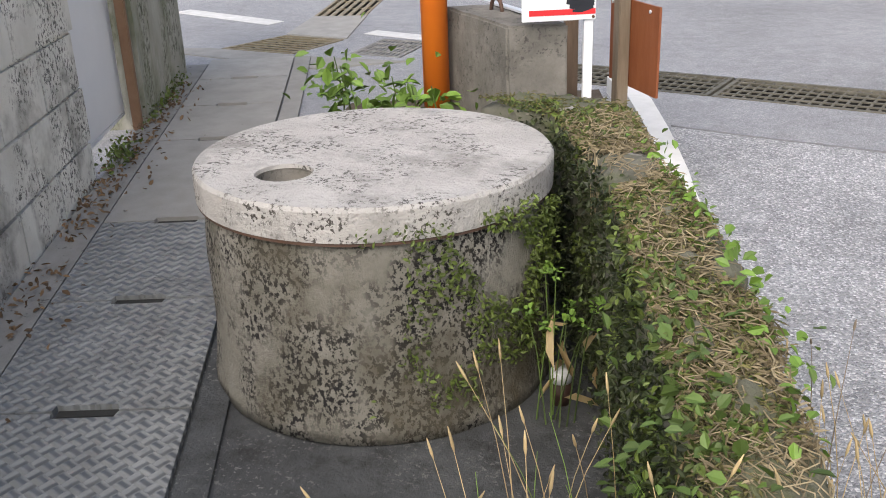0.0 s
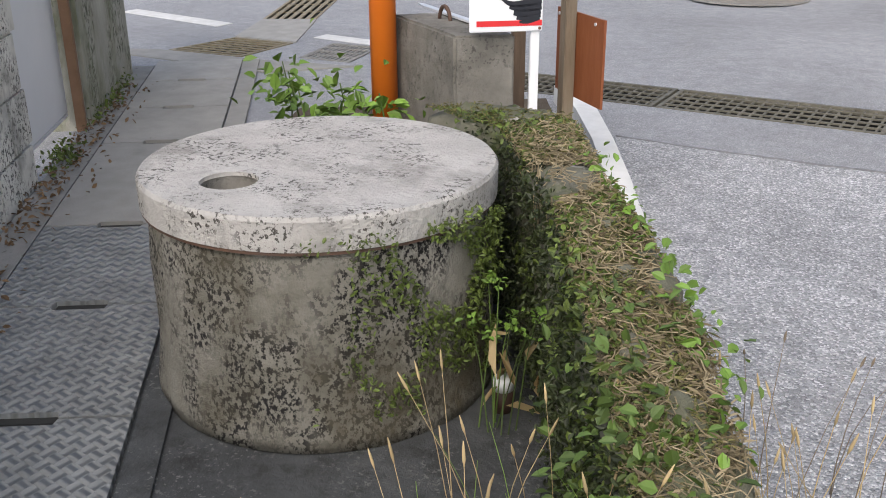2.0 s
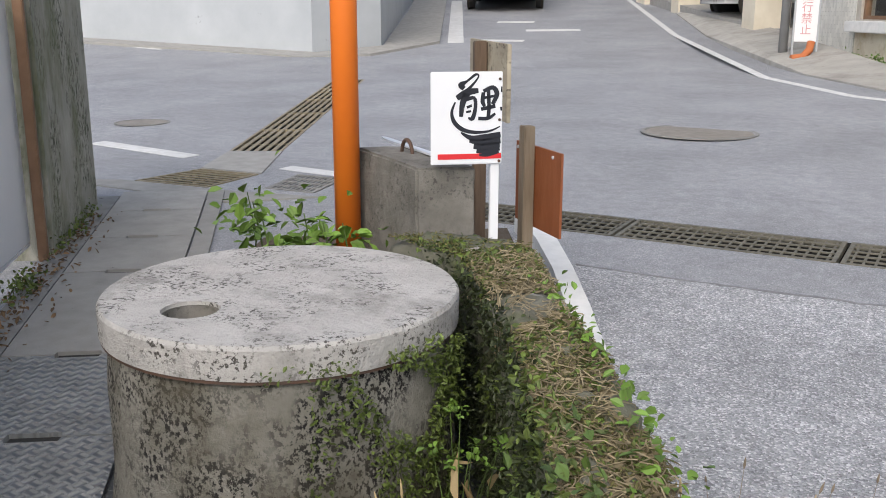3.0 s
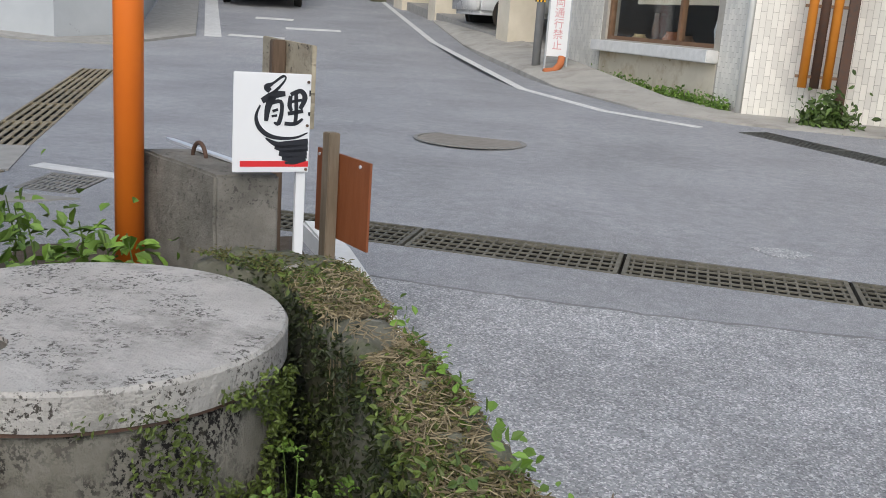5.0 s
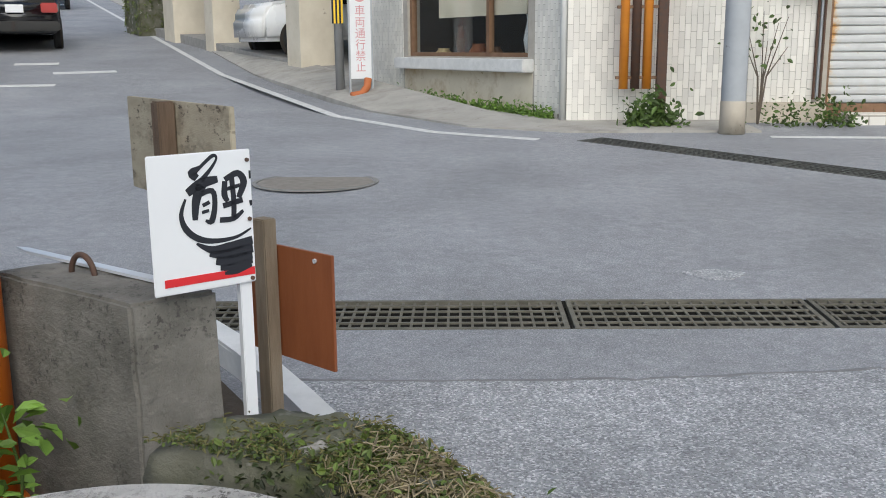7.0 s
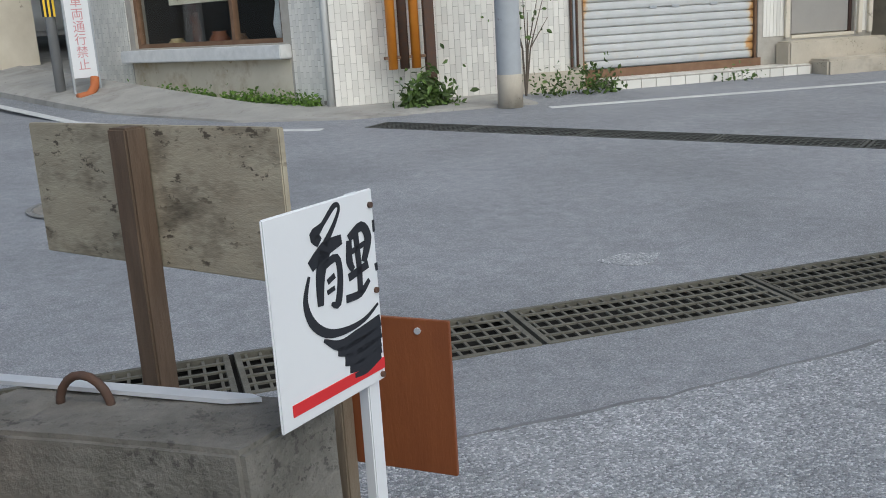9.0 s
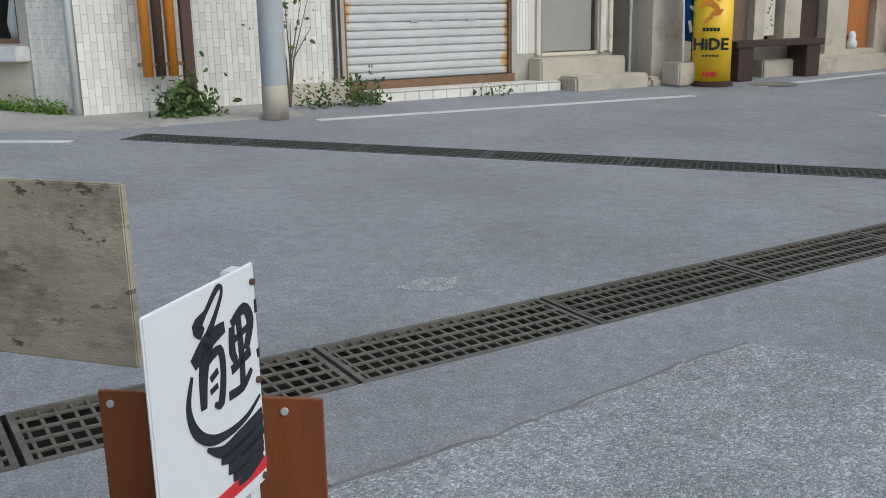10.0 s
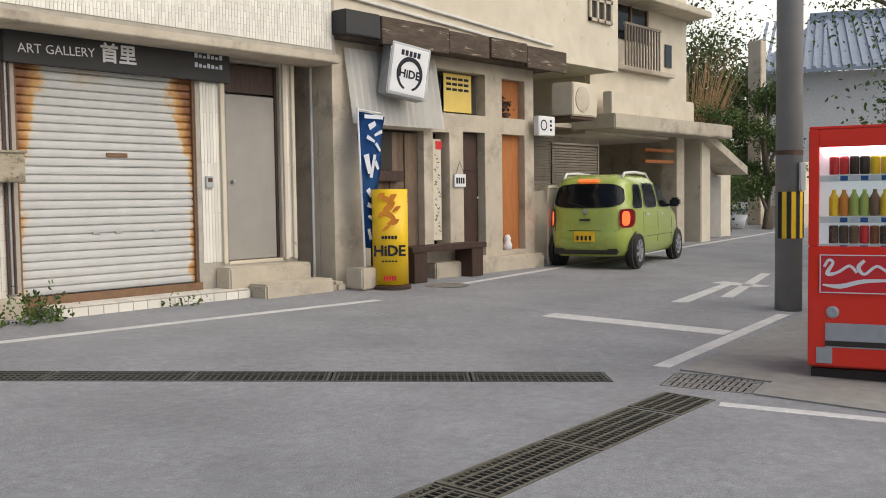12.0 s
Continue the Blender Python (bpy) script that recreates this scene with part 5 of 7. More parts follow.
si = solid("window_sill", box(0.6, -0.05, 0.73, 3.75, 0.16, 0.88, 0.012), M_KERBW, "white painted concrete window sill", "sill")
si.matrix_world = LM
wi = thing("shop_window", 0, 0, 0, 0, "shop window with dark display, wooden frame and blind", "window", kind="structure")
wi.matrix_world = LM
part("frame_bottom", box(HO[0], -0.12, HO[2], HO[1], -0.04, HO[2] + 0.05), M_RUST, wi, "brown wooden frame")
for x in (HO[0], 1.6, HO[1] - 0.06):
    part("frame_post", box(x, -0.12, HO[2] + 0.05, x + 0.06, -0.04, HO[3]), M_RUST if x > 0.8 else M_DKWOOD, wi)
pane = part("pane", box(HO[0], -0.085, HO[2] + 0.05, HO[1], -0.079, HO[3]), M_GLASS, wi)
pane.visible_shadow = False
part("blind", box(0.95, -0.17, 1.4, 3.0, -0.15, 2.38), M_PLASTER, wi, "pale roller blind half down")
# closed shell keeps light out; its near-black colour adds the room's shade
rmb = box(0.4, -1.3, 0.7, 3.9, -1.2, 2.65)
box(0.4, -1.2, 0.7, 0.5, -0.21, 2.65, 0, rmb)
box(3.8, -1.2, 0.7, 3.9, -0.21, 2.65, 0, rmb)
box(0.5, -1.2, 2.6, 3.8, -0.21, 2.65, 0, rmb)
rm = solid("display_room", rmb, M_DARKIN, "back of the shop display, near-black for the unlit room", "wall")
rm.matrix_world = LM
fl = solid("display_shelf", box(0.5, -1.2, 0.8, 3.8, -0.2, 0.9), M_RUST, "brown display shelf inside the window", "shelf")
fl.matrix_world = LM
for i, (x, r, h, mt, lab) in enumerate(((1.1, 0.11, 0.5, M_SIGNW, "tall white ceramic vase"), (1.9, 0.1, 0.12, M_RUST, "brown ceramic pot"), (2.3, 0.13, 0.16, M_BROWN, "brown teapot with loop handle"), (2.75, 0.06, 0.4, M_IRON, "slim dark bottle vase"), (3.2, 0.12, 0.1, M_STRAW, "shallow tan ceramic bowl"), (0.9, 0.1, 0.3, M_RED, "dark red ceramic jar"))):
    e = new("ceramic_piece")
    e.matrix_world = LM @ pose(x, -0.34, 0.9)
    tagged(e, lab + " on the display shelf", "ceramics", "display ceramics")
    part("body", lathe([(0, 0), (r * 0.7, 0), (r, h * 0.4), (r * 0.6, h * 0.85), (r * 0.7, h), (r * 0.55, h), (0, h * 0.5)], 20), mt, e, smooth=True)
gw = random.Random(3)
pts = []
for k in range(3000):
    x = gw.uniform(0.1, 4.4)
    if noise.noise(Vector((x * 3, 0, 5))) > -0.42:
        p = wx(x, 0.08 + abs(gw.gauss(0, 0.05)), 0)
        pts.append((p.x, p.y, gz(p.x, p.y) + abs(gw.gauss(0, 0.06))))
tagged(part("wall_weeds", leaf_mesh("wall_weeds", pts, 0.052, 55), M_LEAFY), "green weeds along the wall foot", "weed", **plants)
pav = [(0.9, 12.0), (0.3, 12.05), (-0.7, 12.55), (-1.95, 14.2), (-4.6, 18.9), (-10.6, 31.4), (-19, 48), (-16.5, 50), (-7.0, 34), (-2.3, 17.2), (0.36, 13.13), (0.9, 13.0)]
solid("pavement_side", prism(pav, lambda x, y: gz(x, y) - 0.05, lambda x, y: gz(x, y) + 0.022), M_PAVE, "cracked pale concrete pavement along the side street", "pavement")
solid("pavement_shop", prism([(0.9, 12.05), (2.2, 12.0), (2.2, 13.0), (0.9, 13.0)], lambda x, y: gz(x, y) - 0.05, lambda x, y: gz(x, y) + 0.022), M_PAVE, "concrete pavement before the tiled wall", "pavement")


# ---- tavern ----
HY = 12.62
HB = gz(0, HY)
OPEN = [(7.78, 8.9, HB, 2.33), (9.1, 9.48, 0.66, 2.33), (9.8, 10.34, 0.45, 2.36), (10.78, 11.4, 0.5, 2.36), (9.08, 10.36, 2.62, 3.26), (10.79, 11.41, 2.62, 3.24)]
wall_with_holes("wall_tavern", 7.12, 11.66, HB - 0.1, 3.7, OPEN, HY, HY + 0.28, M_CONC, "bare concrete frame front of the tavern")
solid("tavern_back", box(7.31, 13.3, 0.0, 11.66, 19, 3.7), M_BEIGE, "rendered body of the tavern", "wall")
solid("tavern_recess", box(7.14, 12.98, HB - 0.1, 11.64, 13.02, 3.6), M_DKWOOD, "dark wall inside the tavern front", "wall")
eb = solid("tavern_beam", box(7.0, 12.26, 3.44, 12.02, 12.9, 3.72, 0.015), M_EAVE, "long weathered timber eave over the tavern", "beam")
for k, (x0, x1) in enumerate(((7.63, 9.0), (9.02, 9.95), (9.97, 10.9), (10.92, 12.04))):
    part("fascia_board", box(x0, 12.19 + 0.015 * (k % 2), 3.39 + 0.03 * (k % 3), x1, 12.255, 3.75 - 0.02 * (k % 2), 0.008), M_EAVE, eb)
solid("tavern_beam_end", box(6.98, 12.2, 3.45, 7.62, 12.9, 3.76, 0.012), M_SIGNBLK, "black covered end of the eave beam", "beam")
solid("tavern_side", box(7.12, 12.91, 0.0, 7.3, 15, 3.7), M_CONC, "stained concrete side wall of the tavern", "wall")
solid("alley_wall", box(6.79, 14.8, 0.0, 7.12, 15, 6.0), M_CONC, "grey concrete wall closing the narrow gap", "wall")
solid("alley_rubble", box(6.92, 12.4, 0.1, 7.12, 12.85, 0.3, 0.04), M_CONC, "broken concrete lump in the gap", "rubble")
solid("alley_pipe", tube((7.09, 13.0, 0.3), (7.09, 13.0, 3.1), 0.02, n=8), M_PIPE, "thin white pipe in the narrow gap", "pipe")
bdm = mesh_of("board", box(0, 0, 0, 0.15, 0.03, 2.3 - HB, 0.003))
bdm.materials.append(M_GREYWOOD)
bw = thing("board_wall", 8.02, 12.72, HB, 0, "weathered vertical boards with a dark window", "board wall")
for k in range(6):
    o = part("board", bdm, M_GREYWOOD, bw)
    o.location = (-0.04 + k * 0.155, 0.02 * (k % 2), 0)
part("window", box(-0.04, -0.02, 1.56, 0.3, 0.0, 2.1, 0.004), M_DARKIN, bw, "dark window")
part("ledge", box(-0.1, -0.14, 1.4, 0.42, 0.02, 1.55, 0.01), M_DKWOOD, bw, "dark timber ledge")
td = thing("tavern_door", 10.07, 12.78, 0.45, 0, "dark red-brown wooden tavern door, shut", "door")
part("leaf", box(-0.26, -0.02, 0, 0.26, 0.03, 1.9, 0.005), M_DKWOOD, td)
for k in range(3):
    part("panel", box(-0.2, -0.032, 0.12 + 0.6 * k, 0.2, -0.02, 0.6 + 0.6 * k, 0.006), M_DKWOOD, td)
part("knob", lathe([(0, 0), (0.02, 0.01), (0.02, 0.04), (0, 0.05)], 12, m=pose(0.2, -0.02, 0.9, 90)), M_RIM, td)
solid("orange_panel_lower", box(10.79, 12.74, 0.5, 11.39, 12.76, 2.36), M_ORWOOD, "orange stained panel in the lower niche", "panel")
solid("orange_panel_upper", box(10.8, 12.74, 2.62, 11.4, 12.76, 3.24), M_ORWOOD, "orange stained panel in the upper niche", "panel")
pl = thing("niche_plant", 10.98, 12.69, 2.62, 0, "dark twiggy plant in the upper niche", "plant")
part("pot", lathe([(0, 0), (0.05, 0), (0.065, 0.09), (0, 0.09)], 14), M_IRON, pl)
part("foliage", leaf_mesh("foliage", [(gl.gauss(0, 0.07), gl.gauss(0, 0.02), 0.2 + gl.gauss(0, 0.06)) for _ in range(50)], 0.08, 91), M_IRON, pl)
lc = thing("lucky_figurine", 10.98, 12.68, 0.5, 0, "small white ceramic figurine in the niche", "figurine")
part("figurine", lathe([(0, 0), (0.07, 0), (0.08, 0.08), (0.05, 0.14), (0.06, 0.19), (0.03, 0.24), (0, 0.25)], 16), M_SIGNW, lc, smooth=True)
tn = thing("transom_window", 9.7, 12.8, 2.62, 0, "clear transom window with a yellow paper notice", "window", kind="structure")
part("frame", box(-0.62, -0.03, 0, 0.64, 0.03, 0.04), M_DKWOOD, tn)
gp3 = part("pane", box(-0.62, -0.003, 0.04, 0.64, 0.003, 0.64), M_GLASS, tn)
gp3.visible_shadow = False
part("notice", box(-0.16, -0.03, 0.02, 0.5, -0.02, 0.62), M_YGLOW, tn, "yellow paper notice with black writing")
for r in range(3):
    for c in range(4):
        part("writing", box(-0.1 + c * 0.14, -0.034, 0.36 + r * 0.08, 0.01 + c * 0.14, -0.03, 0.4 + r * 0.08), M_INK, tn)
vs = thing("vertical_notice", 9.29, 12.72, 0.68, 0, "tall narrow pale banner with vertical writing", "notice")
part("sheet", box(-0.1, -0.004, 0.05, 0.1, 0.004, 1.55), M_PLASTER, vs)
gn = random.Random(14)
for k in range(22):
    qx, qz = gn.uniform(-0.07, 0.04), 0.14 + k * 0.056
    part("writing", brush([[(qx, qz, 0.012), (qx + 0.03, qz + gn.uniform(-0.03, 0.03), 0.018), (qx + 0.05, qz + gn.uniform(-0.04, 0.04), 0.008)]], -0.0045, 0.003), M_LEAF if k % 3 else M_ROOF, vs)
part("red_tab", box(-0.02, -0.01, 1.4, 0.12, 0.0, 1.52), M_RED, vs)
pt = thing("open_plaque", 9.68, 12.6, 1.52, 0, "small hanging black-and-white door plaque", "sign")
part("plaque", box(-0.13, -0.02, 0, 0.13, 0.0, 0.19, 0.004), M_SIGNW, pt)
for k in range(4):
    part("letter", box(-0.1 + k * 0.052, -0.024, 0.05, -0.065 + k * 0.052, -0.02, 0.14), M_INK, pt)
part("cord", sweep([(-0.1, -0.01, 0.19), (0, -0.005, 0.38), (0.1, -0.01, 0.19)], 0.004, 5), M_INK, pt)

cr = thing("corrugated_canopy", 8.25, 12.6, 2.33, 0, "white corrugated sheet hung above the boarded window", "canopy")
bm = bmesh.new()
cols = []
for i in range(61):
    x = -0.93 + i * 1.82 / 60
    w = -0.045 * (0, 0.4, 0.8, 1.0)[i % 4]
    cols.append([bm.verts.new((x, w - 0.16 * (1 - z / 1.0) + 0.01 * k2, z + 0.02)) for z in (0.0, 0.5, 1.0) for k2 in (0,)])
for a, b in zip(cols, cols[1:]):
    for k in range(2):
        bm.faces.new((a[k], b[k], b[k + 1], a[k + 1]))
bmesh.ops.solidify(bm, geom=bm.faces[:], thickness=0.004)
part("sheet", bm, M_CORR, cr)
bx = thing("tavern_sign", 8.55, 12.05, 2.72, -38, "tilted pale light-box sign with a ring and lettering", "sign")
bx.matrix_world = pose(8.0, 12.15, 2.72, 0, 9, -16) @ Matrix.Scale(0.9, 4)
part("box", box(-0.33, -0.02, 0, 0.36, 0.26, 0.78, 0.015), M_GALV, bx)
part("face", box(-0.29, -0.03, 0.04, 0.32, -0.02, 0.74, 0.004), M_SIGNW, bx)
lettering("HiDE", 0.17, M_INK, bx, pose(0.02, -0.034, 0.33, 90), "black lettering", bold=0.005)
part("ring", brush([[(0.02 + 0.2 * math.cos(a), 0.33 + 0.23 * math.sin(a), 0.05 + 0.018 * math.sin(a)) for a in [radians(250 - k * 16) for k in range(21)]]], -0.031, 0.003), M_INK, bx)
for k in range(5):
    part("small_writing", box(-0.16 + k * 0.07, -0.034, 0.6, -0.11 + k * 0.07, -0.03, 0.68), M_INK, bx)
sb = thing("small_light_sign", 11.72, 12.45, 2.36, 0, "small white projecting sign at the tavern corner", "sign")
part("box", box(-0.22, -0.05, 0, 0.25, 0.06, 0.32, 0.01), M_SIGNW, sb)
part("ring", lathe([(0.07, 0), (0.09, 0), (0.09, 0.006), (0.07, 0.006)], 20, m=pose(-0.08, -0.05, 0.17, 90)), M_INK, sb)
for k in range(3):
    part("writing", box(0.1, -0.054, 0.08 + k * 0.07, 0.15, -0.05, 0.12 + k * 0.07), M_INK, sb)

yt = thing("tube_sign", 7.6, 12.08, gz(0, 12.08), 0, "round yellow standing sign with black lettering", "sign")
part("foot", lathe([(0, 0), (0.27, 0), (0.27, 0.04), (0.22, 0.06), (0, 0.06)], 28), M_DKWOOD, yt)
part("tube", lathe([(0, 0.06), (0.235, 0.06), (0.235, 1.3), (0, 1.3)], 40), M_YELLOW, yt, smooth=False)
for p in yt.children[-1].data.polygons:
    p.use_smooth = abs(p.normal.z) < 0.5
wm = pose(0, 0, 0, 0, 0, -49)
lettering("HiDE", 0.19, M_INK, yt, wm @ pose(0.0, -0.242, 0.5, 90), "black lettering", bold=0.006)
for px, pz, pw in ((-0.1, 1.22, 0.07), (0.05, 1.2, 0.08), (0.1, 1.05, 0.06), (-0.1, 0.98, 0.06), (0.08, 0.88, 0.07), (-0.04, 0.8, 0.05)):
    part("orange_print", brush([[(px - 0.05, pz - 0.04, 0.01), (px, pz, pw), (px + 0.05, pz + 0.03, 0.012)]], -0.237, 0.003), M_AMBER, yt).matrix_local = wm
part("orange_print", brush([[(-0.08, 1.2, 0.06), (0.04, 1.12, 0.09), (-0.04, 1.02, 0.08), (0.06, 0.92, 0.06), (-0.02, 0.84, 0.04)]], -0.236, 0.003), M_AMBER, yt, "orange printed figure").matrix_local = wm
for k in range(5):
    o = part("small_writing", box(-0.1 + k * 0.042, -0.242, 0.36, -0.07 + k * 0.042, -0.232, 0.38), M_INK, yt)
    o.matrix_local = wm
    o = part("small_writing", box(-0.1 + k * 0.042, -0.242, 0.66, -0.07 + k * 0.042, -0.232, 0.7), M_INK, yt)
    o.matrix_local = wm
for k in range(5):
    o = part("red_writing", box(-0.08 + k * 0.034, -0.242, 0.12, -0.055 + k * 0.034, -0.232, 0.18), M_RED, yt)
    o.matrix_local = wm
fg = thing("banner_flag", 7.3, 12.28, gz(0, 12.3), 0, "blue advertising banner on a thin white pole in a concrete foot", "banner")
part("foot", box(-0.18, -0.16, 0, 0.28, 0.16, 0.28, 0.02), M_CONC, fg)
part("pole", tube((0.03, 0, 0.28), (-0.06, 0, 2.35), 0.014, n=8), M_SIGNW, fg)
part("arm", tube((-0.06, 0, 2.33), (0.36, 0, 2.3), 0.01, n=8), M_SIGNW, fg)
bm = bmesh.new()
rows = []
for i in range(13):
    z = 0.55 + i * 1.75 / 12
    w = 0.16 + 0.36 * (i / 12) ** 1.3
    rows.append([bm.verts.new((0.03 - 0.09 * (z - 0.28) / 2.07 + w * j / 6, 0.03 * math.sin(i * 0.8 + j * 0.9), z - 0.04 * j / 6)) for j in range(7)])
for a, b in zip(rows, rows[1:]):
    for j in range(6):
        bm.faces.new((a[j], a[j + 1], b[j + 1], b[j]))
bmesh.ops.solidify(bm, geom=bm.faces[:], thickness=0.003)
part("cloth", bm, M_BLUE, fg, smooth=True)
part("white_print", brush([[(0.1, 2.1, 0.08), (0.22, 2.16, 0.06)], [(0.04, 1.75, 0.1), (0.1, 1.5, 0.06)], [(0.12, 1.45, 0.05), (0.2, 1.75, 0.05)], [(0.06, 1.3, 0.08), (0.12, 1.2, 0.04)], [(0.2, 2.0, 0.03), (0.34, 2.06, 0.05)], [(0.02, 2.24, 0.05), (0.36, 2.24, 0.05)], [(0.06, 1.98, 0.06), (0.2, 1.92, 0.03)], [(0.22, 1.9, 0.05), (0.3, 1.8, 0.03)], [(0.2, 1.66, 0.06), (0.26, 1.56, 0.04)], [(0.05, 1.1, 0.06), (0.16, 1.06, 0.05)], [(0.06, 0.95, 0.03), (0.16, 0.9, 0.06)], [(0.06, 0.78, 0.05), (0.1, 0.64, 0.05)]], -0.045, 0.003), M_CLOTHW, fg, "white printed shapes")
bn = thing("wooden_bench", 8.98, 12.36, gz(0, 12.36), 2, "dark brown wooden bench before the tavern", "bench")
part("seat", box(-0.88, -0.18, 0.42, 0.85, 0.18, 0.5, 0.008), M_DKWOOD, bn)
for x in (-0.82, 0.5):
    part("leg", box(x, -0.16, 0, x + 0.28, 0.16, 0.42, 0.006), M_DKWOOD, bn)
solid("tavern_plinth", box(8.9, 12.42, 0.1, 11.66, HY, 0.42, 0.02), M_CONC, "rough concrete plinth along the tavern", "step")

# upper floor and second building
solid("upper_wall_tavern", box(7.1, 12.95, 3.7, 12.75, 18, 8), M_PLASTER, "cream rendered upper floor above the tavern", "wall")
for z in (3.95, 4.1):
    solid("wall_conduit_long", tube((7.1, 12.92, z + 0.2), (12.7, 12.92, z - 0.1), 0.025, n=6), M_PIPE, "thin pipe along the upper wall", "pipe")
solid("upper_wall_overhang", box(12.75, 12.95, 3.75, 15.0, 18, 8), M_PLASTER, "cream rendered corner with pierced blocks", "wall")
br = thing("breeze_block_screen", 14.3, 12.94, 4.6, 0, "pierced concrete breeze-block vent", "vent")
part("backing", box(-0.4, -0.01, 0, 0.4, 0.0, 1.6), M_DARKIN, br)
for i in range(4):
    part("bar", box(-0.4 + i * 0.25, -0.05, 0, -0.34 + i * 0.25, -0.005, 1.6), M_CONC, br)
for i in range(5):
    part("bar", box(-0.4, -0.05, i * 0.38, 0.41, -0.006, i * 0.38 + 0.06), M_CONC, br)
solid("wall_house_ground", box(11.7, 14.6, 0.1, 17.0, 14.8, 2.7), M_CONC, "shaded concrete ground floor of the house", "wall")
solid("wall_house_low", box(11.7, 13.5, 0.1, 15.3, 13.65, 1.45), M_CONC, "low concrete wall under the screen fence", "wall")
solid("carport_recess_back", box(17.2, 17.0, 0.1, 20.0, 17.2, 2.7), M_BEIGE, "back wall of the recess under the house", "wall")
solid("carport_recess_side", box(17.0, 14.8, 0.1, 17.2, 17.0, 2.7), M_CONC, "side wall of the recess under the house", "wall")
solid("carport_column", box(18.55, 13.5, 0.1, 18.95, 13.9, 2.65, 0.02), M_CONC, "square concrete column under the house ledge", "pillar")
solid("carport_column_end", box(19.6, 13.4, 0.1, 20.1, 13.9, 2.65, 0.02), M_PLASTER, "cream column at the corner of the house", "pillar")
solid("recess_soffit", box(11.7, 13.9, 2.71, 20.2, 17.2, 2.8), M_BEIGE, "soffit over the recess under the house", "ceiling")
solid("carport_recess_end", box(20.0, 13.9, 0.1, 20.2, 17.2, 2.7), M_CONC, "end wall of the recess under the house", "wall")
rk = thing("timber_rack", 17.3, 13.6, 0, 0, "two brown timber bars across the recess", "rack")
for z in (2.05, 2.3):
    part("bar", box(-0.1, -0.04, z, 1.25, 0.04, z + 0.07, 0.01), M_ORWOOD, rk)
solid("house_body", box(15.0, 13.7, 2.6, 19.25, 20, 9), M_PLASTER, "cream concrete body of the house", "wall")
solid("wall_house", box(15.02, 13.6, 3.0, 19.24, 13.7, 9), M_PLASTER, "cream concrete front of the house", "wall")
solid("house_ledge", box(14.8, 12.9, 2.65, 20.2, 13.9, 2.95, 0.02), M_CONC, "projecting grey concrete ledge of the house", "ledge")
solid("house_parapet", box(15.0, 13.1, 2.95, 18.6, 13.3, 3.4, 0.015), M_PLASTER, "low cream parapet above the ledge", "wall")
solid("house_band", box(15.2, 13.45, 3.95, 18.4, 13.6, 4.05, 0.01), M_CONC, "thin concrete band on the house", "ledge")
solid("house_hood", box(15.8, 13.0, 5.35, 19.3, 13.7, 5.5, 0.015), M_CONC, "concrete hood above the window", "ledge")
hw2 = thing("house_window", 16.6, 13.58, 4.1, 0, "house window with a pale balcony railing", "window", kind="structure")
part("opening", box(-0.75, -0.01, 0.5, 0.7, 0.01, 1.2), M_CARGLASS, hw2)
for x in (-0.78, -0.05, 0.66):
    part("frame", box(x, -0.04, 0.48, x + 0.06, 0.0, 1.22), M_RUST, hw2)
for k in range(13):
    part("railing_bar", box(-0.75 + k * 0.12, -0.32, -0.1, -0.715 + k * 0.12, -0.29, 0.72), M_LOUVRE, hw2)
part("rail", box(-0.78, -0.33, 0.72, 0.76, -0.28, 0.77), M_LOUVRE, hw2)
ws = thing("small_window", 18.3, 13.59, 4.2, 0, "small narrow house window", "window", kind="structure")
part("pane", box(-0.15, -0.02, 0, 0.15, 0.0, 0.5), M_CARGLASS, ws)
for fx, fz, fw, fh, lab in ((12.55, 1.62, 1.5, 1.0, "upper louvred screen beside the air conditioner"), (14.15, 1.5, 1.62, 0.82, "louvred screen fence in front of the house")):
    lf = thing("louvre_fence", fx, 13.42, fz, 0, lab, "fence")
    for k in range(int(fh / 0.05)):
        part("slat", box(-fw / 2, -0.02, k * 0.05, fw / 2, 0.012, k * 0.05 + 0.034), M_LOUVRE, lf)
    part("backing", box(-fw / 2, 0.014, 0, fw / 2, 0.03, fh), M_LOUVRE, lf)
    for x in (-fw / 2 - 0.05, fw / 2):
        part("post", box(x, -0.03, -0.2, x + 0.05, 0.04, fh + 0.04), M_LOUVRE, lf)
    for z in (-0.05, fh):
        part("rail", box(-fw / 2, -0.03, z, fw / 2, 0.04, z + 0.04), M_LOUVRE, lf)
ac = thing("air_conditioner", 13.0, 12.6, 2.75, 0, "pale outdoor air conditioner unit on a bracket", "air conditioner")
part("body", box(-0.4, -0.15, 0, 0.4, 0.3, 0.58, 0.02), M_PLASTER, ac)
part("fan_grille", lathe([(0, 0), (0.22, 0), (0.22, 0.015), (0, 0.02)], 24, m=pose(-0.1, -0.15, 0.29, 90)), M_CONC, ac)
part("bracket", box(-0.4, -0.1, -0.05, 0.4, 0.9, 0.0), M_IRON, ac)
sf = thing("side_screen", 12.0, 12.5, gz(0, 12.5), 0, "narrow pale slatted screen beside the tavern", "screen")
for k in range(5):
    part("slat", box(-0.12 + k * 0.06, -0.02, 0, -0.09 + k * 0.06, 0.02, 1.35), M_PLASTER, sf)
for z in (0.1, 0.7, 1.3):
    part("rail", box(-0.14, -0.03, z, 0.2, 0.03, z + 0.04), M_PLASTER, sf)
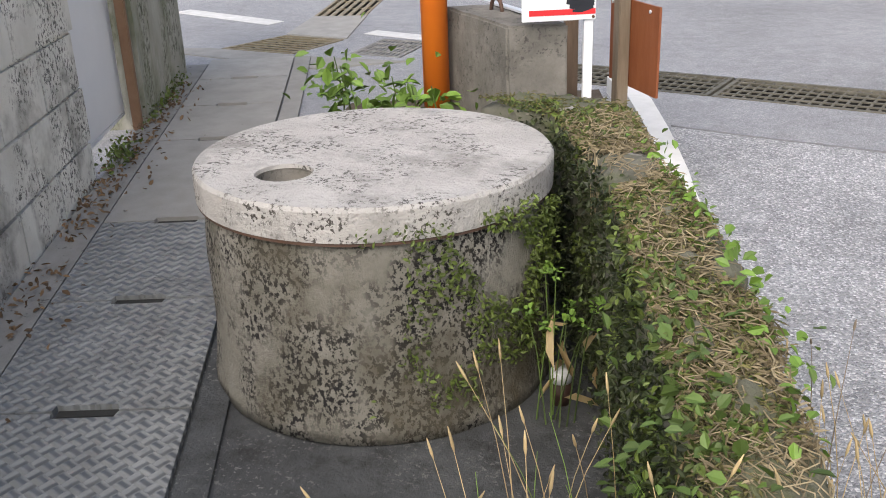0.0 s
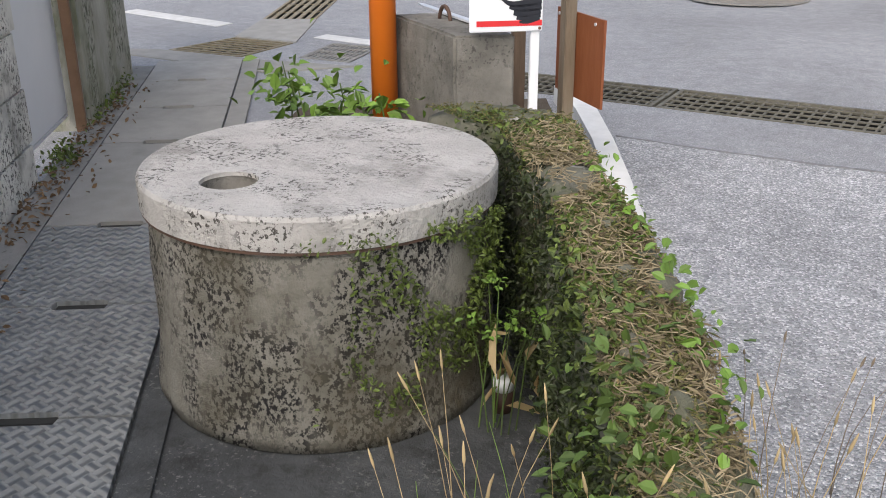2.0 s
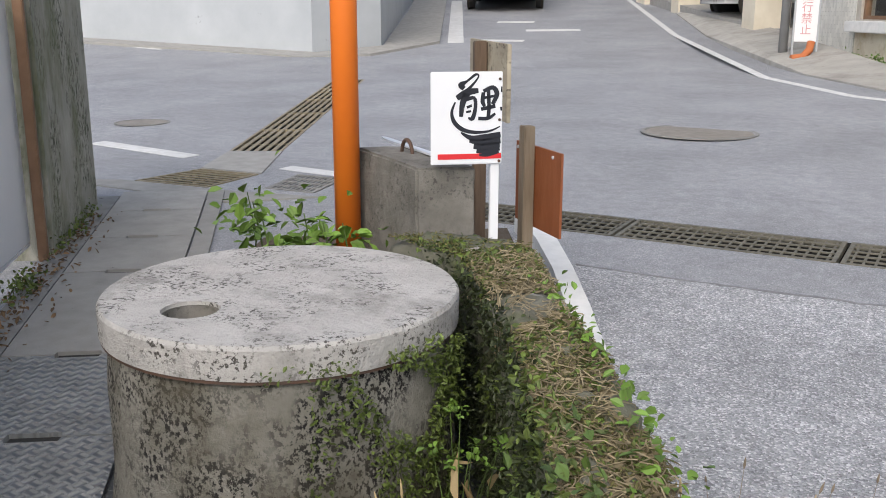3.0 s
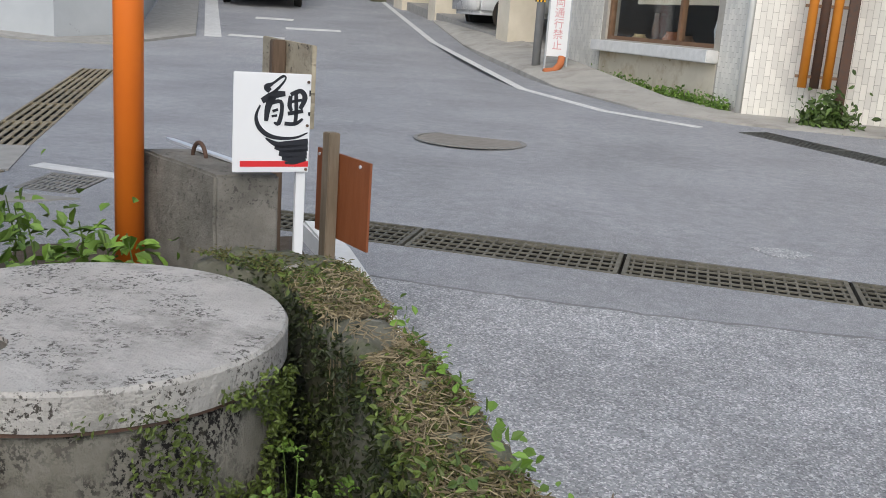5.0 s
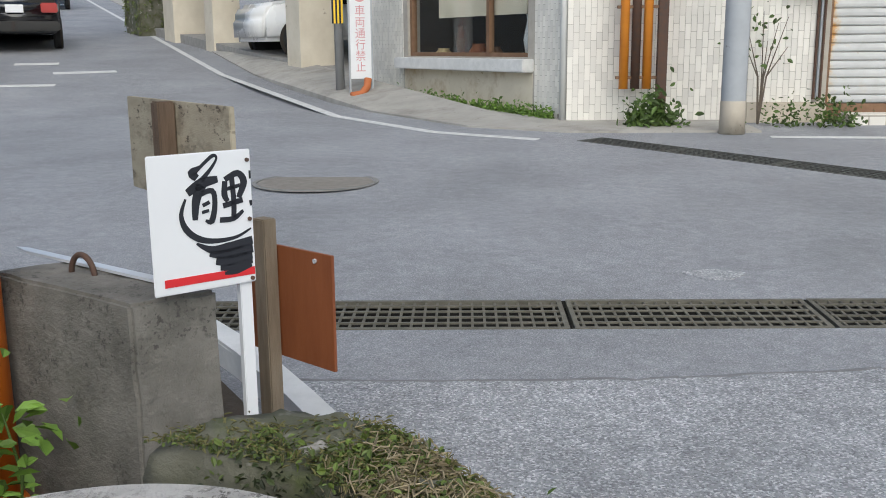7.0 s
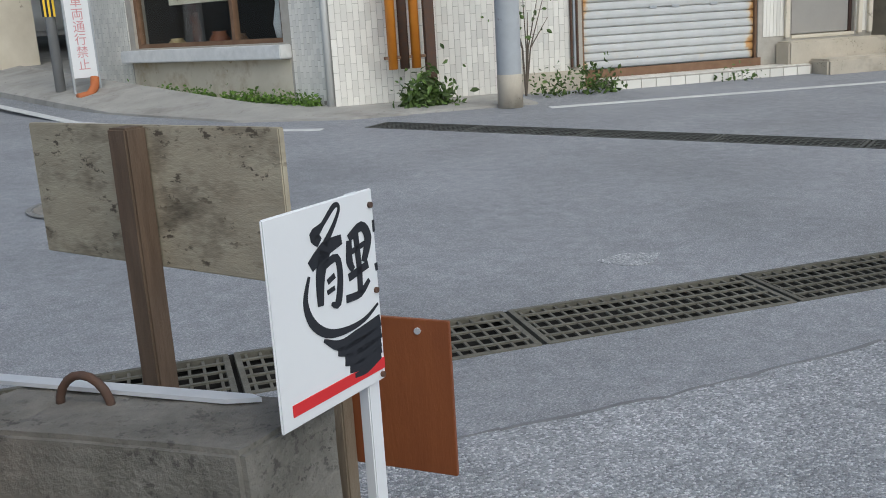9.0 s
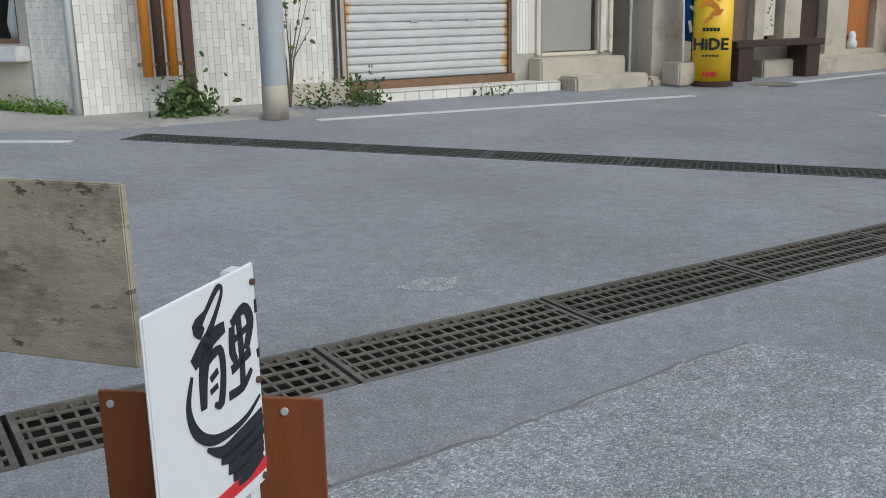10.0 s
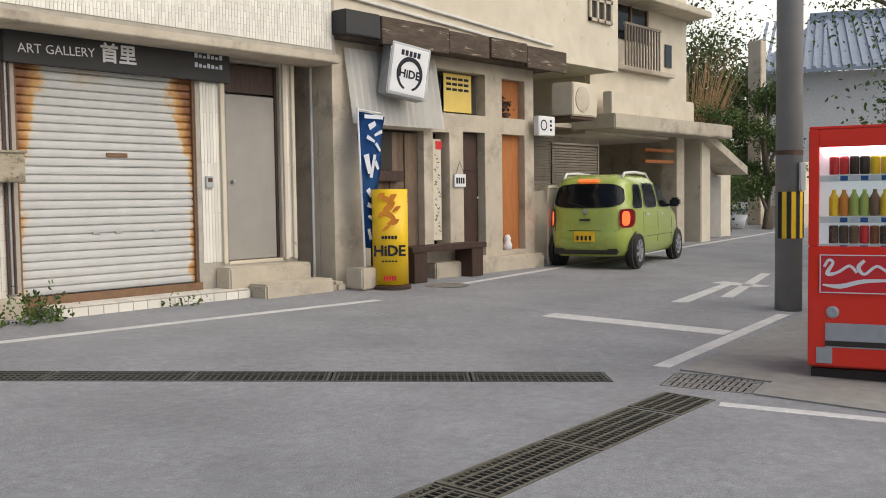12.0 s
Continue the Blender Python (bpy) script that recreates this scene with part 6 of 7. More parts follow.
solid("house_porch_roof", prism([(19.0, 13.2), (21.8, 13.2), (21.8, 15), (19.0, 15)], lambda x, y: 2.8 - 0.35 * (x - 19), lambda x, y: 3.0 - 0.35 * (x - 19)), M_CONC, "sloping porch roof of the house", "roof")
solid("house_porch_wall", box(20.0, 14.0, 0.2, 22.6, 14.2, 2.0), M_PLASTER, "cream porch wall of the house", "wall")
solid("house_gate", box(20.6, 13.9, 0.25, 21.8, 13.99, 1.8, 0.01), M_GREYDOOR, "grey metal door in the porch wall", "door")

# ---- cars ----
def wheel(parent, x, y, r, side):
    w = part("wheel", lathe([(0.0, -0.09), (r * 0.95, -0.09), (r, -0.06), (r, 0.06), (r * 0.95, 0.09), (r * 0.66, 0.09), (r * 0.62, 0.05), (0, 0.05)], 32, m=pose(x, y, r, 90 * side)), M_TYRE, parent, "black tyre", smooth=False)
    bm = lathe([(r * 0.66, 0.06), (r * 0.66, 0.088), (r * 0.56, 0.08), (r * 0.56, 0.06)], 32, m=pose(x, y, r, 90 * side))
    for k in range(7):
        a = k * 2 * math.pi / 7
        box(0, -0.035 * r / 0.3, 0.06, r * 0.58, 0.035 * r / 0.3, 0.085, 0, bm, pose(x, y, r, 90 * side) @ Matrix.Rotation(a, 4, 'Z'))
    lathe([(0, 0.09), (r * 0.16, 0.085), (r * 0.16, 0.06)], 16, bm, pose(x, y, r, 90 * side))
    part("rim", bm, M_RIM, w, "silver rim")


def car_shell(prof, width, tuck, n=3, z_belt=0.9):
    """A body from a side outline of (x, z), narrowing above the belt line."""
    bm = bmesh.new()
    side = {}
    for s in (-1, 1):
        side[s] = [bm.verts.new((x, s * (width / 2 - (max(0, z - z_belt) * tuck) - (0.03 if z < 0.35 else 0)), z)) for x, z in prof]
    m = len(prof)
    bm.faces.new(side[-1])
    bm.faces.new(side[1][::-1])
    for i in range(m):
        j = (i + 1) % m
        bm.faces.new((side[-1][i], side[1][i], side[1][j], side[-1][j]))
    bmesh.ops.bevel(bm, geom=bm.edges[:], offset=0.09, segments=4, affect='EDGES', clamp_overlap=True)
    return bm


CAR_N = 5.0


def car_ring(z):
    """Rear end, front end and half width of the kei car at height z."""
    def at(keys):
        for (z0, v0), (z1, v1) in zip(keys, keys[1:]):
            if z <= z1:
                u = max(0.0, (z - z0) / (z1 - z0))
                return v0 + (v1 - v0) * u
        return keys[-1][1]
    rear = at(((0.2, -0.46), (0.3, -0.54), (0.5, -0.57), (0.62, -0.55), (0.95, -0.52), (1.2, -0.44), (1.4, -0.34), (1.48, -0.24), (1.53, -0.02)))
    front = at(((0.2, 2.76), (0.3, 2.84), (0.6, 2.86), (0.82, 2.74), (0.95, 2.42), (1.05, 2.14), (1.25, 1.78), (1.42, 1.46), (1.49, 1.28), (1.53, 0.95)))
    half = at(((0.2, 0.66), (0.3, 0.715), (0.55, 0.738), (0.85, 0.73), (0.98, 0.72), (1.2, 0.685), (1.38, 0.635), (1.46, 0.585), (1.5, 0.51), (1.53, 0.36)))
    return rear, front, half


def car_side(x, z, out=0.0):
    r, f, h = car_ring(z)
    u = min(0.999, abs((x - (r + f) / 2) / ((f - r) / 2)))
    return h * (1 - u ** CAR_N) ** (1 / CAR_N) + out


def car_rear(y, z, out=0.0):
    r, f, h = car_ring(z)
    u = min(0.995, abs(y / h))
    return (r + f) / 2 - (f - r) / 2 * (1 - u ** CAR_N) ** (1 / CAR_N) - out


def car_patch(corners, place, n=5.0):
    """A pane with rounded corners: corners as (across, z) lower left, lower right, upper right, upper left; place gives the point."""
    bm = bmesh.new()
    rings = []
    for r in (0.001, 0.35, 0.7, 0.9, 1.0):
        ring = []
        for k in range(36):
            a = 2 * math.pi * k / 36
            c, d = math.cos(a), math.sin(a)
            q = (abs(c) ** n + abs(d) ** n) ** (-1 / n)
            u, v = (1 + r * q * c) / 2, (1 + r * q * d) / 2
            (a0, b0), (a1, b1), (a2, b2), (a3, b3) = corners
            x = (a0 * (1 - u) + a1 * u) * (1 - v) + (a3 * (1 - u) + a2 * u) * v
            z = (b0 * (1 - u) + b1 * u) * (1 - v) + (b3 * (1 - u) + b2 * u) * v
            ring.append(bm.verts.new(place(x, z)))
        rings.append(ring)
    for a, b in zip(rings, rings[1:]):
        for k in range(36):
            bm.faces.new((a[k], a[(k + 1) % 36], b[(k + 1) % 36], b[k]))
    bm.faces.new(rings[0])
    g = bmesh.ops.solidify(bm, geom=bm.faces[:], thickness=0.004)
    return bm


def minivan(x, y, rz, paint, label):
    """A small rounded kei car; local x points forward, origin under the rear axle."""
    e = thing("kei_car", x, y, gz(x, y), rz, label, "car")
    bm = bmesh.new()
    rings = []
    for z in (0.2, 0.24, 0.3, 0.4, 0.5, 0.55, 0.6, 0.62, 0.75, 0.82, 0.85, 0.95, 0.98, 1.05, 1.12, 1.2, 1.25, 1.3, 1.34, 1.38, 1.4, 1.42, 1.46, 1.48, 1.49, 1.5, 1.52, 1.53):
        r, f, h = car_ring(z)
        ring = []
        for k in range(72):
            a = 2 * math.pi * k / 72
            c, d = math.cos(a), math.sin(a)
            ring.append(bm.verts.new(((r + f) / 2 + (f - r) / 2 * math.copysign(abs(c) ** (2 / CAR_N), c), h * math.copysign(abs(d) ** (2 / CAR_N), d), z)))
        rings.append(ring)
    for a, b in zip(rings, rings[1:]):
        for k in range(72):
            bm.faces.new((a[k], a[(k + 1) % 72], b[(k + 1) % 72], b[k]))
    bm.faces.new(rings[0][::-1])
    bm.faces.new(rings[-1])
    part("body", bm, paint, e, smooth=True)
    rear = lambda y0, z0: (car_rear(y0, z0, 0.014), y0, z0)
    part("rear_window", car_patch([(-0.62, 0.99), (0.62, 0.99), (0.56, 1.38), (-0.56, 1.38)], rear, 4.0), M_CARGLASS, e, "dark tinted rear window", smooth=True)
    for sd in (-1, 1):
        side = lambda x0, z0: (x0, sd * car_side(x0, z0, 0.012), z0)
        for q in ([(-0.2, 0.97), (0.22, 0.97), (0.24, 1.37), (-0.06, 1.37)], [(0.32, 0.97), (1.05, 0.97), (1.02, 1.39), (0.33, 1.39)], [(1.13, 0.97), (1.92, 0.97), (1.42, 1.37), (1.11, 1.39)]):
            part("side_window", car_patch(q, side, 6.0), M_CARGLASS, e, "dark side window", smooth=True)
        lamp = lambda y0, z0: (car_rear(y0, z0, 0.018), y0, z0)
        c0, c1 = (0.55, 0.7) if sd > 0 else (-0.7, -0.55)
        part("tail_lamp", car_patch([(c0, 0.66), (c1, 0.66), (c1 * 0.985, 0.97), (c0, 0.97)], lamp, 4.0), M_TAILD, e, "red tail lamp", smooth=True)
        d0, d1 = (0.585, 0.665) if sd > 0 else (-0.665, -0.585)
        glow = lambda y0, z0: (car_rear(y0, z0, 0.024), y0, z0)
        part("brake_lamp", car_patch([(d0, 0.7), (d1, 0.7), (d1, 0.93), (d0, 0.93)], glow, 3.0), M_TAIL, e, "lit brake lamp", smooth=True)
        for x0 in (0.42, 1.24):
            yy = sd * car_side(x0, 0.86)
            part("door_handle", box(x0, yy - 0.014, 0.845, x0 + 0.16, yy + 0.014, 0.875, 0.006), M_CARWHT, e)
        part("roof_rail", sweep([(-0.16, sd * 0.5, 1.46), (-0.06, sd * 0.5, 1.545), (0.5, sd * 0.51, 1.565), (1.1, sd * 0.5, 1.545), (1.25, sd * 0.5, 1.47)], 0.024, 8), M_CARWHT, e, "white roof rail", smooth=True)
        mr = part("mirror", box(1.78, sd * 0.83 - 0.09, 0.97, 1.92, sd * 0.83 + 0.09, 1.13, 0.035), M_CARBLK, e, "dark door mirror")
        part("mirror_arm", box(1.82, sd * 0.72 - 0.05, 0.98, 1.87, sd * 0.72 + 0.05, 1.02), M_CARBLK, mr)
        for wx2 in (0.0, 2.4):
            # body is solid: a dark disc on it paints the arch's recess shade
            part("wheel_arch", lathe([(0, -0.03), (0.325, -0.03), (0.325, 0.03), (0, 0.03)], 32, m=pose(wx2, sd * (car_side(wx2, 0.3) - 0.015), 0.285, 90)), M_DARKIN, e)
            wheel(e, wx2, sd * 0.66, 0.28, -sd)
        for x0 in (0.27, 1.09, 1.98):
            gap = [(x0, sd * car_side(x0, z0, 0.001), z0) for z0 in (0.38, 0.5, 0.62, 0.75, 0.9)]
            part("panel_gap", sweep(gap, 0.0035, 5), M_DARKIN, e)
        part("sill_line", sweep([(x0, sd * car_side(x0, 0.5, 0.001), 0.5) for x0 in (0.4, 0.8, 1.2, 1.6, 2.0)], 0.004, 5), M_DARKIN, e)
    plate = part("number_plate", box(-0.6, -0.17, 0.44, -0.572, 0.17, 0.61, 0.004), M_PLATE, e, "yellow number plate")
    for k in range(4):
        part("plate_mark", box(-0.604, -0.12 + k * 0.07, 0.465, -0.599, -0.085 + k * 0.07, 0.54), M_INK, plate)
    part("bumper_line", sweep([(car_rear(y0, 0.62, 0.001), y0, 0.62) for y0 in (-0.66, -0.5, -0.25, 0, 0.25, 0.5, 0.66)], 0.005, 5), M_DARKIN, e)
    for sd in (-1, 1):
        part("tailgate_gap", sweep([(car_rear(sd * y0, z0, 0.001), sd * y0, z0) for y0, z0 in ((0.54, 0.62), (0.55, 0.8), (0.56, 0.96))], 0.004, 5), M_DARKIN, e)
    part("lower_bumper", box(-0.55, -0.55, 0.24, -0.5, 0.55, 0.33, 0.02), M_DARKIN, e, "dark lower bumper")
    part("high_brake_lamp", box(-0.375, -0.17, 1.41, -0.32, 0.17, 1.45, 0.008), M_TAIL, e, "lit high brake lamp")
    part("rear_handle", box(-0.572, -0.09, 0.78, -0.53, 0.09, 0.81, 0.006), M_DARKIN, e)
    part("badge", lathe([(0, 0), (0.045, 0), (0.045, 0.012), (0, 0.014)], 20, m=pose(-0.53, 0, 0.93, 0, -90)), M_RIM, e, "round silver badge")
    part("wiper", tube((-0.54, -0.02, 1.0), (-0.5, 0.32, 1.08), 0.008, n=6), M_INK, e)
    return e


minivan(12.28, 11.8, 12, M_GREEN, "lime green kei car with white roof rails, brake lights on")


def sedan(x, y, rz, paint, label, h=1.45, length=4.6, width=1.78, suv=False):
    e = thing("suv" if suv else "sedan", x, y, gz(x, y), rz, label, "car")
    l = length
    if suv:
        prof = [(-0.85, 0.35), (-0.9, 0.8), (-0.8, 1.1), (-0.55, h), (1.5, h), (2.2, 1.1), (3.3, 1.0), (l - 0.95, 0.75), (l - 0.95, 0.3)]
    else:
        prof = [(-1.0, 0.32), (-1.05, 0.75), (-0.95, 1.0), (-0.5, 1.04), (0.1, h), (1.4, h), (2.2, 1.0), (3.2, 0.9), (l - 1.05, 0.7), (l - 1.05, 0.28)]
    part("body", car_shell(prof, width, 0.28, z_belt=0.95), paint, e, smooth=True)
    for s in (-1, 1):
        part("tail_lamp", box(-1.07 if not suv else -0.92, s * 0.66 - 0.16, 0.72, -0.93 if not suv else -0.8, s * 0.66 + 0.16, 0.92, 0.02), M_TAILD, e, "red tail lamp")
        q = extrude_xz([(0.0, 0.98), (1.95, 0.98), (1.35, h - 0.08), (0.2, h - 0.08)], s * (width / 2) - 0.006, s * (width / 2) + 0.006)
        bmesh.ops.transform(q, matrix=Matrix(((1, 0, 0, 0), (0, 1, -0.28 * s, s * 0.268), (0, 0, 1, 0), (0, 0, 0, 1))), verts=q.verts)
        part("side_window", q, M_CARGLASS, e, "dark side window")
        for wx2 in (0.0, 2.75):
            # dark disc on the solid side paints the shade of the arch
            part("wheel_arch", lathe([(0, -0.02), (0.38, -0.02), (0.38, 0.02), (0, 0.02)], 32, m=pose(wx2, s * (width / 2 - 0.016), 0.34, 90)), M_DARKIN, e)
            wheel(e, wx2, s * (width / 2 - 0.07), 0.335, -s)
    rx0 = -0.8 if suv else -0.5
    rw = extrude_xz([(-0.62, 1.06), (0.62, 1.06), (0.52, h - 0.07), (-0.52, h - 0.07)], -0.01, 0.0)
    k = (0.25 / 0.35 if suv else 0.6 / 0.41)
    bmesh.ops.transform(rw, matrix=Matrix(((0, 1, k, rx0 - 1.05 * k - 0.0), (-1, 0, 0, 0), (0, 0, 1, 0), (0, 0, 0, 1))), verts=rw.verts)
    part("rear_window", rw, M_CARGLASS, e, "dark rear window")
    part("number_plate", box(-1.08 if not suv else -0.93, -0.17, 0.72, -1.04 if not suv else -0.88, 0.17, 0.88, 0.004), M_SIGNW, e, "white number plate")
    part("bumper", box(-1.1 if not suv else -0.95, -width / 2 + 0.05, 0.35, -0.9, width / 2 - 0.05, 0.55, 0.03), paint, e)
    return e


sedan(-10.7, 22.75, 117, M_CARBLK, "black saloon car standing in the side street")

# ---- carport of the side street ----
cy = lambda x, y: gz(x, y)
for x, y, w, lab in ((-3.62, 19.0, 0.62, "cream carport pier"), (-6.35, 23.2, 0.6, "cream carport pier"), (-7.9, 25.6, 0.9, "cream carport pier")):
    b = box(-w / 2, -w / 2, -0.2, w / 2, w / 2, 2.9, 0.01)
    o = solid("carport_pier", b, M_PLASTER, lab + " carrying the upper floor", "pillar")
    o.matrix_world = Matrix.Translation((x, y, gz(x, y) + 0.1)) @ Matrix.Rotation(math.atan2(0.83, -0.56), 4, 'Z')
ff = prism([(-2.35, 17.2), (-3.5, 18.5), (-9.5, 27.4), (-5.5, 30.5), (1.5, 20.0)], lambda x, y: gz(x, y) - 0.05, lambda x, y: gz(x, y) + 0.2)
solid("carport_floor", ff, M_SLAB, "pale concrete carport floor raised above the street", "pavement")
o = solid("carport_upper_floor", box(4.7, -8, 3.0, 16, 0.0, 7), M_PLASTER, "cream rendered upper floor above the carport", "wall")
o.matrix_world = LM
o = solid("carport_back", box(4.0, -6, 0.2, 16, -5.8, 3.0), M_BEIGE, "shaded back wall of the carport", "wall")
o.matrix_world = LM
o = solid("carport_side", box(4.7, -6, 0.15, 4.9, -0.2, 4.3), M_PLASTER, "cream side wall of the gallery wing", "wall")
o.matrix_world = LM
o = solid("gallery_wing_body", box(0.3, -5, 2.7, 4.7, -0.2, 7), M_BEIGE, "plain rendered body of the gallery wing", "wall")
o.matrix_world = LM
o = solid("upper_wall_wing", box(0, -0.2, 4.3, 4.9, 0.0, 7), M_PLASTER, "cream rendered upper wall of the gallery wing", "wall")
o.matrix_world = LM
sedan(-2.27, 22.5, 214, M_CARWHT, "white car parked nose out in the carport", 1.6, 4.4, 1.75, True).location.z += 0.05
sedan(-17.5, 38.5, 115, M_CARWHT, "white car parked far up the side street", 1.5, 3.8, 1.65, True)
pk = thing("parking_banner", -2.28, 15.72, gz(-2.28, 15.72) + 0.05, 25, "tall white banner sign with pink vertical writing", "sign")
part("panel", box(-0.16, -0.01, 0.26, 0.16, 0.01, 1.75, 0.003), M_SIGNW, pk)
for x in (-0.17, 0.15):
    part("leg", box(x, -0.015, 0, x + 0.025, 0.015, 1.75), M_GALV, pk)
for k, ch in enumerate("車両通行禁止"):
    lettering(ch, 0.15, M_PINK, pk, pose(0, -0.012, 1.16 - k * 0.15, 90), "faded pink character", "writing")
part("ring", lathe([(0.07, 0), (0.095, 0), (0.095, 0.004), (0.07, 0.004)], 20, m=pose(0, -0.01, 1.38, 90)), M_PINK, pk)
part("ring_bar", box(-0.075, -0.013, -0.01, 0.075, -0.0105, 0.01, 0, None, pose(0, 0, 1.38, 0, 45)), M_PINK, pk)
cp = thing("clay_drain_pipe", -2.3, 15.5, gz(-2.3, 15.5) + 0.05, 0, "short orange clay pipe bend at the wall foot", "pipe")
part("bend", sweep([(0.13, 0.12, 0.27), (0.12, 0.08, 0.16), (0.06, -0.02, 0.07), (-0.06, -0.12, 0.05)], 0.052, 14), M_CLAY, cp, smooth=True)
sp = thing("striped_pole", -2.62, 16.0, gz(-2.6, 16), 0, "grey pole with yellow and black hazard stripes", "pole")
part("pole", tube((0, 0, 0), (0, 0, 3.5), 0.062, n=18), M_POLE, sp, smooth=True)
for k in range(6):
    part("stripe", box(-0.078 + k * 0.026, -0.072, 1.05, -0.052 + k * 0.026, -0.062, 1.6), M_YELLOW if k % 2 else M_INK, sp)
mp = box(-0.65, -0.65, -0.2, 0.65, 0.65, 3.2, 0.05)
bmesh.ops.subdivide_edges(mp, edges=mp.edges[:], cuts=5, use_grid_fill=True)
for v in mp.verts:
    v.co += noise.noise_vector(v.co * 2.5) * 0.08
o = solid("stone_pier", mp, M_MOSSWALL, "rough mossy stone pier beyond the carport", "pillar")
o.matrix_world = Matrix.Translation((-9.35, 27.6, gz(-9.35, 27.6))) @ Matrix.Rotation(math.atan2(0.83, -0.56), 4, 'Z')
gv = []
for _ in range(2600):
    a = gl.uniform(0, 6.28)
    r = 0.7 / max(abs(math.cos(a)), abs(math.sin(a)))
    p = o.matrix_world @ Vector((r * math.cos(a), r * math.sin(a), gl.uniform(0.0, 3.2)))
    if noise.noise(p * 1.6) > -0.1:
        gv.append((p.x, p.y, p.z))
tagged(part("pier_ivy", leaf_mesh("pier_ivy", gv, 0.1, 61), M_TREELEAF), "dark green ivy covering the stone pier", "ivy", **plants)

# wall on the far side of the street
fw = [(-30, 13.4), (-9.5, 14.0), (-9.0, 15.2), (-12.6, 21.3), (-30.6, 52), (-31, 51.8), (-13.0, 21.2), (-9.4, 15.3), (-9.8, 14.4), (-30, 13.8)]
solid("wall_far_left", prism(fw, lambda x, y: gz(x, y) - 0.2, lambda x, y: gz(x, y) + 2.6), M_BLUEGREY, "long pale rendered wall along the side street", "wall")
solid("pavement_far_left", prism([(-30, 13.0), (-9.2, 13.5), (-8.5, 14.2), (-8.4, 16.1), (-13.2, 24.1), (-29.9, 51), (-30.6, 50.6), (-12.5, 21.3), (-8.95, 15.2), (-9.45, 14.0), (-30, 13.4)], lambda x, y: gz(x, y) - 0.05, lambda x, y: gz(x, y) + 0.04), M_SLAB, "narrow concrete pavement along the far wall", "pavement")
solid("house_far", prism([(-22, 60), (-4, 60), (-4, 66), (-22, 66)], 0, 9), M_BEIGE, "beige house closing the side street", "house")

# ---- vending machine ----
VM = Matrix.Translation((5.617, 5.93, gz(5.6, 5.95))) @ Matrix.Rotation(radians(-75), 4, 'Z')
vm = thing("vending_machine", 0, 0, 0, 0, "red drinks vending machine with lit display", "vending machine")
vm.matrix_world = VM
WV, HV = 1.0, 1.83
bm = box(0, 0.06, 0.06, WV, 0.72, HV, 0.02)
part("cabinet", bm, M_VRED, vm)
part("door_panel", box(0, -0.03, 0.1, WV, 0.06, 0.98, 0.008), M_VRED, vm)
for x in (0, WV - 0.07):
    part("door_stile", box(x, -0.03, 0.98, x + 0.07, 0.06, HV - 0.003, 0.006), M_VRED, vm)
part("door_header", box(0.07, -0.03, HV - 0.13, WV - 0.07, 0.06, HV - 0.003, 0.006), M_VRED, vm)
part("display_back", box(0.07, 0.045, 0.98, WV - 0.07, 0.059, HV - 0.13), M_VIN, vm, "lit white display back")
can = lathe([(0, 0), (0.03, 0), (0.033, 0.01), (0.033, 0.12), (0.027, 0.13), (0, 0.13)], 16)
canm = mesh_of("can", can)
bot = mesh_of("bottle", lathe([(0, 0), (0.032, 0), (0.034, 0.02), (0.034, 0.13), (0.014, 0.17), (0.014, 0.19), (0, 0.19)], 16))
cols = [M_RED, M_RED, M_DKWOOD, M_DKWOOD, M_YELLOW, M_YELLOW, M_GREEN, M_RED, M_BLUE, M_BLUE, M_AMBER]
for r, z in enumerate((1.5, 1.2, 1.0)):
    part("shelf", box(0.07, -0.01, z - 0.05, WV - 0.07, 0.045, z - 0.005), M_SIGNW, vm, "white shelf edge")
    for k in range(11):
        src = bot if r == 1 else canm
        o = new("bottle" if r == 1 else "can", src.copy())
        o.data.materials.append({0: cols[k], 1: [M_YELLOW, M_AMBER, M_GREEN, M_GREEN, M_RUST][k % 5], 2: [M_IRON, M_IRON, M_RUST, M_RED, M_BROWN][k % 5]}[r])
        o.parent = vm
        o.location = (0.17 + k * 0.068, 0.012, z)
        part("price_tag", box(0.145 + k * 0.068, -0.014, z - 0.045, 0.195 + k * 0.068, -0.011, z - 0.012), M_BLUE if k % 2 else M_CLOTHW, vm)
part("lamp_tube", box(0.1, 0.0, HV - 0.16, WV - 0.1, 0.03, HV - 0.135), M_TUBE, vm, "lit display lamp tube")
vgl = part("display_glass", box(0.07, -0.024, 0.98, WV - 0.07, -0.02, HV - 0.13), M_GLASS, vm)
vgl.visible_shadow = False
part("logo_panel", box(0.08, -0.036, 0.64, 0.62, -0.031, 0.92, 0.002), M_RED, vm, "red panel with white swash")
for fx0, fz0, fx1, fz1 in ((0.08, 0.64, 0.62, 0.647), (0.08, 0.913, 0.62, 0.92), (0.08, 0.647, 0.087, 0.913), (0.613, 0.647, 0.62, 0.913)):
    part("panel_border", box(fx0, -0.0395, fz0, fx1, -0.0365, fz1), M_SIGNW, vm, "white border strip")
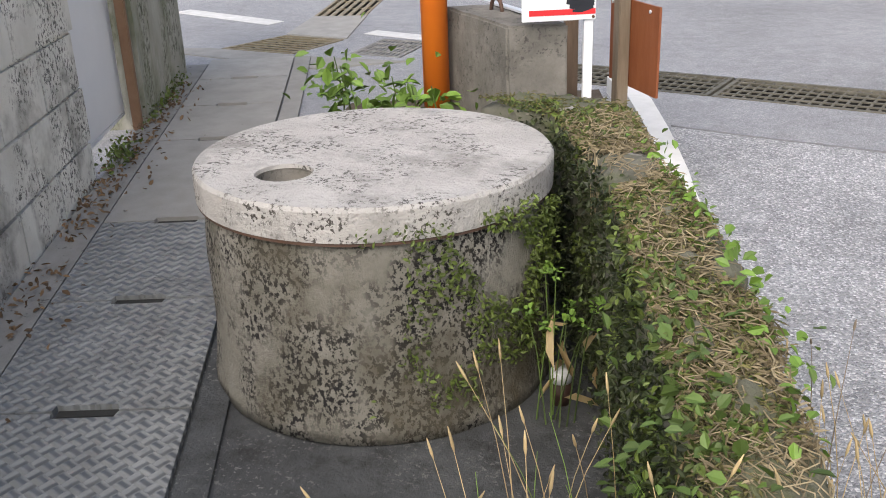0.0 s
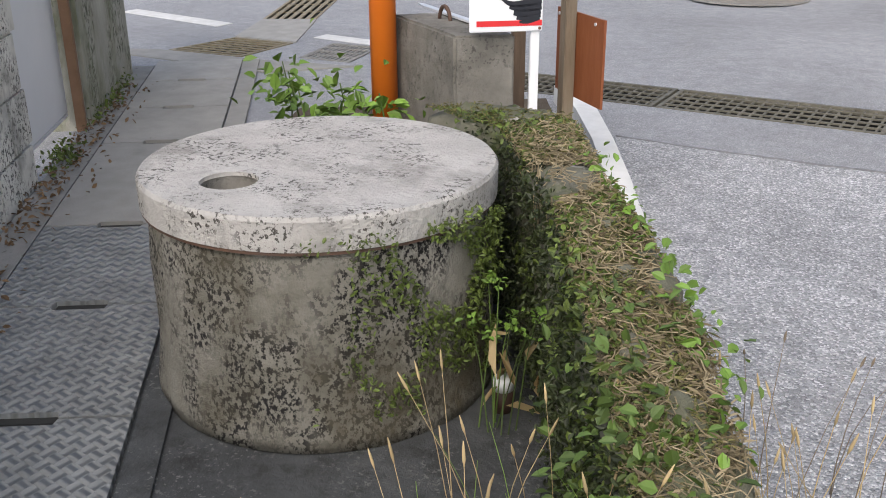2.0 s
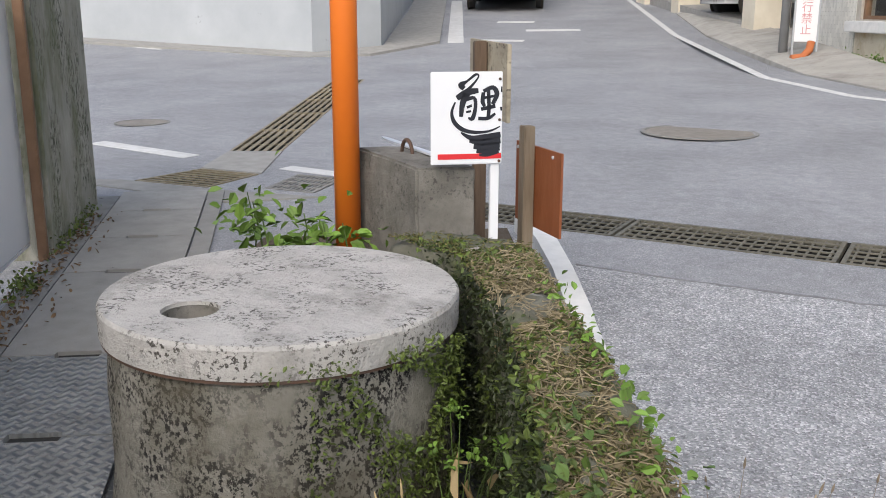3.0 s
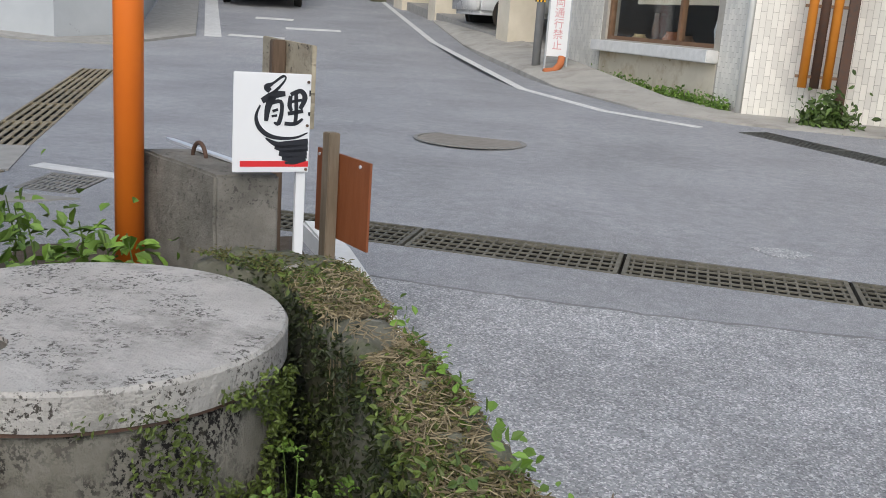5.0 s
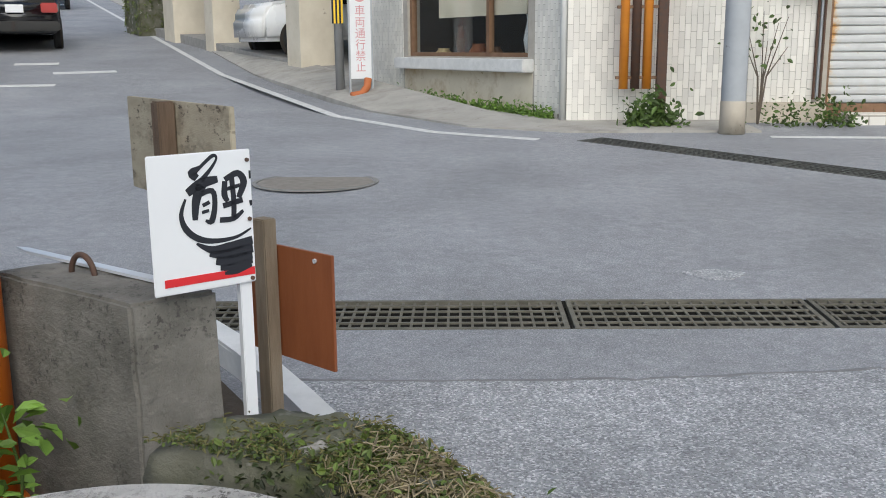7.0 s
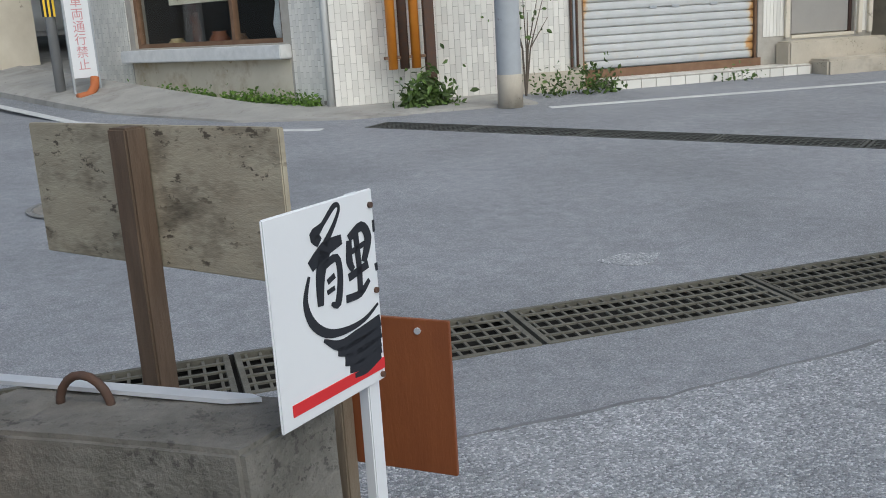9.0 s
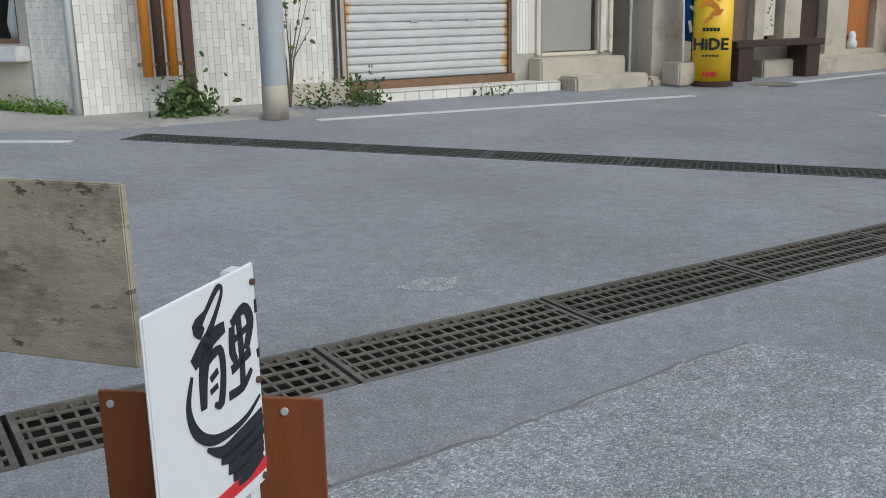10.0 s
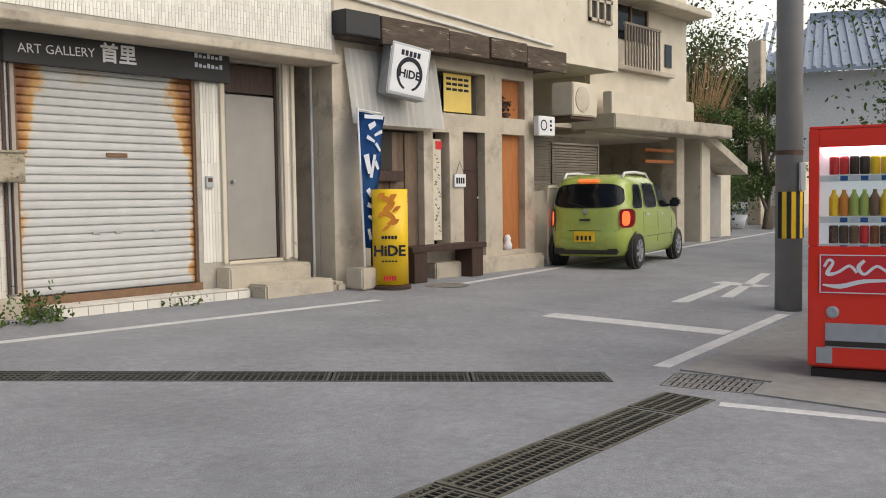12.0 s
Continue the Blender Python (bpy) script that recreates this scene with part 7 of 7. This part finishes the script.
part("logo_swash", brush([[(0.1, 0.7, 0.01), (0.22, 0.69, 0.035), (0.38, 0.73, 0.03), (0.6, 0.74, 0.012)], [(0.11, 0.83, 0.02), (0.14, 0.88, 0.02), (0.17, 0.86, 0.02), (0.13, 0.78, 0.03), (0.2, 0.79, 0.02), (0.28, 0.84, 0.02), (0.33, 0.79, 0.02)], [(0.38, 0.88, 0.02), (0.34, 0.83, 0.03), (0.38, 0.78, 0.02), (0.46, 0.84, 0.02), (0.54, 0.8, 0.02), (0.6, 0.86, 0.015)]], -0.0372, 0.001), M_SIGNW, vm, "white flowing swash")
part("coin_ring", lathe([(0, 0), (0.04, 0), (0.045, 0.006), (0.03, 0.012), (0, 0.008)], 24, m=pose(0.17, -0.031, 0.5, 90)), M_GALV, vm, "round badge")
part("pickup_flap", box(0.12, -0.036, 0.24, 0.9, -0.03, 0.42, 0.004), M_GALV, vm, "grey pickup flap")
part("pickup_slot", box(0.12, -0.038, 0.25, 0.9, -0.034, 0.29), M_DARKIN, vm)
part("sticker", box(0.06, -0.035, 0.12, 0.17, -0.031, 0.24, 0.002), M_GALV, vm)
part("kick_plate", box(0.02, 0.03, 0.0, WV - 0.02, 0.7, 0.07), M_DARKIN, vm)
part("top_cap", box(0.0, -0.025, HV - 0.001, WV, 0.72, HV + 0.02, 0.006), M_VRED, vm)
patch("pavement_corner", [(4.78, 6.0), (5.25, 6.05), (5.2, 6.75), (9.0, 7.15), (16, 8.2), (16, 3), (5.2, 3), (4.86, 5.1)], M_SLAB, "grey concrete apron under the vending machine", 0.012, "pavement")

up = thing("utility_pole", 9.22, 7.43, gz(9.3, 7.3), 0, "thick grey concrete utility pole with striped guard", "utility pole")
part("pole", lathe([(0, 0), (0.148, 0), (0.132, 9), (0, 9)], 28), M_POLE, up, smooth=True)
part("band", lathe([(0.142, 1.75), (0.151, 1.75), (0.151, 1.8), (0.142, 1.8)], 28), M_IRON, up)
for k in range(8):
    a = radians(165 + k * 18)
    bm = box(-0.027, -0.006, 0.82, 0.027, 0.006, 1.34, 0, None, Matrix.Rotation(a + math.pi / 2, 4, 'Z'))
    bmesh.ops.translate(bm, verts=bm.verts, vec=(0.153 * math.cos(a), 0.153 * math.sin(a), 0))
    part("guard_stripe", bm, M_YELLOW if k % 2 else M_INK, up)
part("grey_plate", box(-0.1, -0.165, 1.35, 0.06, -0.145, 1.66, 0.004), M_GALV, up)

# ---- trees and far things at the end of the street ----
def tree(x, y, h, spread, n, leaf, seed, label, material=None, low=0.35):
    """A tapered trunk with limbs, and a crown of many small leaves in uneven clumps."""
    g = random.Random(seed)
    z = gz(x, y)
    e = thing("tree", x, y, z, 0, label, "tree")
    bm = bmesh.new()
    sweep([(0, 0, 0), (0.05 * h * 0.2, 0, h * 0.3), (-0.03 * h, 0.02 * h, h * 0.6), (0, 0, h * 0.9)], [0.035 * h, 0.028 * h, 0.018 * h, 0.006 * h], 10, bm)
    tips = []
    for k in range(9):
        a, zz = g.uniform(0, 6.28), h * g.uniform(low, 0.8)
        t = (math.cos(a) * spread * g.uniform(0.5, 1), math.sin(a) * spread * g.uniform(0.5, 1), zz + h * g.uniform(0.1, 0.25))
        sweep([(0, 0, zz), (t[0] * 0.5, t[1] * 0.5, zz + (t[2] - zz) * 0.65), t], [0.014 * h, 0.009 * h, 0.003 * h], 6, bm)
        tips.append(t)
        tips.append((t[0] * 0.6, t[1] * 0.6, zz + (t[2] - zz) * 0.8))
    part("trunk", bm, M_BARK, e, smooth=True)
    pts = []
    for t in tips:
        r = spread * g.uniform(0.18, 0.38)
        for _ in range(n // len(tips)):
            pts.append((t[0] + g.gauss(0, r), t[1] + g.gauss(0, r), t[2] + g.gauss(0, r * 0.6)))
    part("crown", leaf_mesh("crown", pts, leaf, seed), material or M_TREELEAF, e)
    return e


tree(26.6, 14.6, 4.6, 0.8, 7000, 0.1, 1, "leafy green street tree at the bend", M_LEAF, low=0.1)
tree(24.7, 15.0, 3.4, 0.7, 6000, 0.085, 11, "dense flowering shrub tree before the garden wall", M_LEAF, low=0.08)
tree(41, 24.8, 7.6, 3.2, 7000, 0.26, 12, "tall olive-green tree behind the gardens", low=0.25)
tree(45, 22.5, 7.4, 3.2, 7000, 0.26, 13, "broad dark green tree behind the gardens", low=0.2)
tree(49, 29.5, 9.0, 3.6, 6000, 0.28, 14, "tall ragged tree behind the gardens", low=0.25)
tree(31, 19.5, 6.6, 2.2, 5000, 0.14, 2, "tall dark conifer-like tree behind houses")
tree(36, 23, 12, 3.0, 2600, 0.17, 3, "tall dark green tree behind houses")
tree(33, 26, 12, 3.5, 6000, 0.17, 4, "tall dark green tree behind the house")
tree(16.8, 7.5, 5.3, 2.2, 9000, 0.1, 5, "green garden tree behind the vending machine", M_LEAF)
tree(22.5, 9.3, 6.8, 2.4, 6500, 0.11, 6, "green garden tree beside the roadside", M_LEAF)
bt = thing("bare_bush", 27, 17.5, gz(27, 17.5), 0, "tangle of bare reddish branches", "bush")
bm = bmesh.new()
g = random.Random(9)
for k in range(420):
    a = g.uniform(0, 6.28)
    l = g.uniform(1.6, 5.6)
    sweep([(g.gauss(0, 0.4), g.gauss(0, 0.4), 0), (math.cos(a) * 0.6, math.sin(a) * 0.6, l * 0.5), (math.cos(a) * g.uniform(0.6, 2.0), math.sin(a) * g.uniform(0.6, 2.0), l)], [0.03, 0.02, 0.008], 4, bm)
part("branch_tangle", bm, M_TWIG, bt)
sp2 = thing("concrete_post", 29.2, 16.0, gz(29, 16), 0, "square pale concrete gate post", "post")
part("post", box(-0.22, -0.22, 0, 0.22, 0.22, 6.0, 0.02), M_CONC, sp2)
pp = thing("potted_plant", 26.6, 15.6, gz(26.6, 15.6), 0, "white flower pot with a green shrub", "potted plant")
part("pot", lathe([(0, 0), (0.25, 0), (0.36, 0.4), (0.32, 0.4), (0, 0.34)], 20), M_SIGNW, pp, smooth=True)
part("foliage", leaf_mesh("foliage", [(g.gauss(0, 0.35), g.gauss(0, 0.35), 0.9 + g.gauss(0, 0.35)) for _ in range(300)], 0.13, 71), M_LEAF, pp)
solid("planter_wall", box(27.6, 14.6, 0.2, 32, 15.0, 0.95, 0.03), M_CONC, "low stone planter wall at the bend", "wall")
solid("wall_street_end", box(30, 15.5, 0.2, 60, 15.8, 2.4), M_PLASTER, "cream garden wall at the street end", "wall")
th = thing("tiled_house", 41, 17.5, gz(41, 17.5), -20.5, "white house with grey-blue tiled roof", "house")
th.matrix_world = pose(41, 17.5, gz(41, 17.5), 0, 0, -69.5)
part("wall", box(-3, 1, 0, 24, 9, 6.3), M_KERBW, th)
slope = lambda x, y: 6.2 + y * 0.42
bm = prism([(-3.5, 0), (25, 0), (25, 8), (-0.5, 8)], slope, lambda x, y: slope(x, y) + 0.15)
for k in range(70):
    x = -3.2 + k * 0.4
    q = prism([(x + 0.3 * 0, 0.0), (x + 0.14, 0.0), (x + 0.14 + (0.3 if x < 0 else 0), 8), (x + (0.3 if x < 0 else 0), 8)], lambda x, y: slope(x, y) + 0.15, lambda x, y: slope(x, y) + 0.24, bm)
part("roof", bm, M_ROOF, th, "grey-blue ribbed roof tiles")
part("ridge", box(-0.8, 7.8, slope(0, 8), 25, 8.3, slope(0, 8) + 0.5), M_ROOF, th)
solid("wall_behind_vending", box(7.2, 4.6, 0, 16, 4.8, 2.2), M_PLASTER, "cream garden wall behind the vending machine", "wall")
solid("far_ridge", prism([(60, -20), (62, 60), (-60, 95), (-60, 99), (66, 64), (64, -20)], 0, 4.5), M_TREELEAF, "dark wooded ridge behind the houses", "backdrop")
solid("hazy_sky", prism([(70, 10), (70, 80), (70.3, 80), (70.3, 10)], -2, 45), M_SKYGLOW, "bright hazy evening sky", "sky", "structure")
# unseen block, made up to close the place; kept low to limit its shadow
solid("house_behind", box(-6, -14, -1, 12, -9, 3), M_BEIGE, "plain made-up house closing the unseen side behind the walker", "house")
